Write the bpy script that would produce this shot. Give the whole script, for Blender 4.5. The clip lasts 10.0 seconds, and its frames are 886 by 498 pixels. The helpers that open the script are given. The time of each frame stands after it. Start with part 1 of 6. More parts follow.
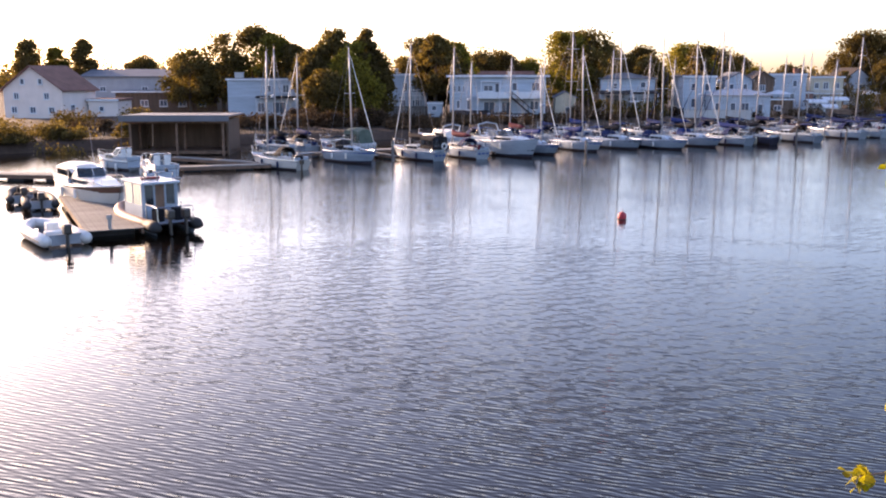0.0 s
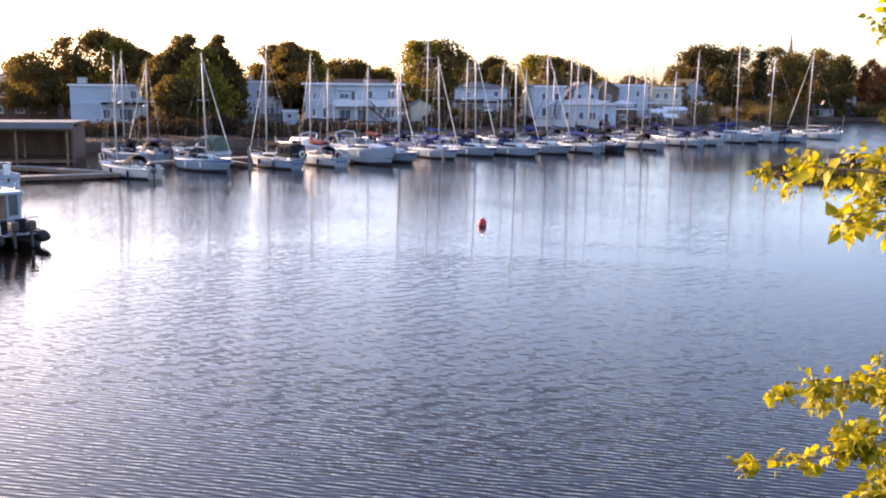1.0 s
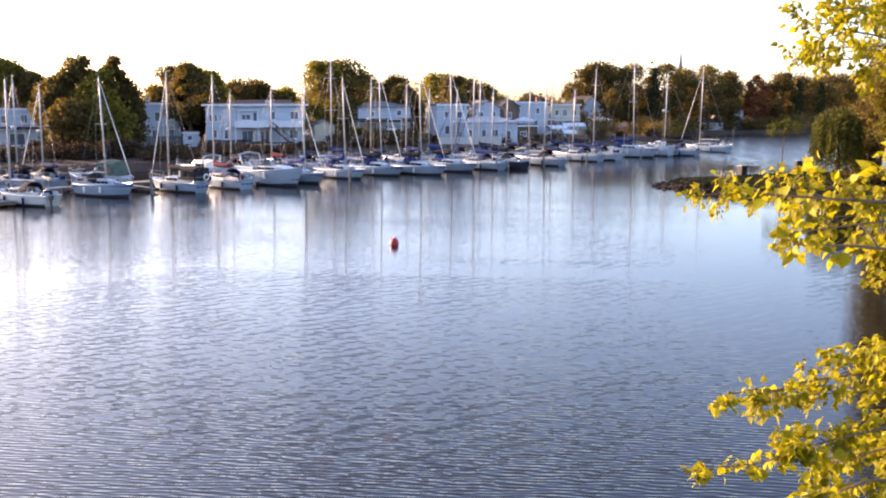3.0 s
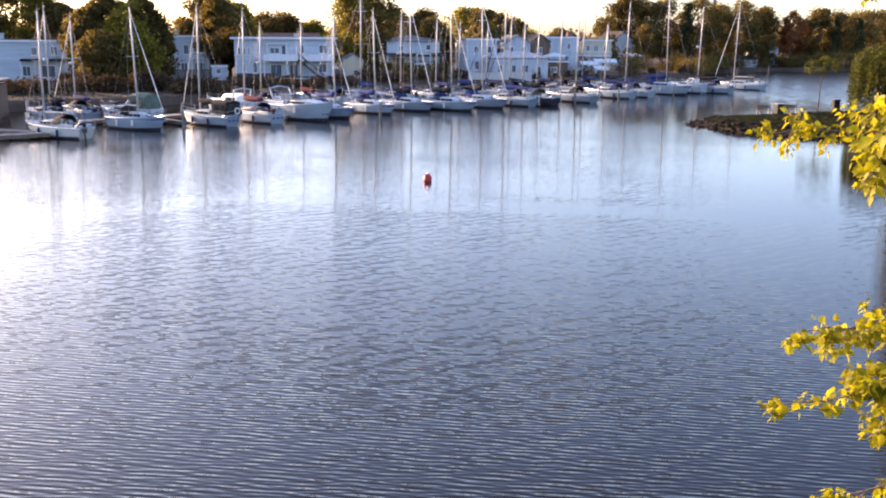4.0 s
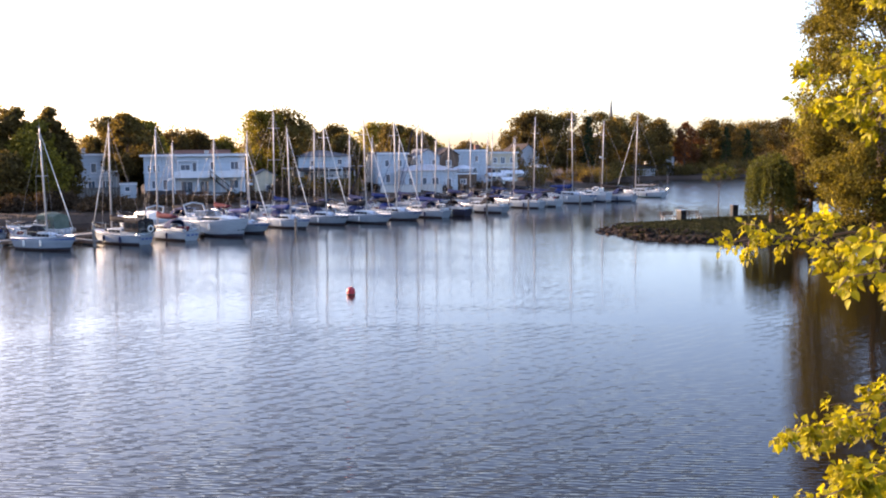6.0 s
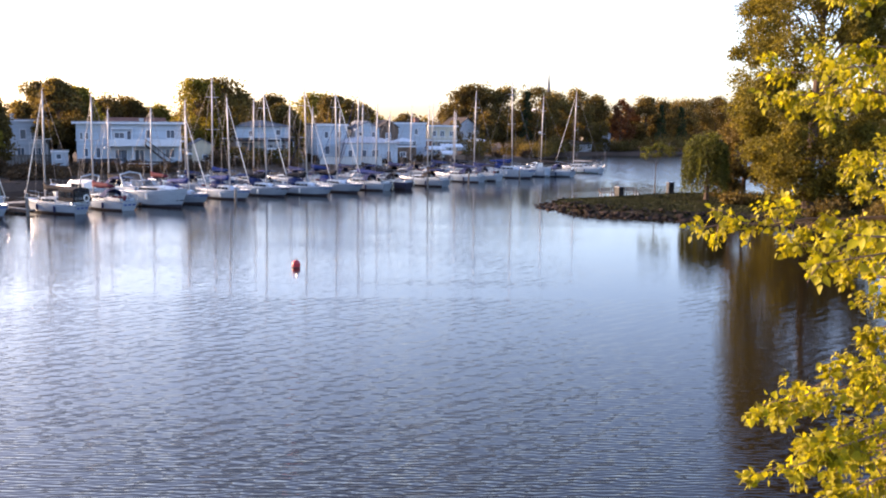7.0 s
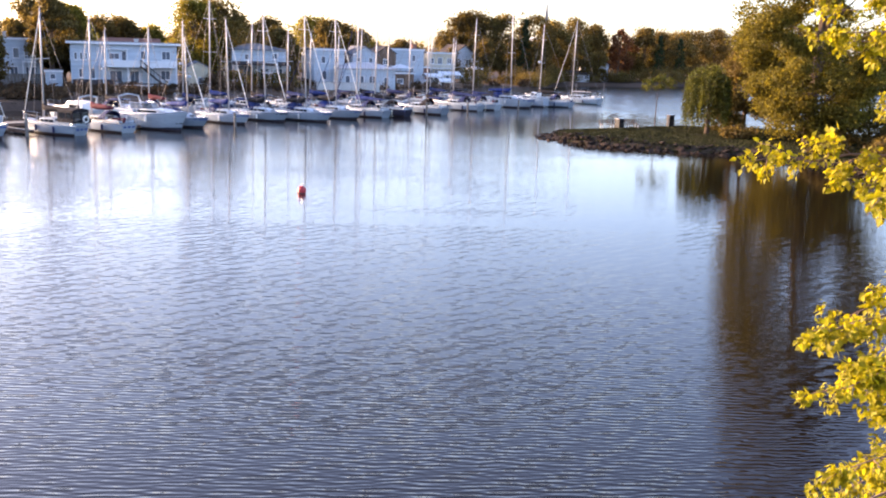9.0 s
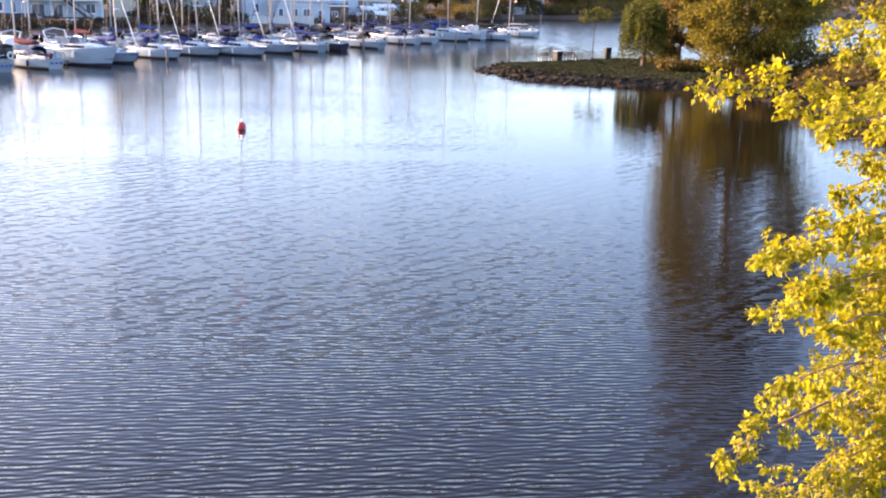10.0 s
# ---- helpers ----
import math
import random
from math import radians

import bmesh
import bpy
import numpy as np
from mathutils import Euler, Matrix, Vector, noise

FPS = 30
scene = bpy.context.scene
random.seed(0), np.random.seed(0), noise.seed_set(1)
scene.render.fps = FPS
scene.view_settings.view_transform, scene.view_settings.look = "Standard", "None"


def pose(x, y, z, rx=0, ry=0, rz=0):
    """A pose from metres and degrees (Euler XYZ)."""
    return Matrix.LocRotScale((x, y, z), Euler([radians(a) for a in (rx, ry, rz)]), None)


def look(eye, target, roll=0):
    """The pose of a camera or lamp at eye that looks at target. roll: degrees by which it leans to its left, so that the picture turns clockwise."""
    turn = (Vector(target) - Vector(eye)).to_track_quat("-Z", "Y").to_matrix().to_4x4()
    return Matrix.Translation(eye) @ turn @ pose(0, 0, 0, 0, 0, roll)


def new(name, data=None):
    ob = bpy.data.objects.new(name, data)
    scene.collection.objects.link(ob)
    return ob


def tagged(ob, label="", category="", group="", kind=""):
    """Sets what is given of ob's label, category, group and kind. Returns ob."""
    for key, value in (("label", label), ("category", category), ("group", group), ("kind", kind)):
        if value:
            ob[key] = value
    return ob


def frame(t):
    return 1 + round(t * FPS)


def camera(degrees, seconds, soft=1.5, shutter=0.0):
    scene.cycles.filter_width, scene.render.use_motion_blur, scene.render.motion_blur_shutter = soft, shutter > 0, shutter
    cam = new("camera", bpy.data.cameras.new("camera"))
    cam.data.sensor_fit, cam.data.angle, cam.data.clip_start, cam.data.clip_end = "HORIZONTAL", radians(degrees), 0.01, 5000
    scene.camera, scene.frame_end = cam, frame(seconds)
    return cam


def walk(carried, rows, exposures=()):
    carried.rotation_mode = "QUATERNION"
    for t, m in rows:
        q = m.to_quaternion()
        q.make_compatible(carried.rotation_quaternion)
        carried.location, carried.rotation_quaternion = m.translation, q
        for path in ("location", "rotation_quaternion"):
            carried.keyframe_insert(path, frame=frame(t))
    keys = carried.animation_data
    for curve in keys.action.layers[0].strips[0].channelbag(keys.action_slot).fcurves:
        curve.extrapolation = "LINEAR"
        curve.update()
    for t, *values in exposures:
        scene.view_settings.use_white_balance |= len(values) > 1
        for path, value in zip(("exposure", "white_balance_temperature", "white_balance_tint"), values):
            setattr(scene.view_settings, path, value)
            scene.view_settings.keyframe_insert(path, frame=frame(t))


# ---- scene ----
cam = camera(50.7, 10.0, soft=2.0)
PATH = [
    (0, (0.401, -0.813, 8.308), (0.348, 1.151, 7.934), -0.0),
    (0.5, (0.255, -0.804, 8.322), (0.344, 1.161, 7.959), -1.5),
    (1, (0.033, -0.84, 8.314), (0.286, 1.112, 7.958), 0.6),
    (1.5, (-0.224, -0.994, 8.371), (0.284, 0.908, 8.02), 2.0),
    (2, (-0.257, -1.063, 8.416), (0.334, 0.819, 8.084), 0.9),
    (2.5, (-0.233, -0.956, 8.431), (0.25, 0.958, 8.114), 0.6),
    (2.7, (-0.287, -0.956, 8.435), (0.19, 0.961, 8.12), 0.1),
    (3.8, (-0.878, -0.965, 8.423), (-0.493, 0.957, 8.024), 0.4),
    (4, (-0.922, -0.917, 8.425), (-0.525, 0.99, 7.975), 0.3),
    (4.5, (-1.103, -0.84, 8.451), (-0.668, 1.056, 7.986), -1.1),
    (5, (-1.285, -0.853, 8.474), (-0.845, 1.074, 8.164), 1.5),
    (5.5, (-1.488, -0.873, 8.476), (-0.985, 1.051, 8.264), -2.5),
    (5.7, (-1.565, -0.874, 8.478), (-1.013, 1.037, 8.266), -0.9),
    (6.8, (-2.298, -1.024, 8.635), (-1.612, 0.837, 8.382), -1.3),
    (7, (-2.402, -1.029, 8.653), (-1.682, 0.816, 8.377), 0.6),
    (7.5, (-2.662, -1.011, 8.644), (-1.895, 0.808, 8.32), 3.0),
    (8, (-2.95, -0.954, 8.66), (-2.137, 0.839, 8.312), 2.4),
    (8.5, (-3.151, -1.012, 8.663), (-2.347, 0.773, 8.256), 2.4),
    (9, (-3.318, -1.075, 8.67), (-2.586, 0.737, 8.245), 1.8),
    (9.5, (-3.572, -1.107, 8.691), (-2.792, 0.67, 8.212), -1.1),
    (10, (-3.741, -1.197, 8.66), (-2.897, 0.529, 8.106), 1.8),
]
EXPOSURES = [(0, 1.85, 6540, 30), (0.5, 1.98, 6560, 30), (1.5, 2.14, 6590, 28), (2.5, 2.21, 6570, 27), (4.0, 2.16, 6460, 26), (4.5, 2.22, 6430, 26), (5.5, 2.08, 6500, 26), (7.5, 2.19, 6420, 27), (9, 2.46, 6530, 28), (9.5, 2.41, 6500, 27), (10, 2.68, 6440, 25)]
walk(cam, [(t, look(eye, target, roll)) for t, eye, target, roll in PATH], EXPOSURES)

# ---- world, sun and exposure ----
SUN_AZ, SUN_EL = -45.0, 11.5
world = bpy.data.worlds.new("world")
scene.world = world
world.use_nodes = True
wn, wl = world.node_tree.nodes, world.node_tree.links
sky = wn.new("ShaderNodeTexSky")
sky.sky_type, sky.sun_disc = "NISHITA", False
sky.sun_elevation, sky.sun_rotation = radians(SUN_EL), radians(SUN_AZ)
sky.air_density, sky.dust_density, sky.ozone_density = 0.8, 1.6, 1.5
wl.new(sky.outputs[0], wn["Background"].inputs[0])
wn["Background"].inputs[1].default_value = 0.15

sun = new("sun", bpy.data.lights.new("sun", "SUN"))
sun.data.energy, sun.data.angle, sun.data.color = 3.2, radians(0.6), (1.0, 0.72, 0.42)
_a, _e = radians(SUN_AZ), radians(SUN_EL)
SUN_DIR = Vector((math.sin(_a) * math.cos(_e), math.cos(_a) * math.cos(_e), math.sin(_e)))
sun.matrix_world = Matrix.Translation(SUN_DIR * 300) @ SUN_DIR.to_track_quat("Z", "Y").to_matrix().to_4x4()

# ---- materials ----
def mat(name, color, rough=0.6, metal=0.0, var=0.18, scale=1.5, grain=14.0, bump=0.15, spec=0.5, island=0.0, rnd=0.0, through_light=0.0, stretch=(1, 1, 1)):
    """A surface with broad stains, fine grain and relief; colours may vary by loose piece (island) or by object (rnd)."""
    m = bpy.data.materials.new(name)
    m.use_nodes = True
    n, l = m.node_tree.nodes, m.node_tree.links
    p = n["Principled BSDF"]
    tc, mp = n.new("ShaderNodeTexCoord"), n.new("ShaderNodeMapping")
    mp.inputs["Scale"].default_value = stretch
    l.new(tc.outputs["Object"], mp.inputs[0])
    big, fine = n.new("ShaderNodeTexNoise"), n.new("ShaderNodeTexNoise")
    big.inputs["Scale"].default_value, big.inputs["Detail"].default_value = scale, 4
    fine.inputs["Scale"].default_value, fine.inputs["Detail"].default_value = grain, 3
    l.new(mp.outputs[0], big.inputs[0]), l.new(mp.outputs[0], fine.inputs[0])
    amount = n.new("ShaderNodeMath")
    amount.operation, amount.inputs[1].default_value = "MULTIPLY_ADD", 0.45
    l.new(fine.outputs[0], amount.inputs[0]), l.new(big.outputs[0], amount.inputs[2])
    ramp = n.new("ShaderNodeMapRange")
    ramp.inputs[1].default_value, ramp.inputs[2].default_value = 0.45, 1.0
    ramp.inputs[3].default_value, ramp.inputs[4].default_value = 1 - var, 1 + var
    l.new(amount.outputs[0], ramp.inputs[0])
    last = ramp.outputs[0]
    for weight, node, out in ((island, "ShaderNodeNewGeometry", "Random Per Island"), (rnd, "ShaderNodeObjectInfo", "Random")):
        if weight:
            src, mr, mul = n.new(node), n.new("ShaderNodeMapRange"), n.new("ShaderNodeMath")
            mr.inputs[3].default_value, mr.inputs[4].default_value = 1 - weight, 1 + weight
            mul.operation = "MULTIPLY"
            l.new(src.outputs[out], mr.inputs[0]), l.new(mr.outputs[0], mul.inputs[0]), l.new(last, mul.inputs[1])
            last = mul.outputs[0]
    tint = n.new("ShaderNodeVectorMath")
    tint.operation, tint.inputs[0].default_value = "SCALE", color
    l.new(last, tint.inputs["Scale"]), l.new(tint.outputs[0], p.inputs["Base Color"])
    p.inputs["Roughness"].default_value, p.inputs["Metallic"].default_value = rough, metal
    p.inputs["Specular IOR Level"].default_value = spec
    if bump:
        b = n.new("ShaderNodeBump")
        b.inputs["Strength"].default_value, b.inputs["Distance"].default_value = bump, 0.03
        l.new(fine.outputs[0], b.inputs["Height"]), l.new(b.outputs[0], p.inputs["Normal"])
    if through_light:
        t, mix = n.new("ShaderNodeBsdfTranslucent"), n.new("ShaderNodeMixShader")
        warm = n.new("ShaderNodeVectorMath")
        warm.operation, warm.inputs[1].default_value = "MULTIPLY", (1.28, 1.2, 0.5)
        l.new(tint.outputs[0], warm.inputs[0]), l.new(warm.outputs[0], t.inputs[0])
        mix.inputs[0].default_value = through_light
        l.new(p.outputs[0], mix.inputs[1]), l.new(t.outputs[0], mix.inputs[2])
        l.new(mix.outputs[0], n["Material Output"].inputs[0])
    return m


def glass_mat(name, color, rough=0.04, clear=0.55):
    m = bpy.data.materials.new(name)
    m.use_nodes = True
    p = m.node_tree.nodes["Principled BSDF"]
    p.inputs["Base Color"].default_value = (*color, 1)
    p.inputs["Roughness"].default_value, p.inputs["IOR"].default_value = rough, 1.5
    p.inputs["Transmission Weight"].default_value = clear
    return m


def water_mat():
    m = bpy.data.materials.new("lake_water")
    m.use_nodes = True
    n, l = m.node_tree.nodes, m.node_tree.links
    p = n["Principled BSDF"]
    p.inputs["Base Color"].default_value = (0.008, 0.005, 0.003, 1)
    p.inputs["IOR"].default_value = 1.333
    tc, xyz = n.new("ShaderNodeTexCoord"), n.new("ShaderNodeSeparateXYZ")
    l.new(tc.outputs["Object"], xyz.inputs[0])

    def turned(rot, size=(1, 1, 1)):
        """Plane coordinates turned first, then stretched."""
        r, q = n.new("ShaderNodeMapping"), n.new("ShaderNodeMapping")
        r.inputs["Rotation"].default_value, q.inputs["Scale"].default_value = (0, 0, radians(rot)), size
        l.new(tc.outputs["Object"], r.inputs[0]), l.new(r.outputs[0], q.inputs[0])
        return q.outputs[0]

    def cloud(rot, size, detail=2.0, warp=0.4):
        tx = n.new("ShaderNodeTexNoise")
        tx.inputs["Scale"].default_value, tx.inputs["Detail"].default_value, tx.inputs["Distortion"].default_value = 1.0, detail, warp
        l.new(turned(rot, size), tx.inputs[0])
        return tx.outputs[0]

    def train(rot, length, phase, warp, reach):
        """A train of ripples of that wavelength; its crests bend and break over the reach."""
        tx = n.new("ShaderNodeTexWave")
        tx.wave_type, tx.bands_direction, tx.wave_profile = "BANDS", "Y", "SIN"
        scale = math.tau / (20 * length)
        for key, v in (("Scale", scale), ("Distortion", warp), ("Detail", 1.5), ("Detail Scale", 1 / (reach * scale)), ("Phase Offset", phase)):
            tx.inputs[key].default_value = v
        l.new(turned(rot, (0.75, 1, 1)), tx.inputs[0])
        return tx.outputs["Fac"]

    def calc(op, a, b):
        x = n.new("ShaderNodeMath")
        x.operation = op
        for i, v in enumerate((a, b)):
            if isinstance(v, (int, float)):
                x.inputs[i].default_value = v
            else:
                l.new(v, x.inputs[i])
        return x.outputs[0]

    def span(value, a, b, c, d, smooth=True):
        x = n.new("ShaderNodeMapRange")
        if smooth:
            x.interpolation_type = "SMOOTHSTEP"
        for i, v in enumerate((a, b, c, d)):
            x.inputs[i + 1].default_value = v
        l.new(value, x.inputs[0])
        return x.outputs[0]

    X, Y = xyz.outputs[0], xyz.outputs[1]
    height = calc("MULTIPLY", train(23, 0.195, 0.0, 3.5, 0.7), 0.0042)
    for rot, length, phase, share in ((13, 0.16, 1.7, 0.0032), (31, 0.25, 3.1, 0.0032), (20, 0.12, 4.4, 0.0016)):
        height = calc("ADD", height, calc("MULTIPLY", train(rot, length, phase, 4.5, 0.8), share))
    height = calc("ADD", height, calc("MULTIPLY", cloud(24, (3.0, 8.0, 1)), 0.007))
    # gusts leave calmer and rougher patches
    height = calc("MULTIPLY", height, span(cloud(20, (0.028, 0.055, 1), 3.0, 1.0), 0.40, 0.62, 0.62, 1.12))
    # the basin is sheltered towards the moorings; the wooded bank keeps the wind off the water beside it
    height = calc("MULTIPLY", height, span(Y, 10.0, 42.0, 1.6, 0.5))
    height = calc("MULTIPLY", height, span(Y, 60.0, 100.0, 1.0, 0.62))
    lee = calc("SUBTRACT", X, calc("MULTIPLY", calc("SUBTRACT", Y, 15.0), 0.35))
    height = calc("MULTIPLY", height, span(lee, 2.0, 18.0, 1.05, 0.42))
    bay = calc("ADD", X, calc("MULTIPLY", calc("SUBTRACT", Y, 100.0), 0.35))
    l.new(calc("ADD", span(Y, 30.0, 90.0, 0.03, 0.09), span(bay, 64.0, 86.0, 0.0, 0.12)), p.inputs["Roughness"])
    b = n.new("ShaderNodeBump")
    b.inputs["Strength"].default_value, b.inputs["Distance"].default_value = 1.0, 1.0
    l.new(height, b.inputs["Height"]), l.new(b.outputs[0], p.inputs["Normal"])
    return m


M = dict(
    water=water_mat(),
    soil=mat("bank_soil", (0.072, 0.048, 0.035), 0.95, var=0.45, scale=0.12, grain=2.5, bump=0.6, spec=0.12),
    grass=mat("grass", (0.033, 0.034, 0.012), 0.9, var=0.35, scale=0.5, grain=9, bump=0.5, island=0.35, spec=0.12),
    rock=mat("rock", (0.020, 0.0135, 0.0105), 0.9, var=0.5, scale=1.6, grain=9, bump=0.9, rnd=0.65, spec=0.12),
    # these two hull whites carry the blue-grey of shade in their base colour
    gelcoat=mat("shaded_white_gelcoat", (0.30, 0.355, 0.405), 0.35, var=0.2, scale=0.9, grain=6, bump=0.02, rnd=0.14, stretch=(0.5, 0.5, 2.5)),
    gelcoat_grey=mat("shaded_grey_gelcoat", (0.21, 0.255, 0.30), 0.4, var=0.22, scale=0.9, grain=6, bump=0.02, rnd=0.14, stretch=(0.5, 0.5, 2.5)),
    navy_hull=mat("navy_gelcoat", (0.03, 0.035, 0.065), 0.35, var=0.2, scale=0.9, grain=6, bump=0.02),
    cream=mat("cream_gelcoat", (0.50, 0.48, 0.44), 0.4, var=0.1, scale=0.8, grain=6, bump=0.02),
    deck=mat("grey_white_deck", (0.25, 0.27, 0.30), 0.6, var=0.2, scale=2, grain=30),
    sole=mat("dark_cockpit_tone", (0.07, 0.05, 0.04), 0.8, var=0.35, scale=2, grain=12, bump=0.2, rnd=0.3),
    antifoul=mat("dark_bottom_paint", (0.045, 0.035, 0.04), 0.7, var=0.3),
    teal=mat("teal_paint", (0.15, 0.40, 0.44), 0.35, var=0.1),
    navy=mat("navy_canvas", (0.018, 0.028, 0.085), 0.85, var=0.25, scale=2.5, grain=40, bump=0.3, spec=0.1),
    blue=mat("blue_canvas", (0.018, 0.034, 0.13), 0.8, var=0.25, scale=2.5, grain=40, bump=0.3, spec=0.1),
    black=mat("black_canvas", (0.018, 0.017, 0.02), 0.8, var=0.3, scale=2.5, grain=40, bump=0.3, spec=0.1),
    maroon=mat("maroon_canvas", (0.10, 0.02, 0.03), 0.8, var=0.25, scale=2.5, grain=40, bump=0.3, spec=0.1),
    green=mat("green_canvas", (0.09, 0.12, 0.10), 0.8, var=0.25, scale=2.5, grain=40, bump=0.3, spec=0.1),
    sail=mat("furled_sailcloth", (0.72, 0.70, 0.66), 0.75, var=0.12, scale=3, grain=20),
    alloy=mat("mast_alloy", (0.50, 0.47, 0.45), 0.5, metal=0.25, var=0.08, bump=0),
    steel=mat("stainless_steel", (0.6, 0.6, 0.62), 0.25, metal=1.0, var=0.05, bump=0),
    wire=mat("rigging_wire", (0.16, 0.16, 0.18), 0.45, metal=0.6, var=0.05, bump=0),
    red_stripe=mat("dark_red_stripe", (0.24, 0.035, 0.03), 0.35, var=0.1),
    brown_stripe=mat("brown_stripe", (0.10, 0.045, 0.03), 0.4, var=0.15),
    blue_stripe=mat("blue_stripe", (0.03, 0.07, 0.25), 0.35, var=0.1),
    dark_stripe=mat("dark_stripe", (0.03, 0.03, 0.05), 0.35, var=0.1),
    letter=mat("blue_lettering", (0.03, 0.07, 0.22), 0.5, var=0.05),
    rubber=mat("black_rubber", (0.022, 0.021, 0.022), 0.75, var=0.3),
    tube_white=mat("white_tube_rubber", (0.62, 0.60, 0.57), 0.6, var=0.12),
    tube_brown=mat("orange_brown_tube", (0.22, 0.10, 0.06), 0.6, var=0.2),
    motor=mat("outboard_black", (0.03, 0.025, 0.022), 0.4, var=0.15),
    pane=glass_mat("tinted_pane", (0.05, 0.06, 0.07)),
    # blue-grey of the reflected sky is put into the glass colour
    pane_house=glass_mat("sky_toned_pane", (0.10, 0.13, 0.17), 0.08, 0.12),
    buoy=mat("red_buoy_plastic", (0.42, 0.02, 0.03), 0.45, var=0.15, scale=4, grain=30),
    plank=mat("weathered_planks", (0.14, 0.13, 0.12), 0.85, var=0.35, scale=1.2, grain=7, bump=0.4, rnd=0.15, stretch=(1, 6, 1)),
    log=mat("brown_timber", (0.17, 0.10, 0.065), 0.85, var=0.35, scale=2, grain=10, bump=0.5),
    # blue-grey of white paint in shade, put into the base colour
    siding=mat("shaded_white_siding", (0.385, 0.445, 0.505), 0.75, var=0.2, scale=0.5, grain=4, bump=0.1, stretch=(0.3, 0.3, 5)),
    stucco=mat("pale_stucco", (0.46, 0.46, 0.45), 0.85, var=0.1, scale=0.6, grain=8),
    # white walls; the pink of the sun's flare is put into the colour
    flarewall=mat("flare_pink_wall", (0.72, 0.62, 0.56), 0.8, var=0.1, scale=0.6, grain=8),
    beige=mat("beige_wall", (0.50, 0.44, 0.33), 0.85, var=0.15, scale=0.6, grain=8),
    greywall=mat("grey_wall", (0.36, 0.36, 0.38), 0.85, var=0.15, scale=0.6, grain=8),
    brownwall=mat("brown_boards", (0.12, 0.075, 0.05), 0.85, var=0.3, scale=0.6, grain=8, stretch=(4, 4, 0.4)),
    trim=mat("white_trim", (0.64, 0.66, 0.69), 0.5, var=0.08),
    roof_red=mat("red_brown_shingles", (0.20, 0.095, 0.07), 0.9, var=0.25, scale=1, grain=9, bump=0.4),
    roof_dark=mat("dark_shingles", (0.05, 0.042, 0.042), 0.9, var=0.3, scale=1, grain=9, bump=0.4, spec=0.15),
    roof_grey=mat("grey_metal_roof", (0.15, 0.155, 0.17), 0.8, var=0.15, scale=0.4, grain=6, spec=0.2),
    roof_pale=mat("pale_metal_roof", (0.42, 0.40, 0.41), 0.7, var=0.15, scale=0.5, grain=5, stretch=(4, 0.6, 1)),
    tent=mat("white_awning", (0.62, 0.63, 0.65), 0.6, var=0.08),
    bark=mat("bark", (0.11, 0.08, 0.06), 0.95, var=0.35, scale=3, grain=18, bump=0.7, spec=0.12),
    twig=mat("twig_bark", (0.17, 0.10, 0.065), 0.8, var=0.3, scale=5, grain=30, bump=0.3),
    leaf=mat("poplar_leaf", (0.285, 0.258, 0.005), 0.55, spec=0.25, var=0.25, scale=5, grain=40, bump=0.08, island=0.42, through_light=0.52),
    leaf_one=mat("poplar_leaf_single", (0.285, 0.258, 0.005), 0.55, spec=0.25, var=0.25, scale=8, grain=50, bump=0.08, rnd=0.42, through_light=0.52),
    crown=mat("broadleaf_crown", (0.118, 0.086, 0.032), 0.65, var=0.3, scale=0.35, grain=3, bump=0, island=0.45, rnd=0.25, through_light=0.5, spec=0.12),
    crown_gold=mat("sunlit_crown", (0.165, 0.138, 0.026), 0.65, var=0.3, scale=0.35, grain=3, bump=0, island=0.5, rnd=0.2, through_light=0.5, spec=0.12),
    willow=mat("willow_leaves", (0.075, 0.080, 0.022), 0.65, var=0.3, scale=0.35, grain=3, bump=0, island=0.4, rnd=0.2, through_light=0.5, spec=0.12),
    scrub=mat("dry_scrub", (0.070, 0.045, 0.028), 0.8, var=0.35, scale=0.5, grain=4, bump=0, island=0.45, rnd=0.3, through_light=0.25, spec=0.12),
    crown_red=mat("russet_crown", (0.17, 0.07, 0.03), 0.65, var=0.3, scale=0.35, grain=3, bump=0, island=0.4, rnd=0.2, through_light=0.3, spec=0.12),
    needle=mat("conifer_needles", (0.035, 0.05, 0.02), 0.7, var=0.3, scale=0.4, grain=3, bump=0, island=0.45, rnd=0.2, through_light=0.15, spec=0.12),
    concrete=mat("concrete", (0.33, 0.32, 0.30), 0.9, var=0.2, scale=2, grain=14, bump=0.3),
    car=mat("silver_car_paint", (0.6, 0.62, 0.64), 0.25, metal=0.4, var=0.04, bump=0),
)


# ---- mesh helpers ----
def mesh_of(bm, name, materials):
    me = bpy.data.meshes.new(name)
    bm.to_mesh(me)
    bm.free()
    for m in materials if isinstance(materials, (list, tuple)) else [materials]:
        me.materials.append(m)
    return me


def part(name, bm, material, parent, label="", smooth=False):
    me = mesh_of(bm, name, material)
    if smooth:
        me.polygons.foreach_set("use_smooth", [True] * len(me.polygons))
    ob = new(name, me)
    ob.parent = parent
    if label:
        ob["label"] = label
    return ob


def base(name, m, label, category, group="", kind=""):
    e = new(name)
    e.matrix_world = m
    e.empty_display_size = 0.3
    return tagged(e, label, category, group, kind)


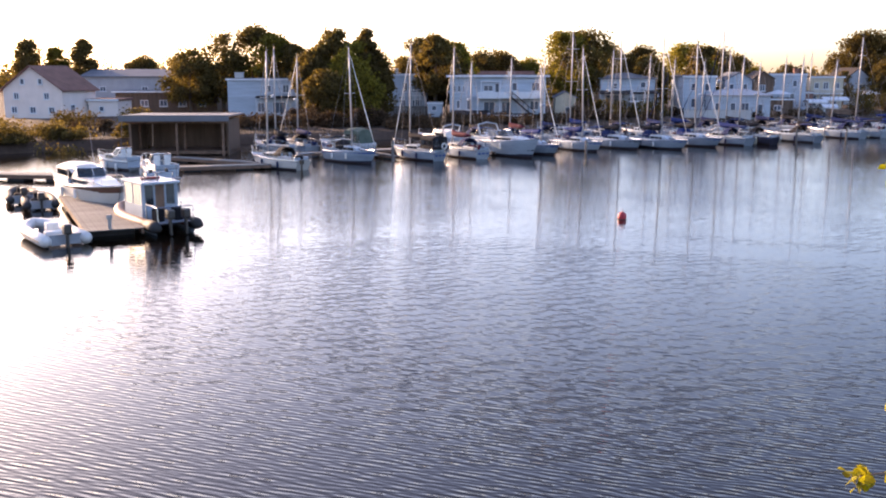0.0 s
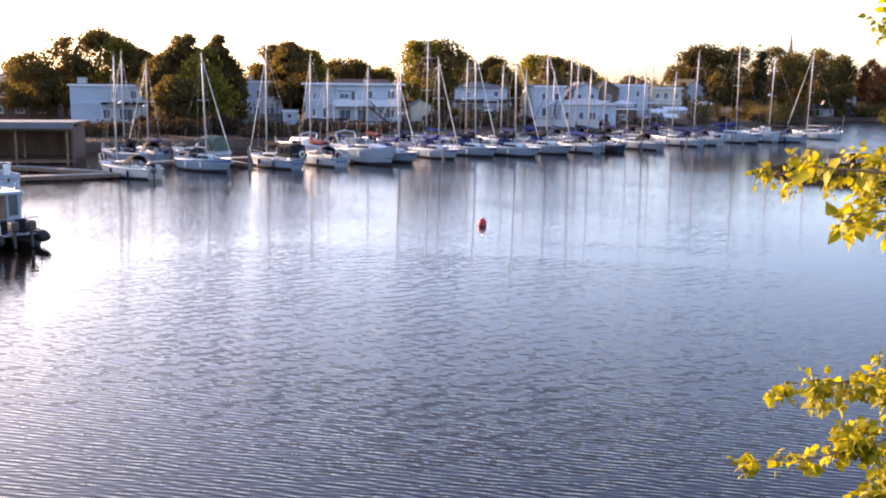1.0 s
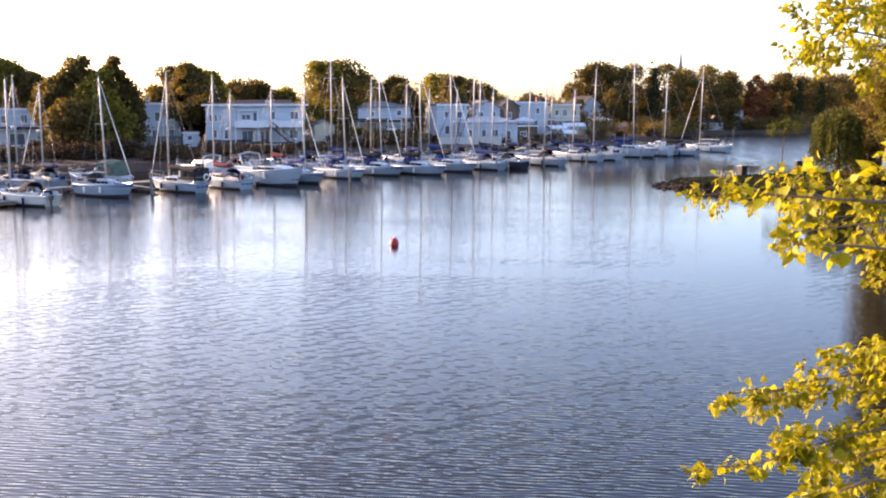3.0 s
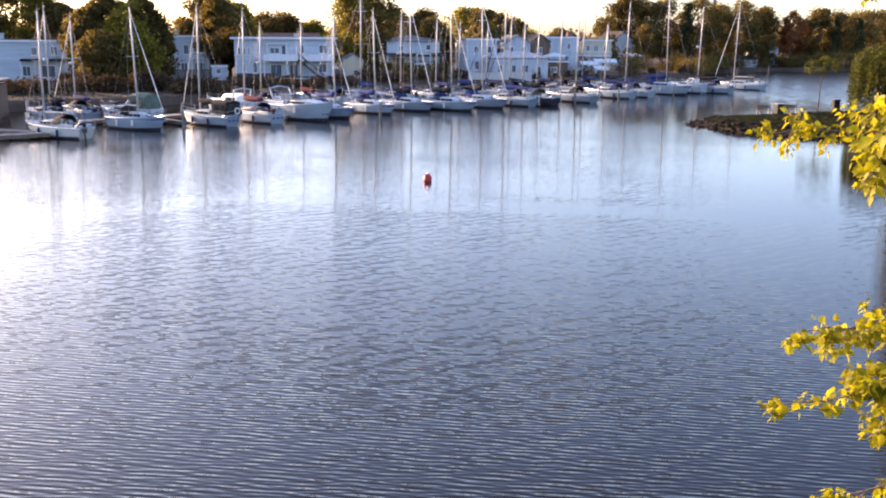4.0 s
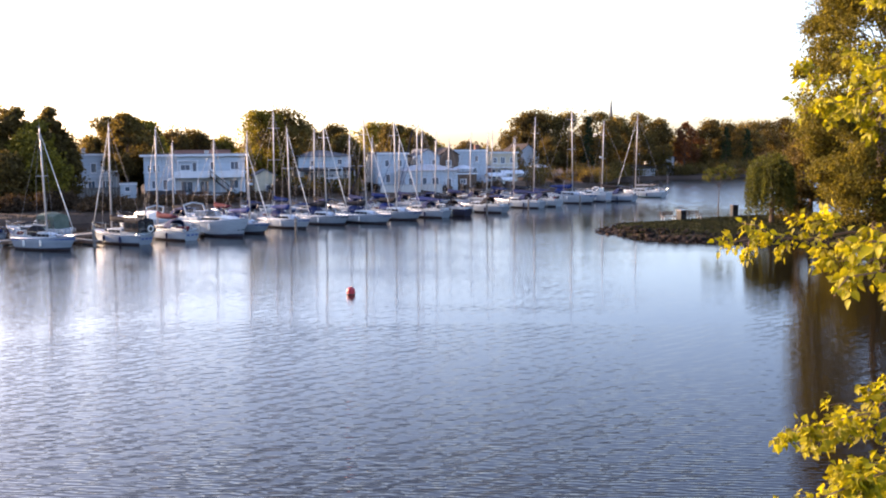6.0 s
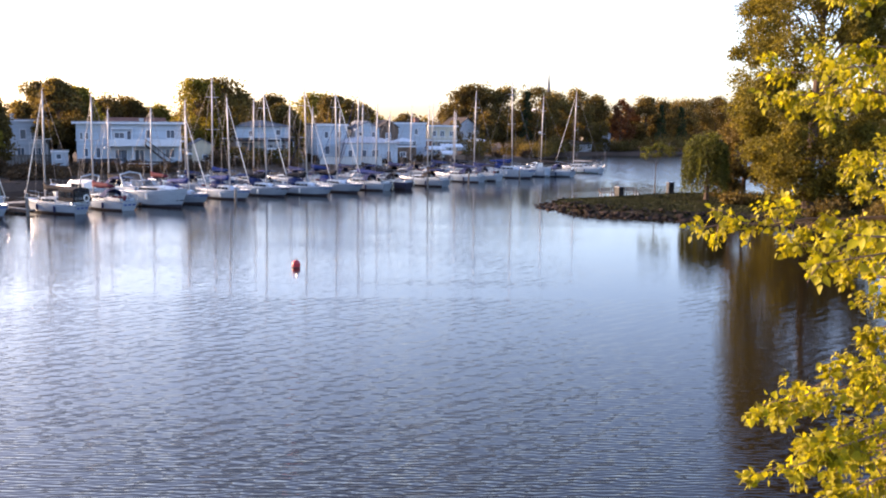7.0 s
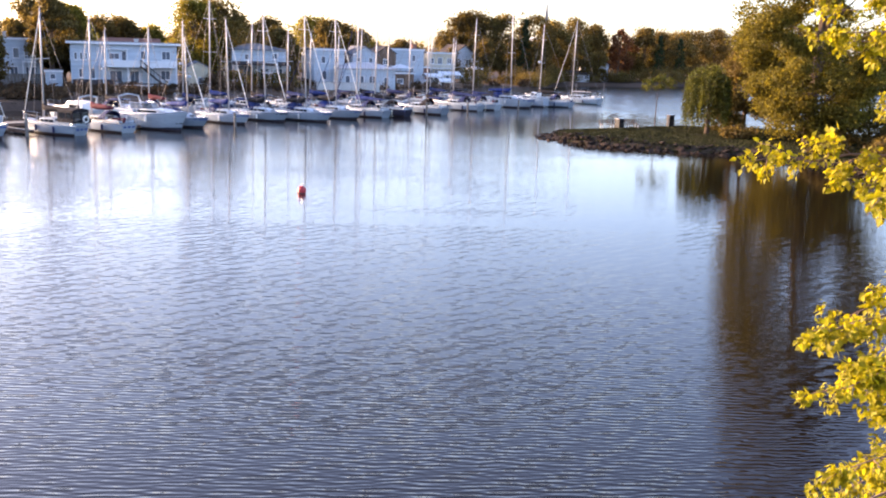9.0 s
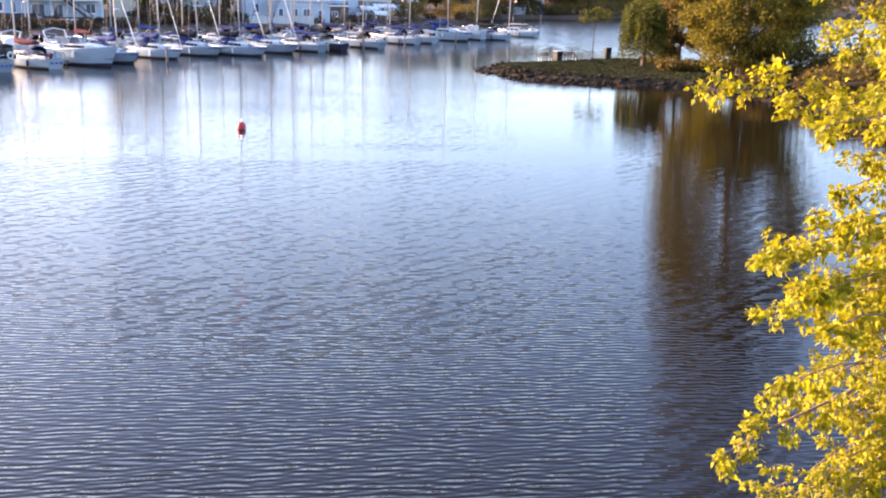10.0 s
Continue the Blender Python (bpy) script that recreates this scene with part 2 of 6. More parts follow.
def box(bm, c, s, rot=None, bevel=0.0):
    """A box with centre c and size s."""
    m = Matrix.Translation(c) @ (rot.to_4x4() if rot else Matrix()) @ Matrix.Diagonal((*s, 1))
    made = bmesh.ops.create_cube(bm, size=1, matrix=m)["verts"]
    if bevel:
        edges = list({e for v in made for e in v.link_edges})
        bmesh.ops.bevel(bm, geom=edges, offset=bevel, segments=2, affect="EDGES", profile=0.6)
    return bm


def tube(bm, pts, radii, n=6, caps=True):
    """A round bar through the points, with a radius at each."""
    pts = [Vector(p) for p in pts]
    if isinstance(radii, (int, float)):
        radii = [radii] * len(pts)
    rings = []
    for i, p in enumerate(pts):
        d = (pts[min(i + 1, len(pts) - 1)] - pts[max(i - 1, 0)]).normalized()
        a = d.orthogonal().normalized() if not rings else (side - d * side.dot(d)).normalized()
        side, b = a, d.cross(a)
        rings.append([bm.verts.new(p + radii[i] * (a * math.cos(k * math.tau / n) + b * math.sin(k * math.tau / n))) for k in range(n)])
    for r, s in zip(rings, rings[1:]):
        for k in range(n):
            bm.faces.new((r[k], r[(k + 1) % n], s[(k + 1) % n], s[k]))
    if caps:
        bm.faces.new(rings[0][::-1]), bm.faces.new(rings[-1])
    return bm


def loft(bm, rings, closed=False, caps=False, slot=None):
    """Skin between rings of points; slot(i, j) may give the material slot of a face."""
    vs = [[bm.verts.new(p) for p in r] for r in rings]
    for i, (r, s) in enumerate(zip(vs, vs[1:])):
        for j in range(len(r) if closed else len(r) - 1):
            k = (j + 1) % len(r)
            f = bm.faces.new((r[j], r[k], s[k], s[j]))
            if slot:
                f.material_index = slot(i, j)
    if caps:
        bm.faces.new(vs[0][::-1]), bm.faces.new(vs[-1])
    bmesh.ops.recalc_face_normals(bm, faces=bm.faces)
    return bm


def lathe(bm, profile, n=16):
    """A turned form: profile of (radius, height)."""
    return loft(bm, [[(r * math.cos(k * math.tau / n), r * math.sin(k * math.tau / n), z) for k in range(n)] for r, z in profile], closed=True, caps=True)


def B():
    return bmesh.new()

# ---- ground and water ----
SHORE_MAIN = [(-3000, 60), (-200, 66), (-90, 80), (-48, 92), (-26, 106), (-8, 115), (20, 131), (60, 154), (84, 170), (98, 190), (113, 199),
              (135, 199), (154, 212), (190, 222), (260, 228), (420, 200), (3000, 120), (3000, 3000), (-3000, 3000)]
SHORE_SPIT = [(70, 85.5), (65, 87.6), (60, 88.6), (50, 86.8), (44, 85.6), (41.4, 84), (40.3, 80), (40.7, 75.8), (43.2, 71.6), (47, 68), (52, 65.5), (53, 58),
              (52, 46), (46, 32), (38, 20), (27, 13.5), (17, 9.5), (14.2, 5), (13.5, -40), (40, -400), (3000, -900), (3000, -600), (240, -200), (96, -60),
              (80, 0), (78, 30), (80, 50), (80, 66), (76, 78)]


def inside_distance(px, py, poly):
    """Signed distance to the outline: positive on land."""
    d = np.full(px.shape, 1e9)
    inside = np.zeros(px.shape, bool)
    for (x0, y0), (x1, y1) in zip(poly, poly[1:] + poly[:1]):
        dx, dy = x1 - x0, y1 - y0
        u = np.clip(((px - x0) * dx + (py - y0) * dy) / (dx * dx + dy * dy), 0, 1)
        d = np.minimum(d, np.hypot(px - x0 - u * dx, py - y0 - u * dy))
        cross = (y0 > py) != (y1 > py)
        if dy:
            inside ^= cross & (px < dx * (py - y0) / dy + x0)
    return np.where(inside, d, -d)


def land_distance(px, py):
    return np.maximum(inside_distance(px, py, SHORE_MAIN), inside_distance(px, py, SHORE_SPIT))


def ground_height(px, py):
    d = land_distance(px, py)
    s = np.clip((d + 1.6) / 3.6, 0, 1)
    h = -1.6 + 2.55 * s * s * (3 - 2 * s)
    h += 0.35 * np.clip((d - 2) / 25, 0, 1)
    h -= np.where((px > 34) & (px < 120) & (py > 30) & (py < 101), 0.32 * np.clip((d + 0.4) / 1.5, 0, 1), 0)
    h += np.where(d > 1, 0.12 * np.sin(px * 0.21 + 1.3 * np.sin(py * 0.13)) * np.cos(py * 0.17), 0)
    return h


def ground_at(x, y):
    return float(ground_height(np.array([float(x)]), np.array([float(y)]))[0])


def axis(lo, hi, step, far):
    mid = np.arange(lo, hi + step / 2, step)
    out = step * 1.35 ** np.arange(1, 24)
    out = np.cumsum(out)
    out = out[out < far]
    return np.concatenate([lo - out[::-1], mid, hi + out])


def build_ground():
    gx, gy = axis(-110, 190, 1.7, 2600), axis(-30, 240, 1.7, 2600)
    X, Y = np.meshgrid(gx, gy)
    Z = ground_height(X.ravel(), Y.ravel())
    w, h = len(gx), len(gy)
    idx = np.arange(w * h).reshape(h, w)
    quads = np.stack([idx[:-1, :-1], idx[:-1, 1:], idx[1:, 1:], idx[1:, :-1]], -1).reshape(-1, 4)
    me = bpy.data.meshes.new("ground")
    me.from_pydata(np.stack([X.ravel(), Y.ravel(), Z], -1).tolist(), [], quads.tolist())
    me.polygons.foreach_set("use_smooth", [True] * len(me.polygons))
    me.materials.append(M["soil"])
    tagged(new("ground", me), "brown earth bank and yards with worn grass", "ground", kind="structure")


build_ground()


def build_water():
    """One sheet: flat and finely rippled in the basin, with low wind waves in the open bay beyond the spit."""
    rng = np.random.default_rng(41)
    gx, gy = axis(52, 140, 0.23, 2600), axis(91, 204, 0.23, 2600)
    X, Y = np.meshgrid(gx, gy)
    s = np.clip((X + 0.35 * (Y - 100.0) - 58.0) / 20.0, 0, 1)
    s *= np.clip((140 - X) / 12, 0, 1) * np.clip((X - 52) / 6, 0, 1) * np.clip((Y - 92) / 5, 0, 1) * np.clip((204 - Y) / 8, 0, 1)
    Z = np.zeros_like(X)
    for k in range(44):
        length, a = rng.uniform(0.6, 1.7), radians(30 + rng.normal(0, 42))
        Z += 0.0105 * length / math.tau * np.sin(math.tau / length * (X * math.sin(a) + Y * math.cos(a)) + rng.uniform(0, math.tau))
    w, h = len(gx), len(gy)
    idx = np.arange(w * h).reshape(h, w)
    quads = np.stack([idx[:-1, :-1], idx[:-1, 1:], idx[1:, 1:], idx[1:, :-1]], -1).reshape(-1, 4)
    me = bpy.data.meshes.new("water")
    me.from_pydata(np.stack([X, Y, Z * s * s * (3 - 2 * s)], -1).reshape(-1, 3).tolist(), [], quads.tolist())
    me.polygons.foreach_set("use_smooth", [True] * len(me.polygons))
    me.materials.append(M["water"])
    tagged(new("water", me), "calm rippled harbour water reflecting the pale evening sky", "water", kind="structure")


build_water()


def leaf_cloud(name, centres, sizes, material, rng, flat=0.0):
    """One mesh of many small bent leaves at the centres."""
    n = len(centres)
    a = rng.normal(size=(n, 3))
    a[:, 2] *= 1 - flat
    a /= np.linalg.norm(a, axis=1)[:, None]
    b = np.cross(a, rng.normal(size=(n, 3)))
    b /= np.linalg.norm(b, axis=1)[:, None]
    c = np.cross(a, b)
    s = np.asarray(sizes)[:, None]
    v = np.stack([centres - a * s * 0.5, centres + b * s * 0.32 + c * s * 0.10, centres + a * s * 0.55, centres - b * s * 0.32 + c * s * 0.10], 1)
    me = bpy.data.meshes.new(name)
    me.vertices.add(n * 4)
    me.vertices.foreach_set("co", v.reshape(-1))
    me.loops.add(n * 4)
    me.loops.foreach_set("vertex_index", np.arange(n * 4))
    me.polygons.add(n)
    me.polygons.foreach_set("loop_start", np.arange(n) * 4)
    me.update(calc_edges=True)
    me.materials.append(material)
    return me


def grass_tufts():
    """Blades along the spit and the yards behind the boats."""
    rng = np.random.default_rng(5)
    px = np.concatenate([rng.uniform(38, 90, 190000), rng.uniform(-60, 80, 30000), rng.uniform(-110, -20, 26000)])
    py = np.concatenate([rng.uniform(50, 95, 190000), rng.uniform(105, 175, 30000), rng.uniform(78, 140, 26000)])
    d = land_distance(px, py)
    keep = (d > np.where((px > 38) & (py < 100), 0.1, 1.2)) & (d < 26)
    px, py = px[keep], py[keep]
    c = np.stack([px, py, ground_height(px, py) + 0.05], -1)
    ob = new("grass", leaf_cloud("grass", c, rng.uniform(0.09, 0.20, len(c)), M["grass"], rng))
    tagged(ob, "short green grass on the spit and the banks", "grass", kind="stuff")


grass_tufts()

# ---- boats ----
def half_beam(u, beam, stern=0.58):
    if u < 0.45:
        return beam / 2 * (stern + (1 - stern) * math.sin(math.pi / 2 * u / 0.45))
    return beam / 2 * max(0.015, 1 - ((u - 0.45) / 0.55) ** 2.3)


def hull_rings(L, beam, free, stern=0.58, rise=0.28, transom=0.35, n=14, draft=0.4, flare=0.0):
    rings = []
    for i in range(n + 1):
        u = i / n
        b, top = half_beam(u, beam, stern), free * (0.97 + rise * u * u)
        prof = [(1.0, top), (0.985 - flare * u, top * 0.62), (0.95 - 1.6 * flare * u, top * 0.28), (0.9 - 2 * flare * u, 0.14), (0.62, -draft * 0.6), (0.0, -draft)]
        ring = []
        for k, z in prof + [(-k, z) for k, z in prof[-2::-1]]:
            x = u * L - (1 - u) ** 6 * transom * (1 - z / top) * -1 + (u ** 4) * 0.11 * L * (z / top - 1)
            ring.append((x, b * k, z))
        rings.append(ring)
    return rings


def deck_mesh(rings, drop=0.03, camber=0.06):
    bm = B()
    loft(bm, [[r[0][:2] + (r[0][2] - drop,), (r[0][0], 0, r[0][2] - drop + camber), r[-1][:2] + (r[-1][2] - drop,)] for r in rings])
    return bm


def stripe_mesh(rings, z0, z1, proud=0.012):
    """A band on both sides of the hull, between two shares of the topsides' height."""
    bm = B()
    for side in (0, -1):
        low, high = [], []
        for r in rings:
            top, mid = Vector(r[0 if side == 0 else -1]), Vector(r[3 if side == 0 else -4])
            out = Vector((0, proud if side == 0 else -proud, 0))
            low.append(mid.lerp(top, z0) + out), high.append(mid.lerp(top, z1) + out)
        loft(bm, [low, high])
    return bm


def rail(parent, rings, u0, u1, height, name, label, n):
    """Stanchions and a top wire along both edges."""
    bm = B()
    for side in (0, -1):
        line = []
        for k in range(n + 1):
            i = min(len(rings) - 1, max(0, round((u0 + (u1 - u0) * k / n) * (len(rings) - 1))))
            p = Vector(rings[i][side]) * 1
            p.y *= 0.95
            tube(bm, [p, p + Vector((0, 0, height))], 0.016, 4)
            line.append(p + Vector((0, 0, height)))
        tube(bm, line, 0.014, 4)
    return part(name, bm, M["steel"], parent, label)


def add_hull(e, L, beam, free, colour, stripe, stern=0.58, rise=0.28, transom=0.35, flare=0.0, band=(0.72, 0.84)):
    rings = hull_rings(L, beam, free, stern, rise, transom, flare=flare)
    bm = B()
    loft(bm, rings, slot=lambda i, j: 1 if 3 <= j <= 6 else 0)
    face = bm.faces.new([bm.verts.new(p) for p in rings[0]])
    bmesh.ops.remove_doubles(bm, verts=bm.verts, dist=0.002)
    bmesh.ops.recalc_face_normals(bm, faces=bm.faces)
    hull = part("hull", bm, [M[colour], M["antifoul"]], e, smooth=False)
    part("deck", deck_mesh(rings), M["deck"], e, "pale non-slip deck")
    if stripe:
        part("stripe", stripe_mesh(rings, *band), M[stripe], hull)
        part("boot_stripe", stripe_mesh(rings, -0.02, 0.10, 0.010), M["dark_stripe" if stripe != "teal" else "teal"], hull, "dark boot stripe at the waterline")
    bm = B()
    for side in (0, -1):
        tube(bm, [Vector(r[side]) + Vector((0, 0, 0.01)) for r in rings], 0.03, 5)
    part("toe_rail", bm, M["steel"], e)
    return rings, hull


def sailboat(x, y, heading, L, mast_s, mast_top, beam=None, free=0.88, colour="gelcoat", stripe="blue_stripe", cover="navy", dodger=None, jib=None,
             label="white sailing yacht moored at the pontoon", motor=False, letters=False, bimini=None, tent=None, ring=False, rake=0.25):
    beam = beam or 0.30 * L + 0.12
    pick = random.Random(round(x * 17 + y * 5))
    if colour == "gelcoat" and pick.random() < 0.45:
        colour = "gelcoat_grey"
    if not tent and not dodger and pick.random() < 0.7:
        dodger = pick.choice(("navy", "black", "navy", "blue"))
    if not tent and not bimini and pick.random() < 0.45:
        bimini = pick.choice(("navy", "black"))
    if jib is None and pick.random() < 0.25:
        jib = pick.choice(("navy", "sail"))
    e = base("sailboat", pose(x, y, 0, 0, 0, heading), label, "sailboat", "boats moored along the pontoon")
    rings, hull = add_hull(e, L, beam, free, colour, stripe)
    # cabin trunk
    w, x0, x1 = beam * 0.30, L * 0.34, L * 0.73
    z0 = free * 1.0
    bm = B()
    sect = []
    for u, hgt, k in ((0, 0.50, 1.0), (0.08, 0.52, 1.0), (0.5, 0.50, 0.92), (0.8, 0.36, 0.72), (1.0, 0.06, 0.5)):
        cx, ww = x0 + (x1 - x0) * u, w * k
        sect.append([(cx, ww, z0 - 0.05), (cx, ww * 0.93, z0 + hgt * 0.8), (cx, ww * 0.72, z0 + hgt), (cx, -ww * 0.72, z0 + hgt), (cx, -ww * 0.93, z0 + hgt * 0.8), (cx, -ww, z0 - 0.05)])
    loft(bm, sect, caps=True)
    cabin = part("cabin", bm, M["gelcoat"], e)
    for side in (1, -1):
        for u0, u1 in ((0.05, 0.24), (0.27, 0.45), (0.48, 0.62), (0.65, 0.76)):
            bm = B()
            ax, bx = x0 + (x1 - x0) * u0, x0 + (x1 - x0) * u1
            ya, yb = w * (0.985 - 0.05 * u0) * side, w * (0.985 - 0.2 * u1 + 0.05) * side
            box(bm, ((ax + bx) / 2, (ya + yb) / 2, z0 + 0.25), (bx - ax, 0.03, 0.24), Matrix.Rotation(math.atan2(yb - ya, bx - ax), 3, "Z"), 0.012)
            part("window", bm, M["pane"], cabin, "dark cabin window")
    # cockpit
    bm = B()
    for side in (1, -1):
        box(bm, (L * 0.19, side * beam * 0.27, free + 0.12), (L * 0.28, 0.14, 0.26), bevel=0.03)
    box(bm, (L * 0.05, 0, free + 0.10), (0.14, beam * 0.5, 0.22), bevel=0.03)
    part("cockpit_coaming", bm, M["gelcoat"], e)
    # raised slab; the sunken cockpit's shade is put into its dark colour
    bm = B()
    box(bm, (L * 0.195, 0, free + 0.045), (L * 0.27, beam * 0.42, 0.09), bevel=0.01)
    part("cockpit_sole", bm, M["sole"], e, "dark slab standing in for the shaded inside of the cockpit")
    bm = B()
    box(bm, (L * 0.335, 0, free + 0.30), (0.05, beam * 0.22, 0.40), bevel=0.01)
    part("companionway", bm, M["sole"], e, "dark companionway hatch boards")
    # rig
    top = Vector((mast_s - rake, 0, mast_top))
    foot = Vector((mast_s, 0, free + 0.25))
    bm = B()
    tube(bm, [foot, foot.lerp(top, 0.7), top], [0.085, 0.08, 0.05], 8)
    mast = part("mast", bm, M["alloy"], e, "silver alloy mast", True)
    for share in ((0.48, 0.8) if mast_top > 11 else (0.55,)):
        c = foot.lerp(top, share)
        bm = B()
        tube(bm, [c + Vector((-0.1, beam * 0.30, 0.03)), c, c + Vector((-0.1, -beam * 0.30, 0.03))], 0.03, 5)
        part("spreader", bm, M["alloy"], mast)
    bm = B()
    tube(bm, [top, top + Vector((0, 0, 0.45))], 0.012, 4)
    box(bm, top + Vector((-0.15, 0, 0.12)), (0.35, 0.02, 0.04))
    part("masthead_vane", bm, M["wire"], mast)
    bz = free + 1.05
    end = Vector((max(0.5, mast_s - 0.40 * L), 0, bz + 0.05))
    bm = B()
    tube(bm, [(mast_s - 0.1, 0, bz), end], 0.06, 6)
    boom = part("boom", bm, M["alloy"], e)
    if cover:
        bm = B()
        pts = [Vector((mast_s - 0.05, 0, bz + 0.55)), Vector((mast_s - 0.25, 0, bz + 0.26))] + [Vector((mast_s - 0.25, 0, bz + 0.2)).lerp(end + Vector((0, 0, 0.12)), k) for k in (0.15, 0.4, 0.7, 1.0)]
        tube(bm, pts, [0.13, 0.30, 0.30, 0.27, 0.22, 0.12], 8)
        part("sail_cover", bm, M[cover], boom, cover + " canvas sail cover", True)
    bow = Vector((L * 0.99, 0, free * 1.28))
    hound = foot.lerp(top, 0.97)
    bm = B()
    tube(bm, [hound, bow], 0.012, 4)
    tube(bm, [top, (0.15, 0, free)], 0.012, 4)
    for side in (1, -1):
        tube(bm, [foot.lerp(top, 0.96), foot.lerp(top, 0.55) + Vector((-0.1, side * beam * 0.30, 0)), (mast_s - 0.15, side * beam * 0.45, free)], 0.011, 4)
    part("rigging", bm, M["wire"], e, "thin steel stays and shrouds")
    if jib:
        bm = B()
        tube(bm, [hound.lerp(bow, 0.04), hound.lerp(bow, 0.3), hound.lerp(bow, 0.75), hound.lerp(bow, 0.93)], [0.018, 0.03, 0.044, 0.03], 7)
        part("furled_jib", bm, M[jib], e, "rolled headsail on the forestay", True)
    if pick.random() < 0.3:
        bm = B()
        lathe(bm, [(0.05, -0.12), (0.26, -0.11), (0.28, 0.0), (0.22, 0.10), (0.06, 0.13)], 12)
        bm.transform(Matrix.Translation(foot.lerp(top, 0.5) + Vector((0.34, 0, 0))))
        part("radar_dome", bm, M["gelcoat"], mast, "white radar dome on the mast")
    if pick.random() < 0.35:
        bm = B()
        tube(bm, [(0.1, -beam * 0.3, free), (0.0, -beam * 0.3, free + 2.6)], 0.03, 5)
        for k in range(3):
            a = k * math.tau / 3 + 0.4
            tube(bm, [(0.05, -beam * 0.3, free + 2.6), (0.05, -beam * 0.3 + 0.5 * math.cos(a), free + 2.6 + 0.5 * math.sin(a))], [0.04, 0.012], 4)
        part("wind_generator", bm, M["wire"], e, "small wind generator on a stern pole")
    # rails
    rail(e, rings, 0.08, 0.86, 0.55, "lifeline", "", 5)
    bm = B()
    i = -3
    a, b, t = Vector(rings[i][0]), Vector(rings[i][-1]), Vector(rings[-1][0])
    up = Vector((0, 0, 0.6))
    tube(bm, [a, a + up, Vector((t.x + 0.05, 0, t.z + 0.62)), b + up, b], 0.02, 5)
    tube(bm, [Vector((t.x - 0.15, 0, t.z)), Vector((t.x + 0.05, 0, t.z + 0.62))], 0.018, 4)
    part("pulpit", bm, M["steel"], e)
    bm = B()
    a, b = Vector(rings[0][0]), Vector(rings[0][-1])
    tube(bm, [Vector(rings[1][0]), a + up, b + up, Vector(rings[1][-1])], 0.02, 5)
    tube(bm, [a, a + up], 0.018, 4), tube(bm, [b, b + up], 0.018, 4)
    part("pushpit", bm, M["steel"], e)
    if dodger:
        bm = B()
        arch = []
        for k, hgt in ((0.0, 0.72), (0.55, 0.78), (1.1, 0.30)):
            cx = x0 - 0.35 + k
            arch.append([(cx, w * 1.05 * math.cos(a), z0 + 0.25 + hgt * (math.sin(a) ** 0.6 if math.sin(a) > 0 else 0)) for a in np.linspace(0, math.pi, 9)])
        loft(bm, arch)
        part("dodger", bm, M[dodger], e, "canvas spray dodger", True)
    if tent:
        bm = B()
        top_pts = [[(cx, beam * 0.34 * s, free + 1.5 - 0.2 * s * s) for s in np.linspace(-1, 1, 7)] for cx in (L * 0.02, L * 0.15, L * 0.27)]
        loft(bm, top_pts)
        for cx in (L * 0.02, L * 0.27):
            loft(bm, [[(cx, beam * 0.34 * s, free + 1.5 - 0.2 * s * s) for s in np.linspace(-1, 1, 7)], [(cx, beam * 0.34 * s, free + 0.30) for s in np.linspace(-1, 1, 7)]])
        for s in (-1, 1):
            loft(bm, [[(cx, beam * 0.34 * s, free + 1.3) for cx in (L * 0.02, L * 0.27)], [(cx, beam * 0.34 * s, free + 0.30) for cx in (L * 0.02, L * 0.27)]])
        can = part("cockpit_tent", bm, M[tent], e, "dark canvas cockpit tent with clear panels")
        for s in (-1, 1):
            for k in (0.05, 0.165):
                bm = B()
                box(bm, (L * (k + 0.04), s * (beam * 0.34 + 0.02), free + 0.88), (L * 0.075, 0.02, 0.5), bevel=0.005)
                part("panel", bm, M["pane"], can)
        for s in (-0.5, 0.5):
            bm = B()
            box(bm, (L * 0.02 - 0.02, s * beam * 0.34, free + 0.9), (0.02, beam * 0.28, 0.5), bevel=0.005)
            part("panel", bm, M["pane"], can)
    if bimini:
        z1 = free + 1.35
        bm = B()
        loft(bm, [[(cx, beam * 0.36 * s, z1 + d - 0.16 * s * s) for s in np.linspace(-1, 1, 7)] for cx, d in ((L * 0.05, -0.06), (L * 0.10, 0.0), (L * 0.22, 0.02), (L * 0.27, -0.04))])
        bmesh.ops.solidify(bm, geom=bm.faces[:], thickness=0.03)
        shade = part("bimini_top", bm, M[bimini], e, bimini + " canvas sunshade on a bent frame", True)
        for cx in (L * 0.06, L * 0.26):
            bm = B()
            tube(bm, [(L * 0.16, beam * 0.37, free + 0.2), (cx, beam * 0.36, z1 - 0.17), (cx, 0, z1 - 0.03), (cx, -beam * 0.36, z1 - 0.17), (L * 0.16, -beam * 0.37, free + 0.2)], 0.016, 4)
            part("hoop", bm, M["steel"], shade)
    # deck gear
    rng = random.Random(round(x * 31 + y * 7))
    bm = B()
    box(bm, (x1 - 0.1, 0, z0 + 0.30 * 0.6 + 0.06), (0.5, 0.5, 0.07), Matrix.Rotation(0.22, 3, "Y"), 0.02)
    part("hatch", bm, M["pane"], cabin, "smoked deck hatch")
    for side in (1, -1):
        bm = B()
        tube(bm, [(x0 + 0.3, side * w * 0.66, z0 + 0.5), (x0 + 0.4, side * w * 0.66, z0 + 0.58), (x0 + (x1 - x0) * 0.55, side * w * 0.62, z0 + 0.56), (x0 + (x1 - x0) * 0.6, side * w * 0.62, z0 + 0.47)], 0.022, 5)
        part("handrail", bm, M["plank"], cabin)
        bm = B()
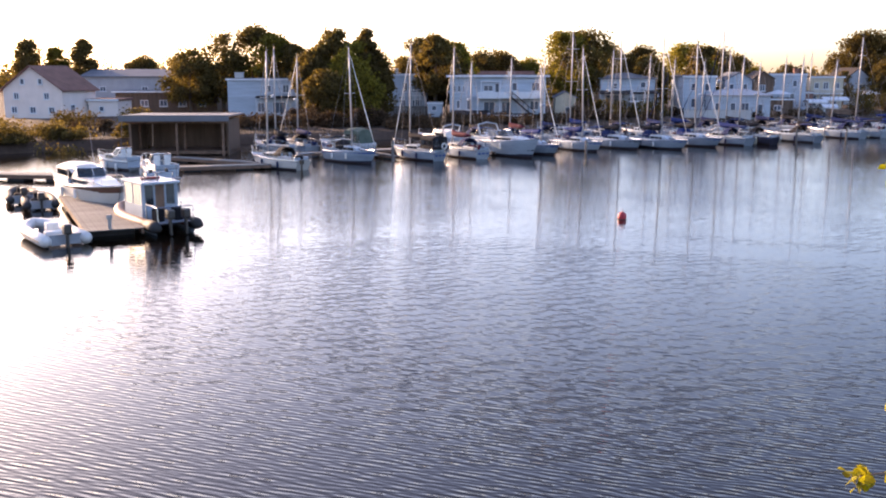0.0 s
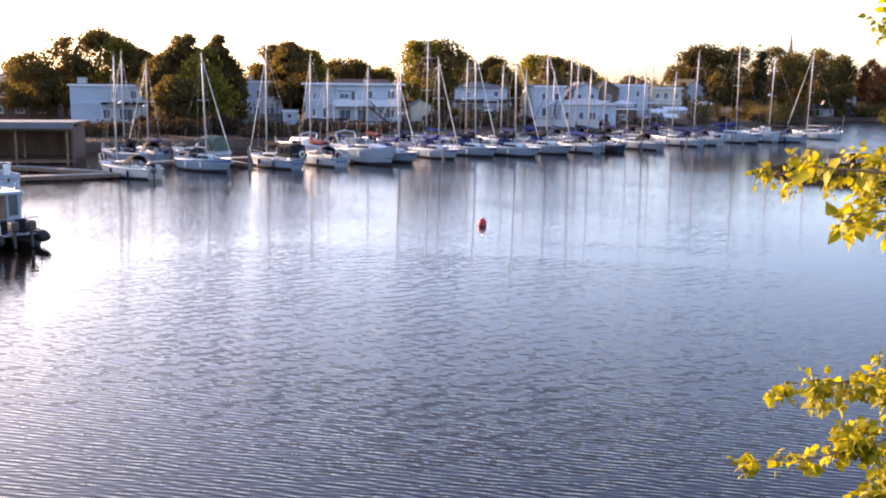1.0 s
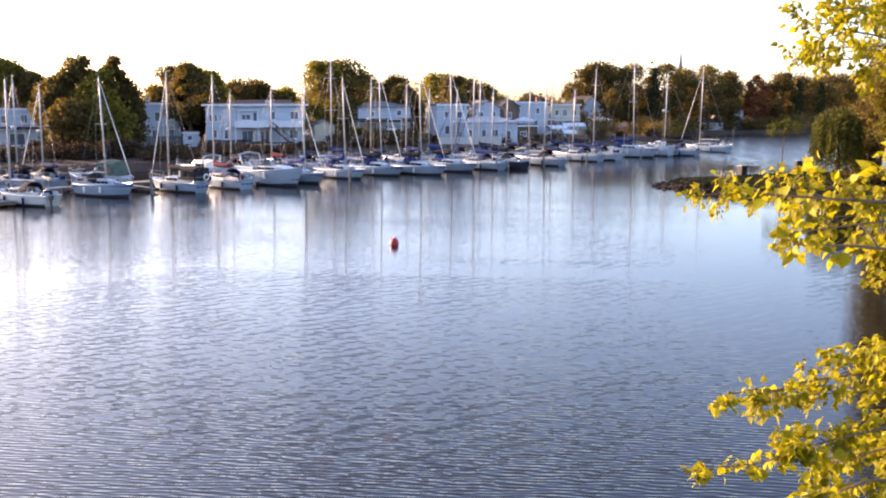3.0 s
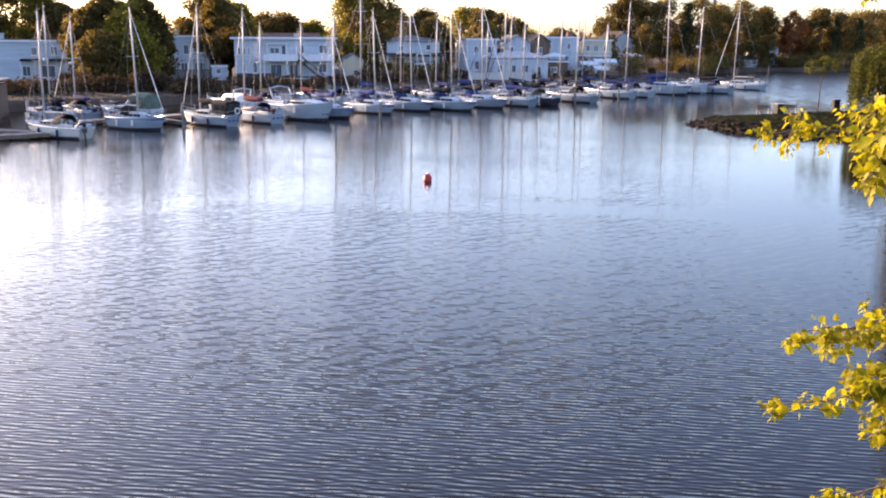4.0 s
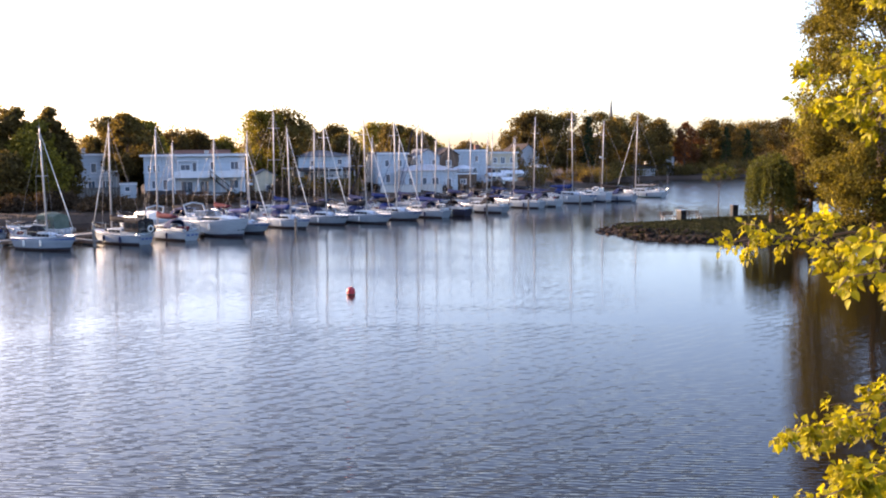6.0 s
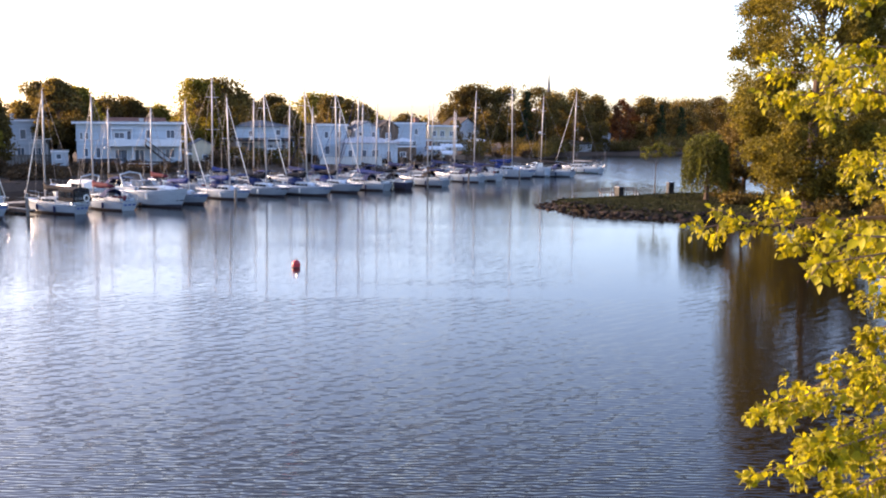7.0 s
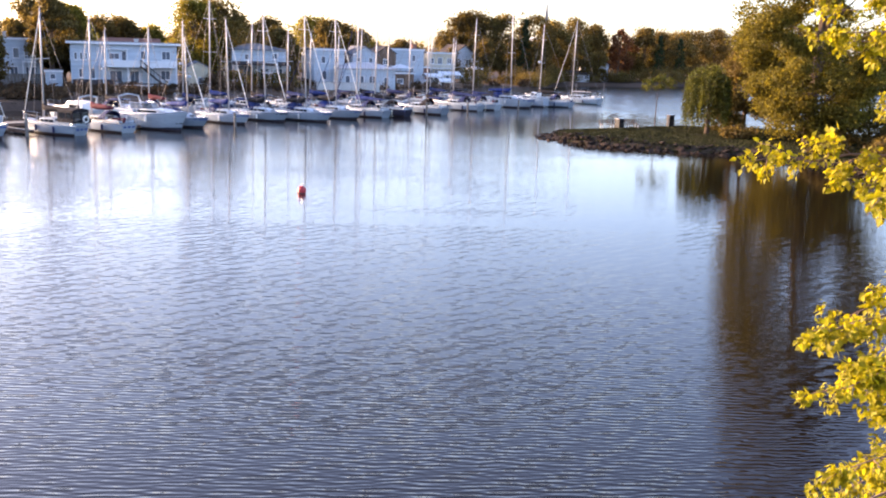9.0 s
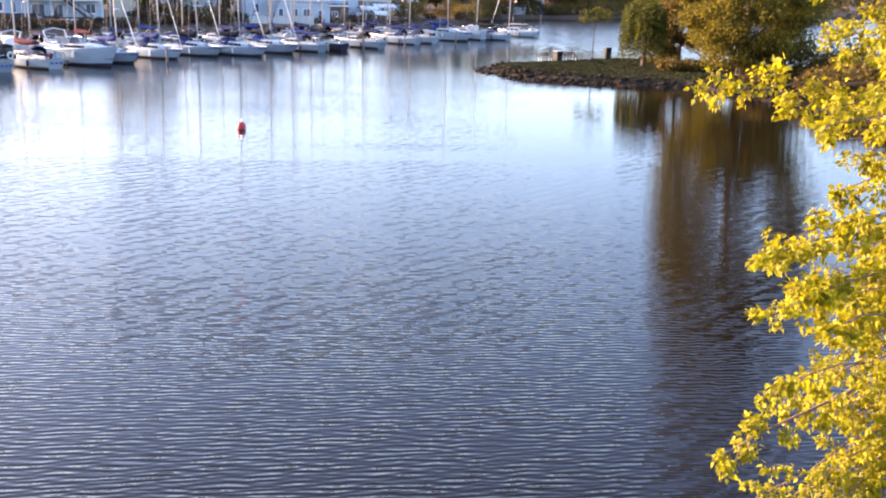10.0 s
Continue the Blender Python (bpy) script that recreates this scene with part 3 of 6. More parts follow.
        lathe(bm, [(0.09, 0), (0.06, 0.05), (0.055, 0.12), (0.085, 0.16), (0.02, 0.165)], 10)
        bm.transform(Matrix.Translation((L * 0.22, side * beam * 0.27, free + 0.25)))
        part("winch", bm, M["steel"], e)
    bm = B()
    if L > 8.6:
        c = Vector((L * 0.12, 0, free + 0.62))
        tube(bm, [c + Vector((0, 0.36 * math.cos(k * math.tau / 16), 0.36 * math.sin(k * math.tau / 16))) for k in range(17)], 0.018, 5)
        tube(bm, [c, (L * 0.13, 0, free)], 0.05, 6)
        for k in range(3):
            a = k * math.pi / 3
            tube(bm, [c - Vector((0, 0.35 * math.cos(a), 0.35 * math.sin(a))), c + Vector((0, 0.35 * math.cos(a), 0.35 * math.sin(a)))], 0.01, 4)
        part("wheel", bm, M["steel"], e, "steering wheel on its pedestal")
    else:
        tube(bm, [(0.05, 0, free + 0.2), (0.5, 0.02, free + 0.42), (1.2, 0.06, free + 0.5)], [0.035, 0.03, 0.02], 6)
        part("tiller", bm, M["plank"], e)
    if rng.random() < 0.6:
        bm = B()
        tube(bm, [(-0.02, beam * 0.22, free + 0.4), (-0.25, beam * 0.22, free + 1.5)], 0.014, 4)
        part("flagstaff", bm, M["steel"], e)
    for k in range(rng.randint(1, 3)):
        bm = B()
        sx, sy = rng.uniform(0.25, L * 0.26), rng.uniform(-0.2, 0.2) * beam
        a, b, c = rng.uniform(0.3, 0.7), rng.uniform(0.25, 0.5), rng.uniform(0.2, 0.45)
        box(bm, (sx, sy, free + 0.04 + c / 2), (a, b, c), Matrix.Rotation(rng.uniform(0, 3), 3, "Z"), 0.08)
        part("cockpit_bag", bm, M[rng.choice(("navy", "black", "sail", "blue", "maroon"))], e, "bagged gear in the cockpit")
    if rng.random() < 0.45:
        bm = B()
        sy = rng.choice((-1, 1)) * beam * 0.26
        box(bm, (-0.06, sy, free + 0.42), (0.14, 0.5, 0.36), bevel=0.06)
        part("rail_pouch", bm, M[rng.choice(("navy", "sail", "black"))], e, "canvas pouch on the stern rail")
    bm = B()
    for s in (-0.12, 0.12):
        tube(bm, [(-0.05, beam * -0.25 + s, free + 0.3), (-0.1, beam * -0.25 + s, 0.1)], 0.014, 4)
    for k in range(3):
        tube(bm, [(-0.08, beam * -0.25 - 0.12, 0.2 + k * 0.28), (-0.08, beam * -0.25 + 0.12, 0.2 + k * 0.28)], 0.012, 4)
    part("boarding_ladder", bm, M["steel"], e)
    if ring:
        bm = B()
        c = Vector((-0.12, -beam * 0.12, free + 0.55))
        tube(bm, [c + Vector((0, 0.26 * math.cos(k * math.tau / 14), 0.26 * math.sin(k * math.tau / 14))) for k in range(15)], 0.06, 6)
        part("lifebuoy", bm, M["sail"], e, "white ring lifebuoy on the stern rail")
    if motor:
        bm = B()
        box(bm, (-0.22, beam * 0.18, free * 0.85), (0.34, 0.26, 0.38), bevel=0.06)
        box(bm, (-0.2, beam * 0.18, free * 0.25), (0.14, 0.1, free * 0.9), bevel=0.02)
        part("outboard_motor", bm, M["motor"], e)
    if letters:
        for k in range(3):
            bm = B()
            box(bm, (0.10, (k - 1) * beam * 0.17, free * 0.62), (0.02, beam * 0.11, 0.16))
            part("lettering_bar", bm, M["letter"], hull)
    for k in (0.3, 0.6):
        i = round(k * (len(rings) - 1))
        for side in (0, -1):
            p = Vector(rings[i][side])
            p.y *= 1.05
            bm = B()
            tube(bm, [p + Vector((0, 0, -0.15)), p + Vector((0, 0, -0.22)), p + Vector((0, 0, -0.62)), p + Vector((0, 0, -0.7))], [0.03, 0.10, 0.10, 0.03], 8)
            part("fender", bm, M["sail" if side else "navy"], e)
    return e


def motorboat(x, y, heading, L, beam=None, free=1.1, colour="gelcoat", stripe=None, canopy=None, fly=False, arch=False, band=(0.55, 0.8),
              label="white motor cruiser moored at the pontoon", name="motorboat", antenna=True, seats=False, tall=1.0):
    beam = beam or 0.30 * L + 0.35
    pick = random.Random(round(x * 13 + y * 3))
    stripe = stripe or pick.choice(("dark_stripe", "blue_stripe", "brown_stripe"))
    e = base(name, pose(x, y, 0, 0, 0, heading), label, "motorboat", "boats moored along the pontoon")
    rings, hull = add_hull(e, L, beam, free, colour, stripe, stern=0.80, rise=0.42, transom=0.05, flare=0.05, band=band)
    z0, w = free * 1.02, beam * 0.36
    # fore cabin and wheelhouse
    bm = B()
    sect = []
    for u, hgt, k in ((0.36, 0.42, 1.0), (0.5, 0.45, 0.98), (0.68, 0.38, 0.8), (0.84, 0.12, 0.45)):
        cx = u * L
        sect.append([(cx, w * k, z0 - 0.04 + 0.3 * u * u), (cx, w * k * 0.9, z0 + hgt + 0.2 * u * u), (cx, -w * k * 0.9, z0 + hgt + 0.2 * u * u), (cx, -w * k, z0 - 0.04 + 0.3 * u * u)])
    loft(bm, sect, caps=True)
    cabin = part("cabin", bm, M["gelcoat"], e)
    for side in (1, -1):
        bm = B()
        box(bm, (L * 0.53, side * w * 0.95, z0 + 0.29), (L * 0.24, 0.04, 0.22), Matrix.Rotation(-0.16 * side, 3, "Z"), 0.01)
        part("window", bm, M["pane"], cabin, "dark slit window")
    bm = B()
    for side in (1, -1):
        box(bm, (L * 0.17, side * beam * 0.39, free + 0.18), (L * 0.36, 0.16, 0.36), bevel=0.04)
    box(bm, (0.1, 0, free + 0.16), (0.16, beam * 0.72, 0.32), bevel=0.04)
    part("coaming", bm, M["gelcoat"], e)
    # same slab here: its dark colour carries the shade of the cockpit well
    bm = B()
    box(bm, (L * 0.19, 0, free + 0.04), (L * 0.34, beam * 0.68, 0.08), bevel=0.01)
    part("cockpit_sole", bm, M["sole"], e, "dark slab for the shaded inside of the motorboat's cockpit")
    # windscreen: frame and panes
    ws = [(L * 0.30, w * 1.02), (L * 0.45, w * 0.86), (L * 0.50, 0.0), (L * 0.45, -w * 0.86), (L * 0.30, -w * 1.02)]
    lo = [Vector((a, b, z0 + 0.42)) for a, b in ws]
    hi = [Vector((a - 0.45, b * 0.9, z0 + 1.02)) for a, b in ws]
    bm = B()
    tube(bm, hi, 0.03, 5), tube(bm, lo, 0.03, 5)
    for a, b in zip(lo, hi):
        tube(bm, [a, b], 0.025, 5)
    screen = part("windscreen", bm, M["steel"], e)
    for k in range(4):
        bm = B()
        loft(bm, [[lo[k], lo[k + 1]], [hi[k], hi[k + 1]]])
        part("pane", bm, M["pane"], screen)
    if canopy:
        bm = B()
        roof = []
        for cx, hgt in ((L * 0.40, 1.0), (L * 0.33, 1.35), (L * 0.18, 1.45), (L * 0.05, 1.3)):
            roof.append([(cx, beam * 0.38 * s, z0 + hgt * tall + 0.35 - 0.25 * s * s) for s in np.linspace(-1, 1, 7)])
        loft(bm, roof)
        for s in (0, -1):
            loft(bm, [[r[s] for r in roof[1:]], [(r[s][0], r[s][1] * 1.03, z0 + 0.3) for r in roof[1:]]])
        loft(bm, [roof[-1], [(p[0] - 0.1, p[1], z0 + 0.3) for p in roof[-1]]])
        tent = part("canopy", bm, M[canopy], e, canopy + " canvas canopy over the cockpit")
        for s in (-1, 1):
            bm = B()
            box(bm, (L * 0.2, s * (beam * 0.39 + 0.02), z0 + 0.3 + 0.55 * tall), (L * 0.22, 0.02, 0.62 * tall), bevel=0.005)
            part("panel", bm, M["pane"], tent)
    if fly:
        bm = B()
        sect = []
        for cx, k, za, zb in ((L * 0.16, 1.0, z0, z0 + 1.75), (L * 0.4, 1.0, z0, z0 + 1.75), (L * 0.54, 0.85, z0 + 0.35, z0 + 0.9)):
            sect.append([(cx, w * k, za), (cx - 0.3, w * k * 0.9, zb), (cx - 0.3, -w * k * 0.9, zb), (cx, -w * k, za)])
        loft(bm, sect, caps=True)
        house = part("wheelhouse", bm, M["gelcoat"], e)
        for side in (1, -1):
            for k in (0.22, 0.34):
                bm = B()
                box(bm, (L * k - 0.1, side * w * 0.965, z0 + 1.1), (L * 0.1, 0.05, 0.55), Matrix.Rotation(0.09 * side, 3, "X"), 0.01)
                part("window", bm, M["pane"], house)
        bm = B()
        for side in (1, -1):
            box(bm, (L * 0.24, side * w * 0.82, z0 + 2.0), (L * 0.28, 0.08, 0.5), bevel=0.03)
        box(bm, (L * 0.38, 0, z0 + 2.02), (0.1, w * 1.6, 0.52), bevel=0.03)
        part("flybridge_coaming", bm, M["gelcoat"], house)
        bm = B()
        loft(bm, [[(cx, w * 0.8 * s, z0 + 3.1 - 0.15 * s * s) for s in np.linspace(-1, 1, 5)] for cx in (L * 0.1, L * 0.22, L * 0.34)])
        for side in (1, -1):
            for cx in (L * 0.12, L * 0.32):
                tube(bm, [(cx, side * w * 0.78, z0 + 2.2), (cx, side * w * 0.78, z0 + 3.0)], 0.02, 4)
        part("bimini_top", bm, M["navy"], house)
    if arch:
        bm = B()
        tube(bm, [(L * 0.16, w * 1.05, z0 + 0.3), (L * 0.10, w, z0 + 1.5), (L * 0.09, 0, z0 + 1.7), (L * 0.10, -w, z0 + 1.5), (L * 0.16, -w * 1.05, z0 + 0.3)], 0.09, 6)
        part("radar_arch", bm, M["gelcoat"], e)
    if antenna:
        bm = B()
        tube(bm, [(L * 0.2, w * 0.9, z0 + 0.9), (L * 0.13, w * 0.9, z0 + 3.4)], 0.015, 4)
        part("antenna", bm, M["wire"], e)
    if seats:
        for s in (-1, 1):
            bm = B()
            box(bm, (L * 0.26, s * w * 0.5, z0 + 0.3), (0.5, 0.5, 0.5), bevel=0.08)
            box(bm, (L * 0.26 - 0.24, s * w * 0.5, z0 + 0.72), (0.12, 0.5, 0.5), bevel=0.05)
            part("seat", bm, M["sail"], e, "white vinyl seat")
    bm = B()
    box(bm, (-0.3, 0, 0.28), (0.6, beam * 0.78, 0.07), bevel=0.02)
    part("swim_platform", bm, M["deck"], e)
    rail(e, rings, 0.5, 0.97, 0.5, "bow_rail", "stainless bow rail", 5)
    for k in (0.25, 0.55):
        i = round(k * (len(rings) - 1))
        for side in (0, -1):
            p = Vector(rings[i][side])
            p.y *= 1.05
            bm = B()
            tube(bm, [p + Vector((0, 0, -0.2)), p + Vector((0, 0, -0.28)), p + Vector((0, 0, -0.7)), p + Vector((0, 0, -0.8))], [0.03, 0.11, 0.11, 0.03], 8)
            part("fender", bm, M["sail"], e)
    return e


def bow_out(x, y, direction, L):
    """Stern and heading of a boat whose bow lies at the open end of its berth."""
    a = radians(direction)
    return x + L * math.cos(a), y + L * math.sin(a), direction + 180


sailboat(-13.5, 78.2, 137, 7.8, 5.3, 10.0, cover=None, stripe="dark_stripe", jib=None, motor=True, colour="cream", label="small white sloop with outboard motor beside the floating dock")
sailboat(-17.3, 91.7, 125, 8.5, 3.4, 10.5, cover="black", label="white sailing yacht on the pontoon's shore side")
sailboat(-15.3, 93.5, 125, 8.5, 3.5, 9.7, cover="navy", jib="sail", label="white sailing yacht with furled headsail near the bank")
motorboat(-9.3, 89.8, 140, 7.0, canopy="green", label="white motorboat with a grey-green canvas canopy")
_x, _y, _h = bow_out(-7.9, 83.8, 140, 6.8)
sailboat(_x, _y, _h, 6.8, 3.6, 10.4, free=1.0, cover=None, bimini=None, dodger="black", jib="sail", label="white sailing yacht berthed bow outwards, headsail furled")
sailboat(-2.15, 86.45, 128, 8.0, 5.1, 10.8, stripe="dark_stripe", cover="black", tent="black", letters=True, ring=True, jib="sail", label="white yacht with black cockpit tent and blue lettering")
motorboat(-0.9, 97.6, 122, 8.0, free=1.1, canopy="sail", tall=0.55, arch=True, label="white motor cruiser with pale canopy behind the yachts")
sailboat(1.9, 88.7, 122, 8.4, 5.8, 10.5, cover="maroon", dodger="navy", letters=True, label="white yacht with reverse transom and navy dodger")
_x, _y, _h = bow_out(7.2, 89.9, 124, 9.6)
motorboat(_x, _y, _h, 9.6, free=1.35, canopy=None, arch=True, stripe="dark_stripe", band=(0.30, 0.36), label="large white motor cruiser with open cockpit", seats=True)
sailboat(7.0, 104.7, 122, 9.0, 3.5, 9.7, cover="maroon", label="white yacht on the shore side with maroon sail cover")
_x, _y, _h = bow_out(9.5, 92.8, 122, 8.5)
sailboat(_x, _y, _h, 8.5, 5.4, 8.7, dodger="blue", cover="blue", jib="sail", label="white sloop berthed bow outwards with blue canvas")
sailboat(15.0, 114.5, 122, 10.5, 3.6, 13.4, cover="blue", label="tall-masted yacht on the pontoon's shore side")
_x, _y, _h = bow_out(14.3, 96.9, 122, 8.0)
sailboat(_x, _y, _h, 8.0, 4.7, 10.6, dodger="navy", cover="blue", label="white yacht with blue sail cover")
_x, _y, _h = bow_out(19.0, 99.8, 122, 8.5)
sailboat(_x, _y, _h, 8.5, 4.8, 11.7, stripe="dark_stripe", dodger="navy", cover="black", jib="sail", bimini="navy", label="white yacht with dark stripe berthed bow outwards")
_x, _y, _h = bow_out(23.8, 99.6, 122, 9.0)
sailboat(_x, _y, _h, 9.0, 4.9, 12.1, cover="black", dodger="navy", label="white yacht with black sail cover")
sailboat(24.6, 114.6, 122, 8.5, 3.6, 10.2, cover="navy", label="white yacht on the pontoon's shore side")
_x, _y, _h = bow_out(28.3, 103.0, 122, 9.0)
sailboat(_x, _y, _h, 9.0, 4.8, 12.0, cover="black", jib="sail", stripe="blue_stripe", dodger="blue", label="white yacht with a thin blue stripe")
sailboat(28.3, 117.8, 122, 8.5, 3.6, 9.8, cover="blue", jib="navy", label="white yacht with navy furled headsail")
sailboat(32.2, 105.8, 122, 8.8, 5.0, 13.3, stripe="dark_stripe", cover="blue", jib="navy", dodger="navy", bimini="navy", label="white yacht with dark furled headsail")
sailboat(35.6, 107.6, 122, 8.2, 5.6, 10.2, beam=2.4, colour="dark_stripe", cover="black", label="dark-hulled yacht squeezed between white ones")
sailboat(41.6, 110.5, 121, 8.8, 3.3, 10.0, cover="black", dodger="black", bimini="navy", label="white yacht with scooped transom")
sailboat(40.7, 123.2, 122, 8.5, 3.6, 9.4, cover="navy", label="white yacht moored on the shore side")
sailboat(49.5, 117.0, 122, 8.5, 5.0, 9.5, cover="navy", stripe="blue_stripe", dodger="navy", bimini="navy", label="white yacht with blue stripe")
sailboat(53.0, 119.0, 122, 9.0, 4.6, 12.5, cover="navy", dodger="navy", label="white yacht with navy sail cover")
_x, _y, _h = bow_out(60.54, 122.57, 121, 10.1)
sailboat(_x, _y, _h, 10.1, 5.7, 15.0, free=1.15, cover="blue", dodger="blue", jib=None, label="large white yacht with bright blue sail cover")
motorboat(64.2, 126.2, 122, 6.0, canopy=None, label="small open white motorboat", seats=True)
sailboat(68.2, 125.2, 122, 8.5, 5.9, 12.2, colour="gelcoat_grey", cover="black", dodger="navy", bimini="black", label="white yacht with black sail cover")
sailboat(77.6, 132.6, 122, 9.0, 5.4, 13.3, cover=None, stripe="teal", colour="gelcoat", label="white yacht with teal stripe at the pontoon's end")

for _x, _y, _L, _m, _t, _c, _b, _j in ((2.4, 102.6, 8.0, 3.4, 9.2, "black", "navy", None), (11.0, 107.4, 8.4, 3.6, 10.4, "navy", None, None), (19.6, 112.2, 8.2, 3.5, 10.8, "black", "navy", None),
                                       (32.4, 119.8, 8.0, 3.4, 9.6, "navy", None, "navy"), (36.4, 122.0, 8.4, 3.6, 11.0, "black", "navy", None), (45.0, 126.6, 8.0, 3.4, 10.2, "black", None, None),
                                       (49.4, 129.2, 8.2, 3.5, 10.6, "navy", "navy", None), (54.0, 131.8, 8.4, 3.6, 9.8, "black", None, None)):
    sailboat(_x, _y, 122, _L, _m, _t, cover=_c, bimini=_b or "black", jib=_j, stripe="dark_stripe", dodger="navy", colour="navy_hull" if _b else "gelcoat_grey", label="dark-hulled yacht on the shore side under dark canvas" if _b else "greyish yacht on the shore side under dark canvas")

# ---- docks, posts and the buoy ----
def walkway(name, x0, y0, x1, y1, width, label, category="dock", top=0.42, plank=0.0):
    """A floating walkway from one end to the other: deck, side beams, floats; planks one by one where it lies near."""
    a, b = Vector((x0, y0, 0)), Vector((x1, y1, 0))
    L, ang = (b - a).length, math.degrees(math.atan2(y1 - y0, x1 - x0))
    e = base(name, pose(x0, y0, 0, 0, 0, ang), label, category)
    if not plank:
        bm = B()
        box(bm, (L / 2, 0, top - 0.04), (L, width, 0.08), bevel=0.01)
        part("deck", bm, M["plank"], e)
    for s in (-1, 1):
        bm = B()
        box(bm, (L / 2, s * (width / 2 - 0.06), top - 0.19), (L, 0.12, 0.22), bevel=0.015)
        part("side_beam", bm, M["log"], e)
    for k in range(max(2, int(L / 3))):
        bm = B()
        box(bm, ((k + 0.5) * L / max(2, int(L / 3)), 0, 0.02), (1.4, width * 0.8, 0.5), bevel=0.06)
        part("float", bm, M["rubber"], e)
    return e, L, width, top


_pont = [(-20.0, 88.2), (8.4, 106.0), (40.0, 124.4), (74.0, 143.0)]
for (ax, ay), (bx, by) in zip(_pont, _pont[1:]):
    walkway("pontoon", ax, ay, bx, by, 1.8, "long weathered timber pontoon behind the yachts")
for fx, fy in ((-4.2, 84.2), (5.0, 89.2), (12.0, 95.5), (21.5, 100.5), (30.3, 105.6), (38.8, 110.5), (45.8, 115.0), (55.2, 120.2), (66.3, 125.6)):
    walkway("finger_pier", fx - 0.53 * 4, fy + 0.848 * 4, fx - 0.53 * 11, fy + 0.848 * 11, 0.6, "narrow timber finger pier between two berths", "pier")
walkway("floating_dock", -25.0, 76.8, -16.8, 79.8, 1.5, "low brown floating dock with a timber edge")
walkway("floating_dock", -27.4, 86.4, -17.9, 81.0, 1.3, "brown floating dock slanting towards the boathouse")


def mooring_post(x, y, h, label="grey wooden mooring post by the dock"):
    bm = B()
    lathe(bm, [(0.13, -1.5), (0.13, h - 0.12), (0.10, h - 0.03), (0.04, h)], 8)
    e = base("mooring_post", pose(x, y, 0), label, "post", "mooring posts")
    part("shaft", bm, M["plank"], e)
    bm = B()
    lathe(bm, [(0.15, h - 0.42), (0.15, h - 0.36)], 8)
    part("band", bm, M["steel"], e)
    return e


for px, py, h in ((-6.6, 86.0, 2.0), (12.4, 95.0, 1.4), (38.3, 108.8, 1.7), (45.9, 113.6, 1.5), (56.0, 119.0, 1.5)):
    mooring_post(px, py, h)

_b = base("buoy", pose(9.18, 52.2, 0, 4, 3, 0), "red plastic mooring buoy with a domed top floating", "buoy")
bm = B()
lathe(bm, [(0.10, -0.28), (0.22, -0.18), (0.25, 0.02), (0.25, 0.22), (0.20, 0.34), (0.10, 0.41), (0.04, 0.43)], 20)
part("float_body", bm, M["buoy"], _b, smooth=True)
bm = B()
tube(bm, [(0, 0, 0.42), (0, 0, 0.52)], 0.03, 6)
tube(bm, [(0.06 * math.cos(k * math.tau / 10), 0, 0.57 + 0.06 * math.sin(k * math.tau / 10)) for k in range(11)], 0.015, 5)
part("mooring_ring", bm, M["steel"], _b)
bm = B()
lathe(bm, [(0.255, 0.0), (0.258, 0.05)], 20)
part("band", bm, M["antifoul"], _b, "dark waterline band")


# ---- the near landing with its boats ----
def landing(x, y, heading, L, width):
    e, *_ = walkway("landing_stage", x, y, x + L * math.cos(radians(heading)), y + L * math.sin(radians(heading)), width, "grey plank landing stage with timber edging", top=0.5, plank=0.2)
    n = int(L / 0.30)
    pb = B()
    box(pb, (0, 0, 0), (0.285, width, 0.05), bevel=0.006)
    me = mesh_of(pb, "plank", M["plank"])
    for k in range(n):
        o = new("plank", me)
        o.parent = e
        o.location = ((k + 0.5) * L / n, 0, 0.475 + 0.004 * math.sin(k * 2.7))
    bm = B()
    tube(bm, [(0.3, 0.2, 0.5), (0.3, 0.2, 1.1)], 0.09, 8)
    tube(bm, [(0.3, 0.2, 1.0), (0.3, 0.2, 1.22)], [0.16, 0.13], 8)
    part("bollard", bm, M["concrete"], e, "pale mooring bollard")
    return e


landing(-17.3, 45.0, 118, 15.0, 2.8)
landing(-52.0, 73.0, -8, 26.0, 1.6)


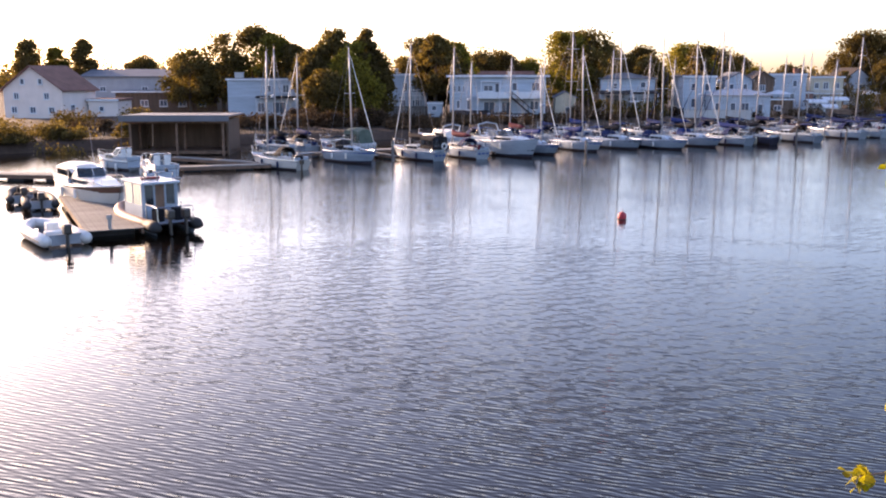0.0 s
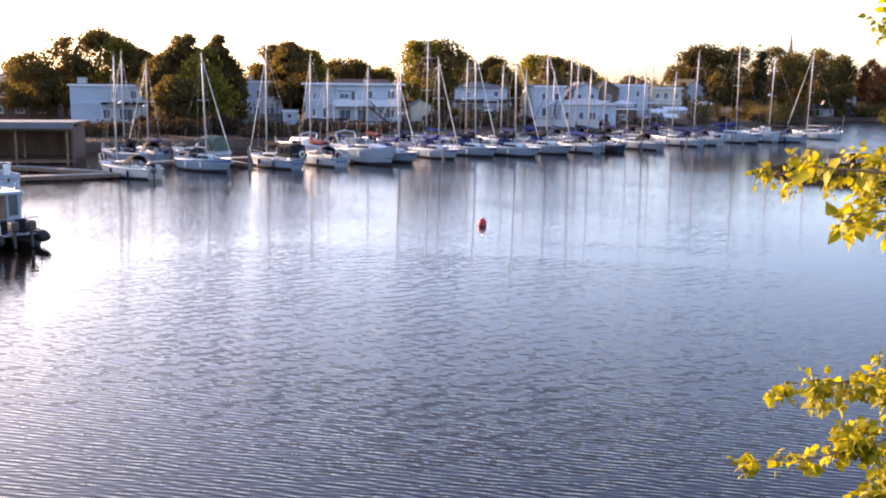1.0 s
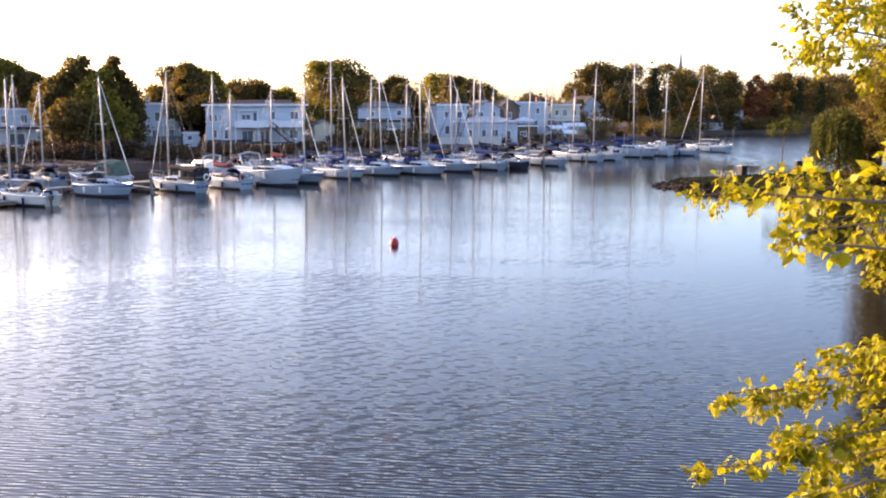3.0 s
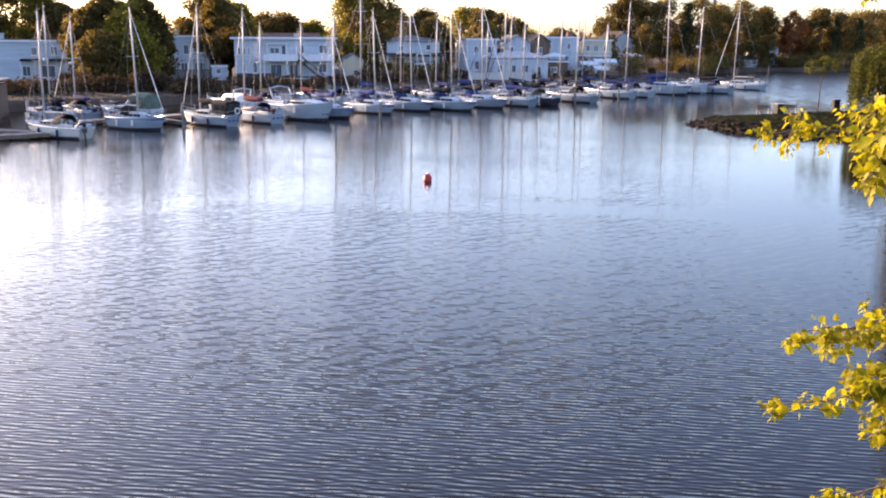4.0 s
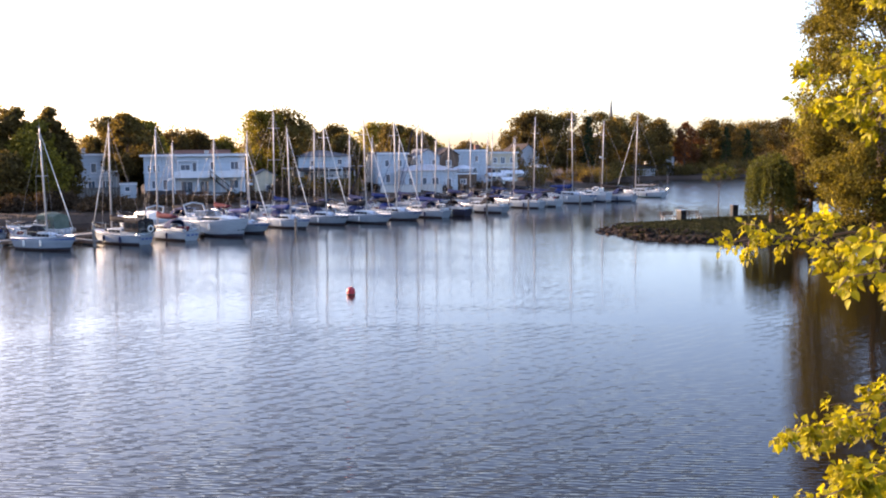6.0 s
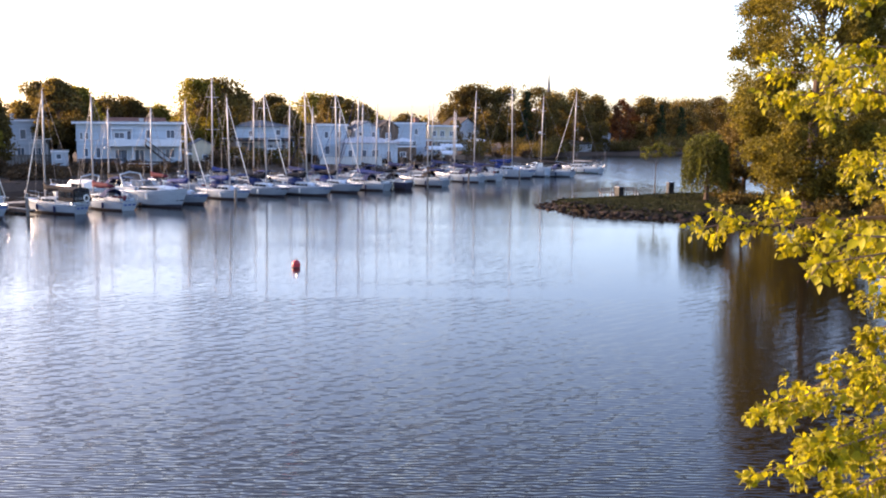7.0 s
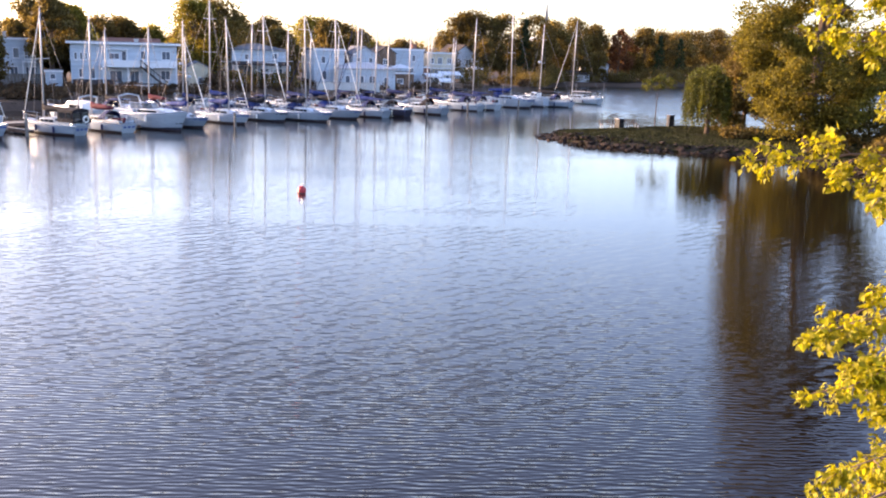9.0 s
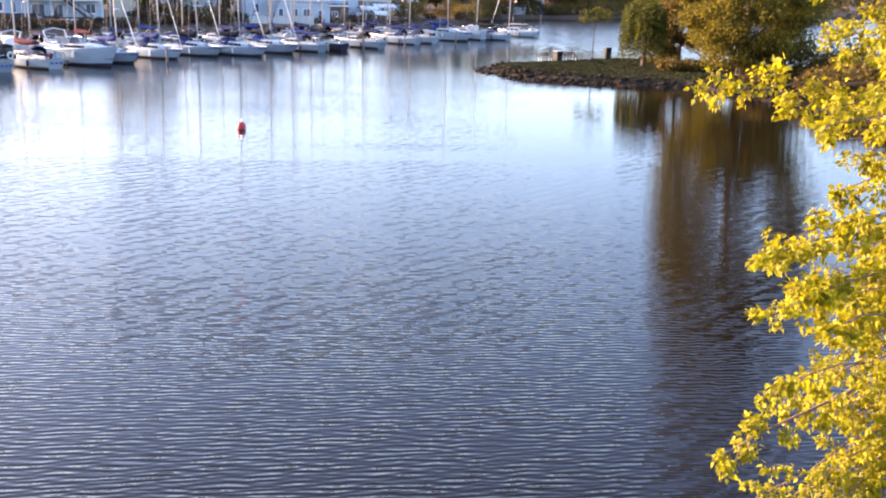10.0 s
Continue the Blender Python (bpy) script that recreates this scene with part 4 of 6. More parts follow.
def rib(x, y, heading, L=5.2, beam=2.1, tubes="tube_white", label="white inflatable dinghy with a black outboard", seat="sail"):
    e = base("inflatable_boat", pose(x, y, 0, 0, 0, heading), label, "inflatable boat", "boats at the landing")
    r = beam * 0.12
    side = [Vector((L * u, (beam / 2 - r) * (1 if u < 0.6 else math.cos((u - 0.6) / 0.4 * math.pi / 2) ** 0.7), 0.34 + 0.28 * max(0, u - 0.5) ** 1.5)) for u in (-0.05, 0.0, 0.3, 0.6, 0.75, 0.88, 0.96, 1.0)]
    pts = side[:-1] + [Vector((L, 0, side[-1].z))] + [Vector((p.x, -p.y, p.z)) for p in side[-2::-1]]
    bm = B()
    rr = [r * 0.35, r] + [r] * (len(pts) - 4) + [r, r * 0.35]
    tube(bm, pts, rr, 12)
    tb = part("tube", bm, M[tubes], e, smooth=True)
    bm = B()
    tube(bm, [p + Vector((0, (1 if p.y >= 0 else -1) * r * 0.98, 0)) for p in side[1:-2]], 0.035, 5)
    tube(bm, [Vector((p.x, -p.y - r * 0.98, p.z)) for p in side[1:-2]], 0.035, 5)
    part("rubbing_strake", bm, M["rubber"], tb)
    bm = B()
    loft(bm, [[(L * u, w * beam * 0.4, 0.22), (L * u, w * beam * 0.3, -0.05), (L * u, 0, -0.25 + 0.2 * u), (L * u, -w * beam * 0.3, -0.05), (L * u, -w * beam * 0.4, 0.22)] for u, w in ((0, 1), (0.5, 1), (0.8, 0.7), (0.96, 0.1))])
    part("floor", bm, M["deck"], e)
    bm = B()
    box(bm, (0.05, 0, 0.36), (0.08, beam * 0.6, 0.5), bevel=0.01)
    part("transom", bm, M["deck"], e)
    bm = B()
    box(bm, (L * 0.42, 0, 0.55), (0.5, 0.6, 0.7), bevel=0.06)
    part("console", bm, M[seat], e)
    bm = B()
    box(bm, (L * 0.24, 0, 0.42), (0.45, beam * 0.5, 0.4), bevel=0.06)
    part("seat", bm, M[seat], e)
    outboard(e, -0.15, 0, 0.72)
    return e


def outboard(e, x, y, z):
    bm = B()
    box(bm, (x - 0.12, y, z + 0.18), (0.55, 0.38, 0.5), bevel=0.1)
    o = part("outboard_motor", bm, M["motor"], e, "black outboard motor")
    bm = B()
    box(bm, (x - 0.12, y, z - 0.45), (0.22, 0.14, 0.9), bevel=0.04)
    part("leg", bm, M["motor"], o)


def patrol_boat(x, y, heading, L=7.2, beam=2.7):
    e = base("patrol_boat", pose(x, y, 0, 0, 0, heading), "white cabin patrol boat with brown inflatable tubes and dark cockpit", "patrol boat", "boats at the landing")
    r = 0.28
    side = [Vector((L * u, (beam / 2 - r) * (1 if u < 0.55 else math.cos((u - 0.55) / 0.45 * math.pi / 2) ** 0.7), 0.48 + 0.5 * max(0, u - 0.45) ** 1.4)) for u in (-0.06, 0.0, 0.3, 0.55, 0.72, 0.86, 0.95, 1.0)]
    pts = side[:-1] + [Vector((L, 0, side[-1].z))] + [Vector((p.x, -p.y, p.z)) for p in side[-2::-1]]
    bm = B()
    tube(bm, pts, [r * 0.4, r] + [r] * (len(pts) - 4) + [r, r * 0.4], 14)
    tb = part("tube", bm, M["tube_brown"], e, "orange-brown inflatable tube", True)
    for k in (0, 1):
        bm = B()
        s = 1 if k else -1
        tube(bm, [(-0.5, s * (beam / 2 - r), 0.48), (-0.1, s * (beam / 2 - r), 0.48), (0.9, s * (beam / 2 - r), 0.48)], [r * 0.7, r * 1.12, r * 1.12], 12)
        part("tube_end", bm, M["rubber"], tb, "black rubber tube end", True)
    bm = B()
    loft(bm, [[(L * u, w * beam * 0.42, 0.4 + 0.3 * u * u), (L * u, w * beam * 0.34, -0.05), (L * u, 0, -0.4 + 0.4 * u), (L * u, -w * beam * 0.34, -0.05), (L * u, -w * beam * 0.42, 0.4 + 0.3 * u * u)] for u, w in ((0, 1), (0.5, 1), (0.8, 0.7), (0.97, 0.08))])
    part("hull", bm, M["gelcoat"], e)
    bm = B()
    loft(bm, [[(L * u, w * beam * 0.42, 0.62), (L * u, -w * beam * 0.42, 0.62)] for u, w in ((0, 1), (0.5, 1), (0.8, 0.7), (0.96, 0.1))])
    part("deck", bm, M["deck"], e)
    # cabin: corner posts, lower walls, roof, panes
    x0, x1, w, z0, z1, z2 = L * 0.26, L * 0.60, beam * 0.34, 0.62, 1.35, 2.45
    bm = B()
    box(bm, (x1, 0, (z0 + z1) / 2), (0.07, 2 * w, z1 - z0), bevel=0.01)
    cabin = part("cabin", bm, M["gelcoat"], e, "white cabin with large windows")

    def cabin_piece(name, c, size):
        bm = B()
        box(bm, c, size, bevel=0.01)
        part(name, bm, M["gelcoat"], cabin)

    for s in (1, -1):
        cabin_piece("side_panel", ((x0 + x1) / 2, s * w, (z0 + z1) / 2), (x1 - x0, 0.07, z1 - z0))
        for cx in (x0, (x0 + x1) / 2, x1 - 0.05):
            cabin_piece("pillar", (cx + 0.03, s * w * 0.99, (z1 + z2) / 2), (0.12, 0.08, z2 - z1))
        cabin_piece("aft_panel", (x0, s * w * 0.62, (z0 + z1) / 2), (0.07, w * 0.70, z1 - z0))
        cabin_piece("pillar", (x0, s * w * 0.31, (z1 + z2) / 2), (0.07, 0.1, z2 - z1))
        cabin_piece("pillar", (x0, s * w * 0.92, (z1 + z2) / 2), (0.07, 0.14, z2 - z1))
    cabin_piece("pillar", (x1, 0, (z1 + z2) / 2), (0.08, 0.1, z2 - z1))
    bm = B()
    box(bm, ((x0 + x1) / 2 - 0.05, 0, z2 + 0.06), (x1 - x0 + 0.45, 2 * w + 0.2, 0.14), bevel=0.05)
    part("roof", bm, M["gelcoat"], cabin)
    for s in (1, -1):
        for a, b in ((0.0, 0.5), (0.5, 1.0)):
            bm = B()
            box(bm, (x0 + (x1 - x0) * (a + b) / 2, s * w, (z1 + z2) / 2), ((x1 - x0) * 0.46, 0.02, z2 - z1))
            part("window", bm, M["pane"], cabin)
        bm = B()
        box(bm, (x1, s * w * 0.5, (z1 + z2) / 2), (0.02, w * 0.94, z2 - z1))
        part("window", bm, M["pane"], cabin)
        bm = B()
        box(bm, (x0, s * w * 0.61, (z1 + z2) / 2), (0.02, w * 0.56, z2 - z1))
        part("window", bm, M["pane"], cabin)
    bm = B()
    box(bm, (x0 - 0.01, 0, z0 + 0.9), (0.04, w * 0.5, 1.8), bevel=0.01)
    part("door", bm, M["log"], cabin, "dark brown cabin door")
    for s in (-1, 1):
        bm = B()
        box(bm, (x0 + 0.75, s * w * 0.45, 1.0), (0.5, 0.45, 0.75), bevel=0.06)
        box(bm, (x0 + 0.55, s * w * 0.45, 1.6), (0.12, 0.45, 0.7), bevel=0.05)
        part("helm_seat", bm, M["black"], cabin, "black helm seat")
    bm = B()
    box(bm, (x1 - 0.3, 0, 1.05), (0.45, w * 1.7, 0.85), bevel=0.05)
    part("dashboard", bm, M["motor"], cabin)
    bm = B()
    box(bm, ((x0 + x1) / 2, 0, z2 + 0.20), (0.25, w * 1.1, 0.13), bevel=0.03)
    part("light_bar", bm, M["red_stripe"], cabin, "dark light bar on the roof")
    bm = B()
    for s in (-1, 1):
        tube(bm, [(x0 - 0.1, s * w, z2), (x0 - 0.1, s * w, z2 + 1.1)], 0.018, 4)
    tube(bm, [(x0 + 0.2, 0, z2 + 0.1), (x0 + 0.2, 0, z2 + 0.55)], 0.04, 6)
    part("aerial", bm, M["wire"], cabin)
    bm = B()
    tube(bm, [(x0 + 0.05, -w * 0.8, z2 + 0.1), (x0 - 0.05, -w * 0.8, z2 + 0.62), (x0 - 0.05, w * 0.8, z2 + 0.62), (x0 + 0.05, w * 0.8, z2 + 0.1)], 0.035, 6)
    part("roof_hoop", bm, M["steel"], cabin, "bent steel hoop carrying the lamps")
    bm = B()
    lathe(bm, [(0.05, -0.10), (0.24, -0.09), (0.26, 0.0), (0.20, 0.09), (0.05, 0.12)], 12)
    bm.transform(Matrix.Translation((x0 + 0.9, 0.1, z2 + 0.42)))
    part("radar_dome", bm, M["gelcoat"], cabin)
    for s in (-1, 1):
        bm = B()
        lathe(bm, [(0.03, -0.08), (0.09, -0.06), (0.10, 0.05), (0.04, 0.08)], 10)
        bm.transform(Matrix.Translation((x0 - 0.05, s * w * 0.45, z2 + 0.72)))
        part("deck_lamp", bm, M["motor"], cabin, "dark lamp on the roof hoop")
    # aft frame, seats and engines
    bm = B()
    for s in (-1, 1):
        tube(bm, [(L * 0.2, s * w, 0.6), (L * 0.2, s * w, 1.5), (-0.05, s * w, 1.45), (-0.1, s * w, 0.6)], 0.03, 6)
    tube(bm, [(-0.05, -w, 1.45), (-0.05, w, 1.45)], 0.03, 6)
    part("guard_rail", bm, M["steel"], e)
    for s in (-1, 1):
        bm = B()
        box(bm, (L * 0.13, s * w * 0.55, 0.95), (0.7, 0.45, 0.65), bevel=0.08)
        part("seat", bm, M["black"], e, "black cockpit seat")
        outboard(e, -0.25, s * 0.42, 0.95)
    return e


patrol_boat(-14.7, 46.5, 130, 7.4, 2.8)
rib(-18.9, 42.9, 129, L=5.6, beam=2.5)
rib(-25.4, 54.6, 118, L=4.8, tubes="rubber", label="dark inflatable work boat beside the landing", seat="black")
rib(-27.6, 57.0, 118, L=5.2, tubes="rubber", label="dark inflatable boat moored next to another", seat="black")
motorboat(-26.4, 61.6, -52, 10.4, beam=2.9, free=1.2, colour="cream", stripe="brown_stripe", band=(0.70, 0.95), canopy="cream", tall=0.62, arch=False, label="cream motor cruiser with a dark brown stripe and pale cockpit cover", seats=True)
motorboat(-34.5, 60.6, 150, 7.0, free=1.05, canopy=None, label="white open motorboat at the landing", seats=True)
motorboat(-22.5, 69.7, 125, 5.5, beam=2.2, free=0.95, canopy=None, stripe="blue_stripe", label="white cruiser with raked windscreen behind the landing", seats=True)
motorboat(-28.0, 78.0, 150, 4.6, free=0.8, canopy=None, label="white open runabout by the floating dock", seats=True)

# ---- houses ----
def wall_cells(bm, width, height, holes, thick, z0=0.0):
    """A wall in the x-z plane (outside towards -y) with real openings: holes are (x0, x1, z0, z1)."""
    xs = sorted({0.0, width, *[v for h in holes for v in h[:2]]})
    zs = sorted({0.0, height, *[v for h in holes for v in h[2:]]})
    verts = {}

    def corner(i, j, k):
        if (i, j, k) not in verts:
            verts[i, j, k] = bm.verts.new((xs[i], thick * k, z0 + zs[j]))
        return verts[i, j, k]

    def solid(i, j):
        if not (0 <= i < len(xs) - 1 and 0 <= j < len(zs) - 1):
            return False
        cx, cz = (xs[i] + xs[i + 1]) / 2, (zs[j] + zs[j + 1]) / 2
        return not any(h[0] <= cx <= h[1] and h[2] <= cz <= h[3] for h in holes)

    for i in range(len(xs) - 1):
        for j in range(len(zs) - 1):
            if not solid(i, j):
                continue
            ring = [(i, j), (i + 1, j), (i + 1, j + 1), (i, j + 1)]
            bm.faces.new([corner(*q, 0) for q in ring])
            bm.faces.new([corner(*q, 1) for q in ring[::-1]])
            for (p, q), (di, dj) in zip(zip(ring, ring[1:] + ring[:1]), ((0, -1), (1, 0), (0, 1), (-1, 0))):
                if not solid(i + di, j + dj):
                    bm.faces.new([corner(*q, 0), corner(*p, 0), corner(*p, 1), corner(*q, 1)])


def window_unit(parent, x, z, w, h, m, door=False, bars=1):
    """A framed window (or door) set in a wall whose outside plane is y = 0 of the pose m."""
    bm = B()
    f = 0.09
    for cx in (x + f / 2, x + w - f / 2):
        box(bm, (cx, 0.03, z + h / 2), (f, 0.14, h))
    for cz in (z + f / 2, z + h - f / 2):
        box(bm, (x + w / 2, 0.03, cz), (w - 2 * f, 0.14, f))
    for k in range(1, bars + 1):
        box(bm, (x + w * k / (bars + 1), 0.05, z + h / 2), (0.06, 0.08, h - 2 * f))
    bm.transform(m)
    fr = part("window" if not door else "door", bm, M["trim"], parent, "white framed window" if not door else "white framed glass door")
    bm = B()
    box(bm, (x + w / 2, 0.09, z + h / 2), (w - f, 0.03, h - f))
    bm.transform(m)
    part("pane", bm, M["pane_house"], fr)
    if not door:
        bm = B()
        box(bm, (x + w / 2, -0.07, z - 0.05), (w + 0.16, 0.2, 0.08))
        bm.transform(m)
        part("sill", bm, M["trim"], fr)


def house(x, y, rot, w, d, h, label, wall="siding", roof="flat", roof_mat="roof_dark", rise=2.0, front=(), side=(), eave=0.5, name="house", fascia="trim"):
    """Front-left corner at (x, y); the front faces the water (-y). Windows are (x, z, width, height)."""
    g = ground_at(x + w / 2, y) - 0.25
    e = base(name, pose(x, y, g, 0, 0, rot), label, "house", "houses behind the marina")
    t = 0.25
    hole = lambda q: (q[0], q[0] + q[2], q[1], q[1] + q[3])
    bm = B()
    wall_cells(bm, w, h, [hole(q) for q in front], t)
    fw = part("front_wall", bm, M[wall], e)
    for q in front:
        window_unit(fw, *q, Matrix(), bars=1 if q[2] > 0.9 else 0)
    for sgn in (0, 1):
        bm = B()
        m = Matrix.Translation((0, d, 0)) @ Matrix.Rotation(-math.pi / 2, 4, "Z") if sgn == 0 else Matrix.Translation((w, 0, 0)) @ Matrix.Rotation(math.pi / 2, 4, "Z")
        m = m @ Matrix.Translation((t, 0, 0))
        wall_cells(bm, d - 2 * t, h, [hole(q) for q in side], t)
        bm.transform(m)
        sw = part("side_wall", bm, M[wall], e)
        for q in side:
            window_unit(sw, *q, m, bars=1)
    bm = B()
    box(bm, (w / 2, d - t / 2, h / 2), (w, t, h))
    part("back_wall", bm, M[wall], e)
    bm = B()
    box(bm, (w / 2, d / 2, h * 0.5), (w - 2 * t, d - 2 * t, 0.2))
    box(bm, (w / 2, d / 2, 0.1), (w - 2 * t, d - 2 * t, 0.2))
    part("storey_floor", bm, M["brownwall"], e)
    if roof == "flat":
        bm = B()
        box(bm, (w / 2, d / 2, h + 0.20), (w + 2 * eave, d + 2 * eave, 0.34), bevel=0.03)
        rf = part("roof", bm, M[roof_mat], e, "low flat roof with a wide eave")
        bm = B()
        box(bm, (w / 2, -eave - 0.02, h + 0.16), (w + 2 * eave + 0.04, 0.05, 0.28))
        part("fascia", bm, M[fascia], rf)
    elif roof in ("gable", "side_gable"):
        bm = B()
        if roof == "gable":      # gable end towards the water
            line = [(-eave, h - eave * rise / (w / 2)), (w / 2, h + rise), (w + eave, h - eave * rise / (w / 2))]
            loft(bm, [[(a, y0, z) for a, z in line] + [(a, y0, z + 0.16) for a, z in line[::-1]] for y0 in (-eave, d + eave)], closed=True, caps=True)
            tri = [(0, 0), (w, 0), (w / 2, rise)]
            ends = []
            for y0 in (0, d - t):
                ends.append(loft(B(), [[(a, y0, h + z) for a, z in tri], [(a, y0 + t, h + z) for a, z in tri]], closed=True, caps=True))
        else:
            line = [(-eave, h - eave * rise / (d / 2)), (d / 2, h + rise), (d + eave, h - eave * rise / (d / 2))]
            loft(bm, [[(x0, a, z) for a, z in line] + [(x0, a, z + 0.16) for a, z in line[::-1]] for x0 in (-eave, w + eave)], closed=True, caps=True)
            tri = [(0, 0), (d, 0), (d / 2, rise)]
            ends = []
            for x0 in (0, w - t):
                ends.append(loft(B(), [[(x0, a, h + z) for a, z in tri], [(x0 + t, a, h + z) for a, z in tri]], closed=True, caps=True))
        part("roof", bm, M[roof_mat], e, "pitched shingle roof")
        for g2 in ends:
            part("gable", g2, M[wall], e)
    else:                        # hip
        bm = B()
        a = [(-eave, -eave, h), (w + eave, -eave, h), (w + eave, d + eave, h), (-eave, d + eave, h)]
        k = min(w, d) * 0.42
        b = [(k, k, h + rise), (w - k, k, h + rise), (w - k, d - k, h + rise), (k, d - k, h + rise)]
        loft(bm, [[(p[0], p[1], h - 0.15) for p in a], a, b], closed=True, caps=True)
        part("roof", bm, M[roof_mat], e, "hipped shingle roof")
    return e


def balcony(e, x, z, w, depth, rail_h=0.95, solid=True, posts=True):
    bm = B()
    box(bm, (x + w / 2, -depth / 2, z - 0.1), (w, depth, 0.2))
    b = part("balcony", bm, M["trim"], e, "white balcony")
    bm = B()
    if solid:
        box(bm, (x + w / 2, -depth + 0.04, z + rail_h / 2), (w, 0.08, rail_h))
    else:
        box(bm, (x + w / 2, -depth + 0.04, z + rail_h), (w, 0.07, 0.07))
        for k in range(int(w / 0.35) + 1):
            post = B()
            box(post, (x + 0.03 + k * (w - 0.06) / int(w / 0.35), -depth + 0.04, z + rail_h / 2 - 0.02), (0.05, 0.05, rail_h - 0.04))
            part("baluster", post, M["trim"], b)
    part("balustrade" if solid else "top_rail", bm, M["trim"], b)
    if posts:
        for k in range(4):
            bm = B()
            box(bm, (x + 0.1 + k * (w - 0.2) / 3, -depth + 0.12, (z - 0.2) / 2), (0.14, 0.14, z - 0.2))
            part("post", bm, M["trim"], b)
    return b


def awning(e, x, z, w, depth, material, drop=0.4, label="projecting awning"):
    bm = B()
    loft(bm, [[(x, 0.0, z), (x + w, 0.0, z)], [(x, -depth, z - drop), (x + w, -depth, z - drop)], [(x, -depth, z - drop - 0.2), (x + w, -depth, z - drop - 0.2)]])
    bmesh.ops.solidify(bm, geom=bm.faces[:], thickness=0.06)
    a = part("awning", bm, M[material], e, label)
    for cx in (x + 0.08, x + w - 0.08):
        bm = B()
        box(bm, (cx, -depth + 0.08, (z - drop - 0.1) / 2), (0.1, 0.1, z - drop - 0.15))
        part("post", bm, M["trim"], a)


def chimney(e, x, y, z, s=0.7, h=1.1, material="stucco"):
    bm = B()
    box(bm, (x, y, z + h / 2), (s, s, h), bevel=0.02)
    box(bm, (x, y, z + h), (s + 0.14, s + 0.14, 0.12), bevel=0.01)
    part("chimney", bm, M[material], e)


def row(x0, x1, n, z, w, h):
    return [(x0 + (x1 - x0 - w) * k / max(1, n - 1), z, w, h) for k in range(n)]


# the gabled house on the far left bank
_e = house(-70.6, 142, -14, 10.5, 8, 4.6, "white two-storey house, sun flare's pink in its wall colour, red-brown gable roof", "flarewall", "gable", "roof_red", 3.4,
           front=row(1.2, 9.0, 3, 1.0, 1.1, 1.0) + row(1.8, 8.2, 2, 3.1, 1.0, 1.0), side=row(1.5, 6.5, 2, 1.2, 1.1, 1.1))
for q in ((3.2, 5.3, 0.8, 0.9), (6.4, 5.3, 0.8, 0.9)):
    window_unit(_e, *q, Matrix.Translation((0, -0.10, 0)), bars=0)
_e = house(-58.6, 144.5, 0, 4.6, 6, 2.6, "low white annex beside the gabled house", "flarewall", "flat", "roof_red", front=((1.6, 1.0, 0.8, 0.8),), eave=0.25, name="annex")
_e = house(-70.5, 172, 0, 16, 12, 6.2, "long pale industrial shed with a blue-grey metal roof", "greywall", "side_gable", "roof_grey", 1.2, front=row(3, 12, 2, 3.5, 1.2, 0.9), name="industrial_shed")
_e = house(-62, 165, 0, 18, 8, 3.6, "low brown workshop building", "brownwall", "flat", "roof_grey", front=row(1, 16, 5, 1.2, 1.4, 1.1), name="workshop")
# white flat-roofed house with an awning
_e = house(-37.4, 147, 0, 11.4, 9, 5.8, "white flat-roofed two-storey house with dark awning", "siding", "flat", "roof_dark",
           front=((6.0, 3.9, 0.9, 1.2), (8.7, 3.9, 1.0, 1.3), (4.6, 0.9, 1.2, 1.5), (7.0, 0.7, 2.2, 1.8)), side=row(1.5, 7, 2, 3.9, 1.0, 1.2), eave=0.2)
awning(_e, 4.6, 3.45, 6.4, 1.2, "black", 0.15, "thin dark awning")
chimney(_e, 1.2, 3, 6.1, 1.2, 0.9)
_e = house(-13.0, 152, 0, 6.6, 9, 6.6, "white two-storey house with a recessed balcony, half behind trees", "siding", "flat", "roof_dark", front=((2.7, 4.0, 0.9, 1.5), (4.2, 3.9, 1.8, 1.7), (2.2, 1.2, 1.1, 1.6), (4.3, 1.0, 1.6, 1.8)), eave=0.2)
balcony(_e, 3.9, 3.6, 2.6, 1.1, 0.8, solid=False, posts=True)
chimney(_e, 1.6, 3, 6.9, 0.5, 0.8)
_e = house(-6.0, 147.5, 0, 2.3, 2.4, 2.2, "small white garden shed beside the large house", "siding", "flat", "roof_grey", front=((0.6, 1.2, 0.8, 0.8),), eave=0.12, name="garden_shed")
# the large white house and the brown roof behind it
_e = house(2.4, 167, 0, 9.4, 7, 5.2, "brown-roofed house half hidden behind a white one", "brownwall", "side_gable", "roof_red", 2.0, front=row(1, 8.4, 3, 2.9, 0.9, 1.2), eave=0.4)
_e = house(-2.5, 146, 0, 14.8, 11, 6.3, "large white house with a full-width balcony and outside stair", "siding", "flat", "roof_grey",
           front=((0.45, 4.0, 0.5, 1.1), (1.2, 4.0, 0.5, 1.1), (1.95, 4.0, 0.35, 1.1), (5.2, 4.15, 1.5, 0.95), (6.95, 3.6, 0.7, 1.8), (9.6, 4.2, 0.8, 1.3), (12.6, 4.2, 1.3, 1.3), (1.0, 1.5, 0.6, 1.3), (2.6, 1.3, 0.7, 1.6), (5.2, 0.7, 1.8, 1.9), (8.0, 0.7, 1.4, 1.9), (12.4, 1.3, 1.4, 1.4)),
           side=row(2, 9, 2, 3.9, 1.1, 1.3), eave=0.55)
balcony(_e, 4.2, 3.3, 10.4, 1.7, 0.8)
bm = B()
box(bm, (4.85, -0.15, 4.5), (0.14, 0.5, 2.2))
box(bm, (7.75, -0.15, 4.5), (0.14, 0.5, 2.2))
